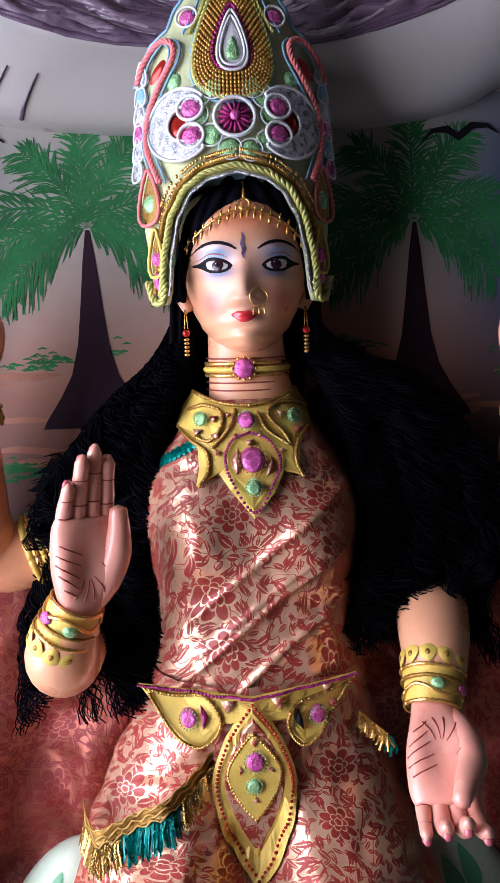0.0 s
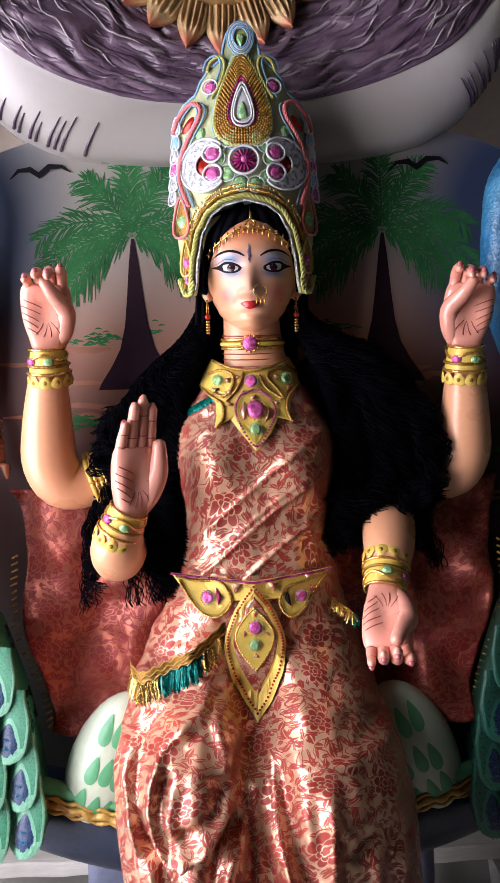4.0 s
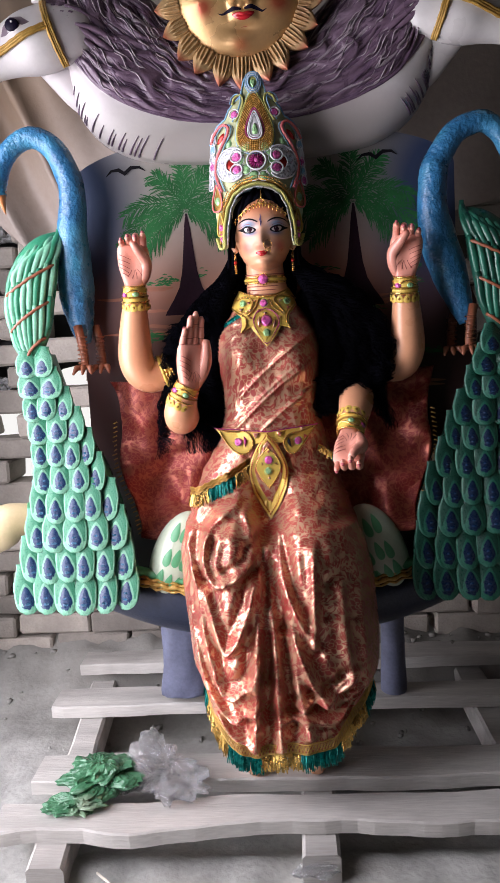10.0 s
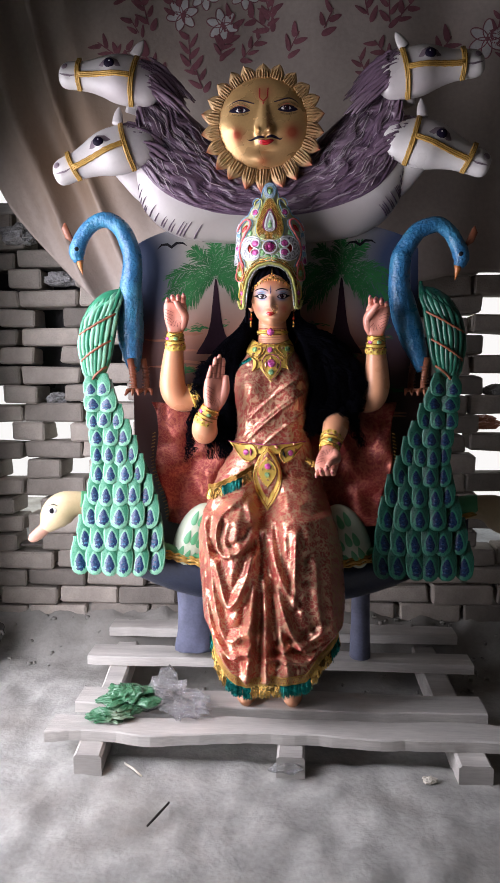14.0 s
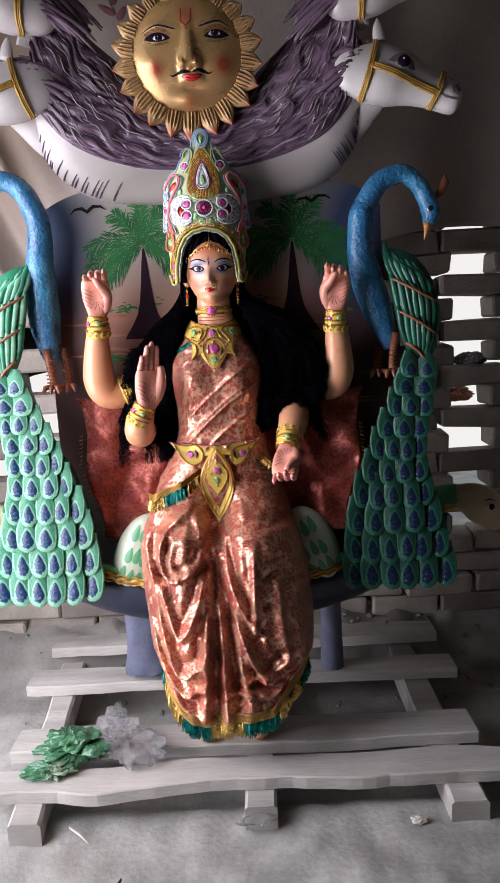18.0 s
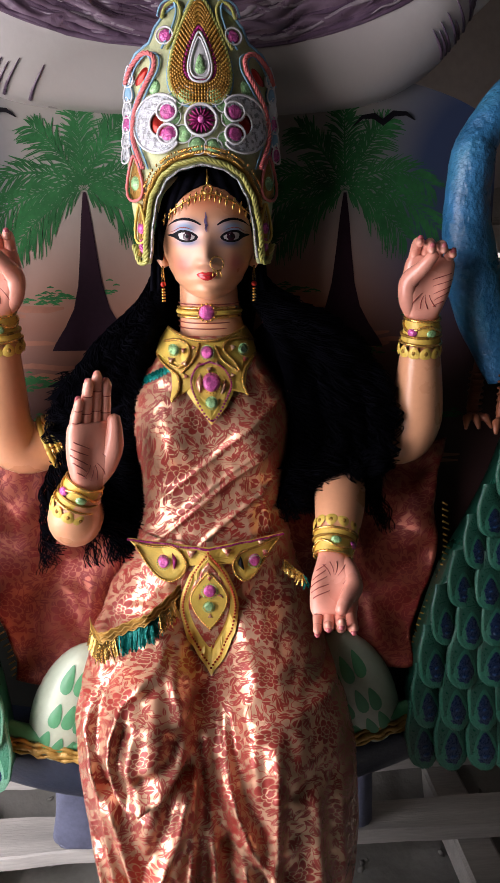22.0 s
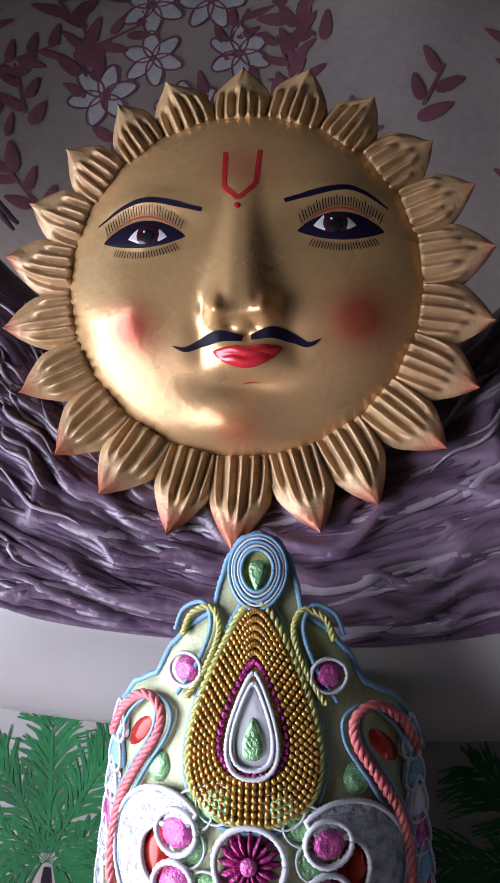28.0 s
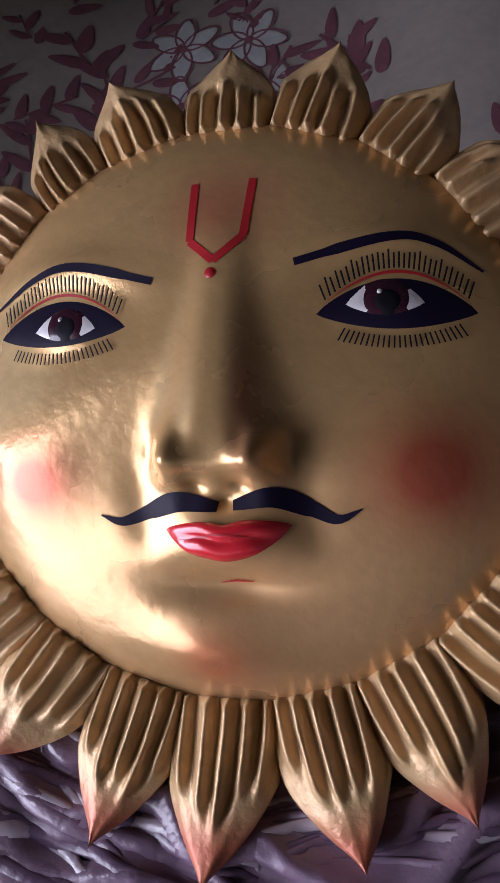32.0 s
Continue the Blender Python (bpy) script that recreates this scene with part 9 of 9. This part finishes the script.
crumple("polythene_wad", (-1.06, 1.36, 1.79), (0.085, 0.05, 0.050), GREY_FILM, "grey polythene wad stuffed on the wall top", "plastic", 3.0, 0.4)
crumple("polythene_wad", (-0.89, 1.40, 1.61), (0.075, 0.05, 0.035), GREY_FILM, "grey polythene wad stuffed between bricks", "plastic", 5.0, 0.4)
crumple("polythene_wad", (-0.93, 1.43, 1.095), (0.06, 0.05, 0.03), GREY_FILM, "grey polythene wad stuffed between bricks", "plastic", 7.0, 0.4)
crumple("polythene_wad", (0.99, 1.43, 1.13), (0.06, 0.05, 0.03), GREY_FILM, "grey polythene wad stuffed between bricks", "plastic", 8.0, 0.4)

crumple("brick_rubble", (0.985, 1.62, 0.975), (0.07, 0.05, 0.035), RUST, "red brick rubble heaped outside the wall gap", "rubble", 13.0, 0.5)


def stick(name, a, b, r, mat, label, category):
    bm = bmesh.new()
    tube(bm, [(*a, r), ((a[0] + b[0]) / 2 + 0.002, (a[1] + b[1]) / 2, (a[2] + b[2]) / 2 + 0.002, r * 1.1), (*b, r * 0.8)], 7, 0, 0.6)
    tagged(mesh_object(name, bm, mat), label, category)


PALE_WOOD = surface("pale_straw", (0.6, 0.56, 0.48), 0.6, 0, 0.2, 60, 200, 0.2, 0.001)
DARK_WOOD = surface("dark_twig", (0.05, 0.045, 0.04), 0.8, 0, 0.3, 60, 200, 0.4, 0.001)
stick("straw", (-0.395, 0.415, 0.008), (-0.33, 0.355, 0.008), 0.004, PALE_WOOD, "pale split straw on the earth floor", "straw")
stick("twig", (-0.225, 0.235, 0.008), (-0.265, 0.135, 0.008), 0.0045, DARK_WOOD, "short dark twig on the earth floor", "twig")
stick("straw", (-0.50, -0.10, 0.006), (-0.44, -0.11, 0.006), 0.003, PALE_WOOD, "pale split straw on the earth floor", "straw")
stick("twig", (-0.62, -0.08, 0.006), (-0.60, -0.05, 0.006), 0.003, DARK_WOOD, "short dark twig on the earth floor", "twig")
stick("twig", (0.83, 0.14, 0.006), (0.85, 0.02, 0.006), 0.003, DARK_WOOD, "thin dark twig on the earth floor", "twig")
crumple("wood_chip", (0.525, 0.385, 0.008), (0.022, 0.014, 0.008), PALE_WOOD, "pale wood chip on the earth floor", "chip", 1.0, 0.5, 10)
crumple("film_scrap", (0.10, 0.40, 0.02), (0.045, 0.02, 0.016), FILM, "scrap of clear plastic film by the plank", "plastic", 12.0, 0.8, 16)
rng_f = random.Random(17)
bm = bmesh.new()
for k in range(150):
    x, y = rng_f.uniform(-1.3, 1.3), 1.36 - 0.45 * rng_f.random() ** 1.6
    r = rng_f.uniform(0.0015, 0.005) * (2.0 if y > 0.95 else 1)
    z = ground_height(x, y)
    block(bm, r * 2, r * 1.6, r * 1.2, Matrix.Translation((x, y, z + r * 0.3)) @ Matrix.Rotation(rng_f.uniform(0, 6), 4, "Z"), 0, r * 0.5, rng_f)
tagged(mesh_object("loose_clods", bm, DIRT), "small loose clods and grit on the earth floor", "gravel", kind="stuff")
# black pan by the wall
ob = thing("iron_pan", "black iron pan with a curved handle on the floor", "pan")
bm = bmesh.new()
rings = [[Vector((-1.165 + r * 0.55 * math.cos(a), 1.10 + r * math.sin(a), z)) for a in [math.tau * k / 30 for k in range(30)]] for r, z in ((0.05, 0.06), (0.10, 0.065), (0.13, 0.11), (0.135, 0.13), (0.127, 0.13), (0.095, 0.075), (0.02, 0.07))]
quads(bm, rings, True)
part("bowl", bm, DARK_WOOD, ob)
bm = bmesh.new()
tube(bm, spline([(-1.095, 1.08, 0.125, 0.007), (-1.07, 1.07, 0.155, 0.007), (-1.055, 1.06, 0.145, 0.007)], 10), 8)
part("handle", bm, DARK_WOOD, ob)

# ---- the brick wall, piece by piece ----
def build_brick_wall():
    rng = random.Random(11)
    wall = thing("wall_north", "open-jointed wall of grey-brown clay bricks laid dry", "wall", kind="structure")

    def bricks(sx, sy, count):
        out = []
        for k in range(count):
            bm = bmesh.new()
            block(bm, sx, sy, 0.0765, None, 0.008, 0.0065, rng)
            me = bpy.data.meshes.new("brick")
            bm.to_mesh(me)
            bm.free()
            me.materials.append(BRICK)
            out.append(me)
        return out
    stretchers, headers = bricks(0.264, 0.12, 8), bricks(0.152, 0.15, 6)
    pitch = 0.083
    shift = {0: -1.06, 2: -1.055, 4: -1.115, 6: -0.917, 8: -0.938, 10: -0.958, 12: -0.939, 14: -0.90, 16: -0.97}

    def lay(mesh, x, z):
        ob = new("brick", mesh)
        ob.parent = wall
        ob.matrix_basis = pose(x, WALL_Y + 0.06 + rng.uniform(-0.014, 0.014), z + 0.021 * (x + 1.0) + rng.uniform(-0.0025, 0.0025), rng.uniform(-1.5, 1.5), rng.uniform(-1.4, 1.4), rng.uniform(-3.5, 3.5) + rng.choice((0, 180)))
    for j in range(-5, 18):
        z = 0.452 + pitch * j
        open_course = j >= 0 and j % 2 == 0
        # header bricks stand over the joints of the stretchers, gaps between them
        gap = shift.get(j, -0.94 + (0.1385 if j < 0 and j % 2 else 0.0))
        if open_course:
            left = [gap + 0.277 * (k + 0.5) for k in range(-4, 5) if gap + 0.277 * (k + 0.5) < 0.25]
            right = [0.982 + 0.298 * (k + 0.5) for k in range(-3, 3) if 0.982 + 0.298 * (k + 0.5) > 0.25]
            for x in left + right:
                lay(rng.choice(headers), x + rng.uniform(-0.010, 0.010), z)
        else:
            x = gap - 4 * 0.277 + 0.277
            while x < 1.95:
                lay(rng.choice(stretchers), x + rng.uniform(-0.006, 0.006), z)
                x += 0.277
    bm = bmesh.new()
    for j in range(-5, 1):
        block(bm, 4.0, 0.085, 0.010, Matrix.Translation((0, WALL_Y + 0.065, 0.452 + pitch * (j - 0.5) + 0.02)), 0)
    part("mortar", bm, MORTAR, wall)


build_brick_wall()
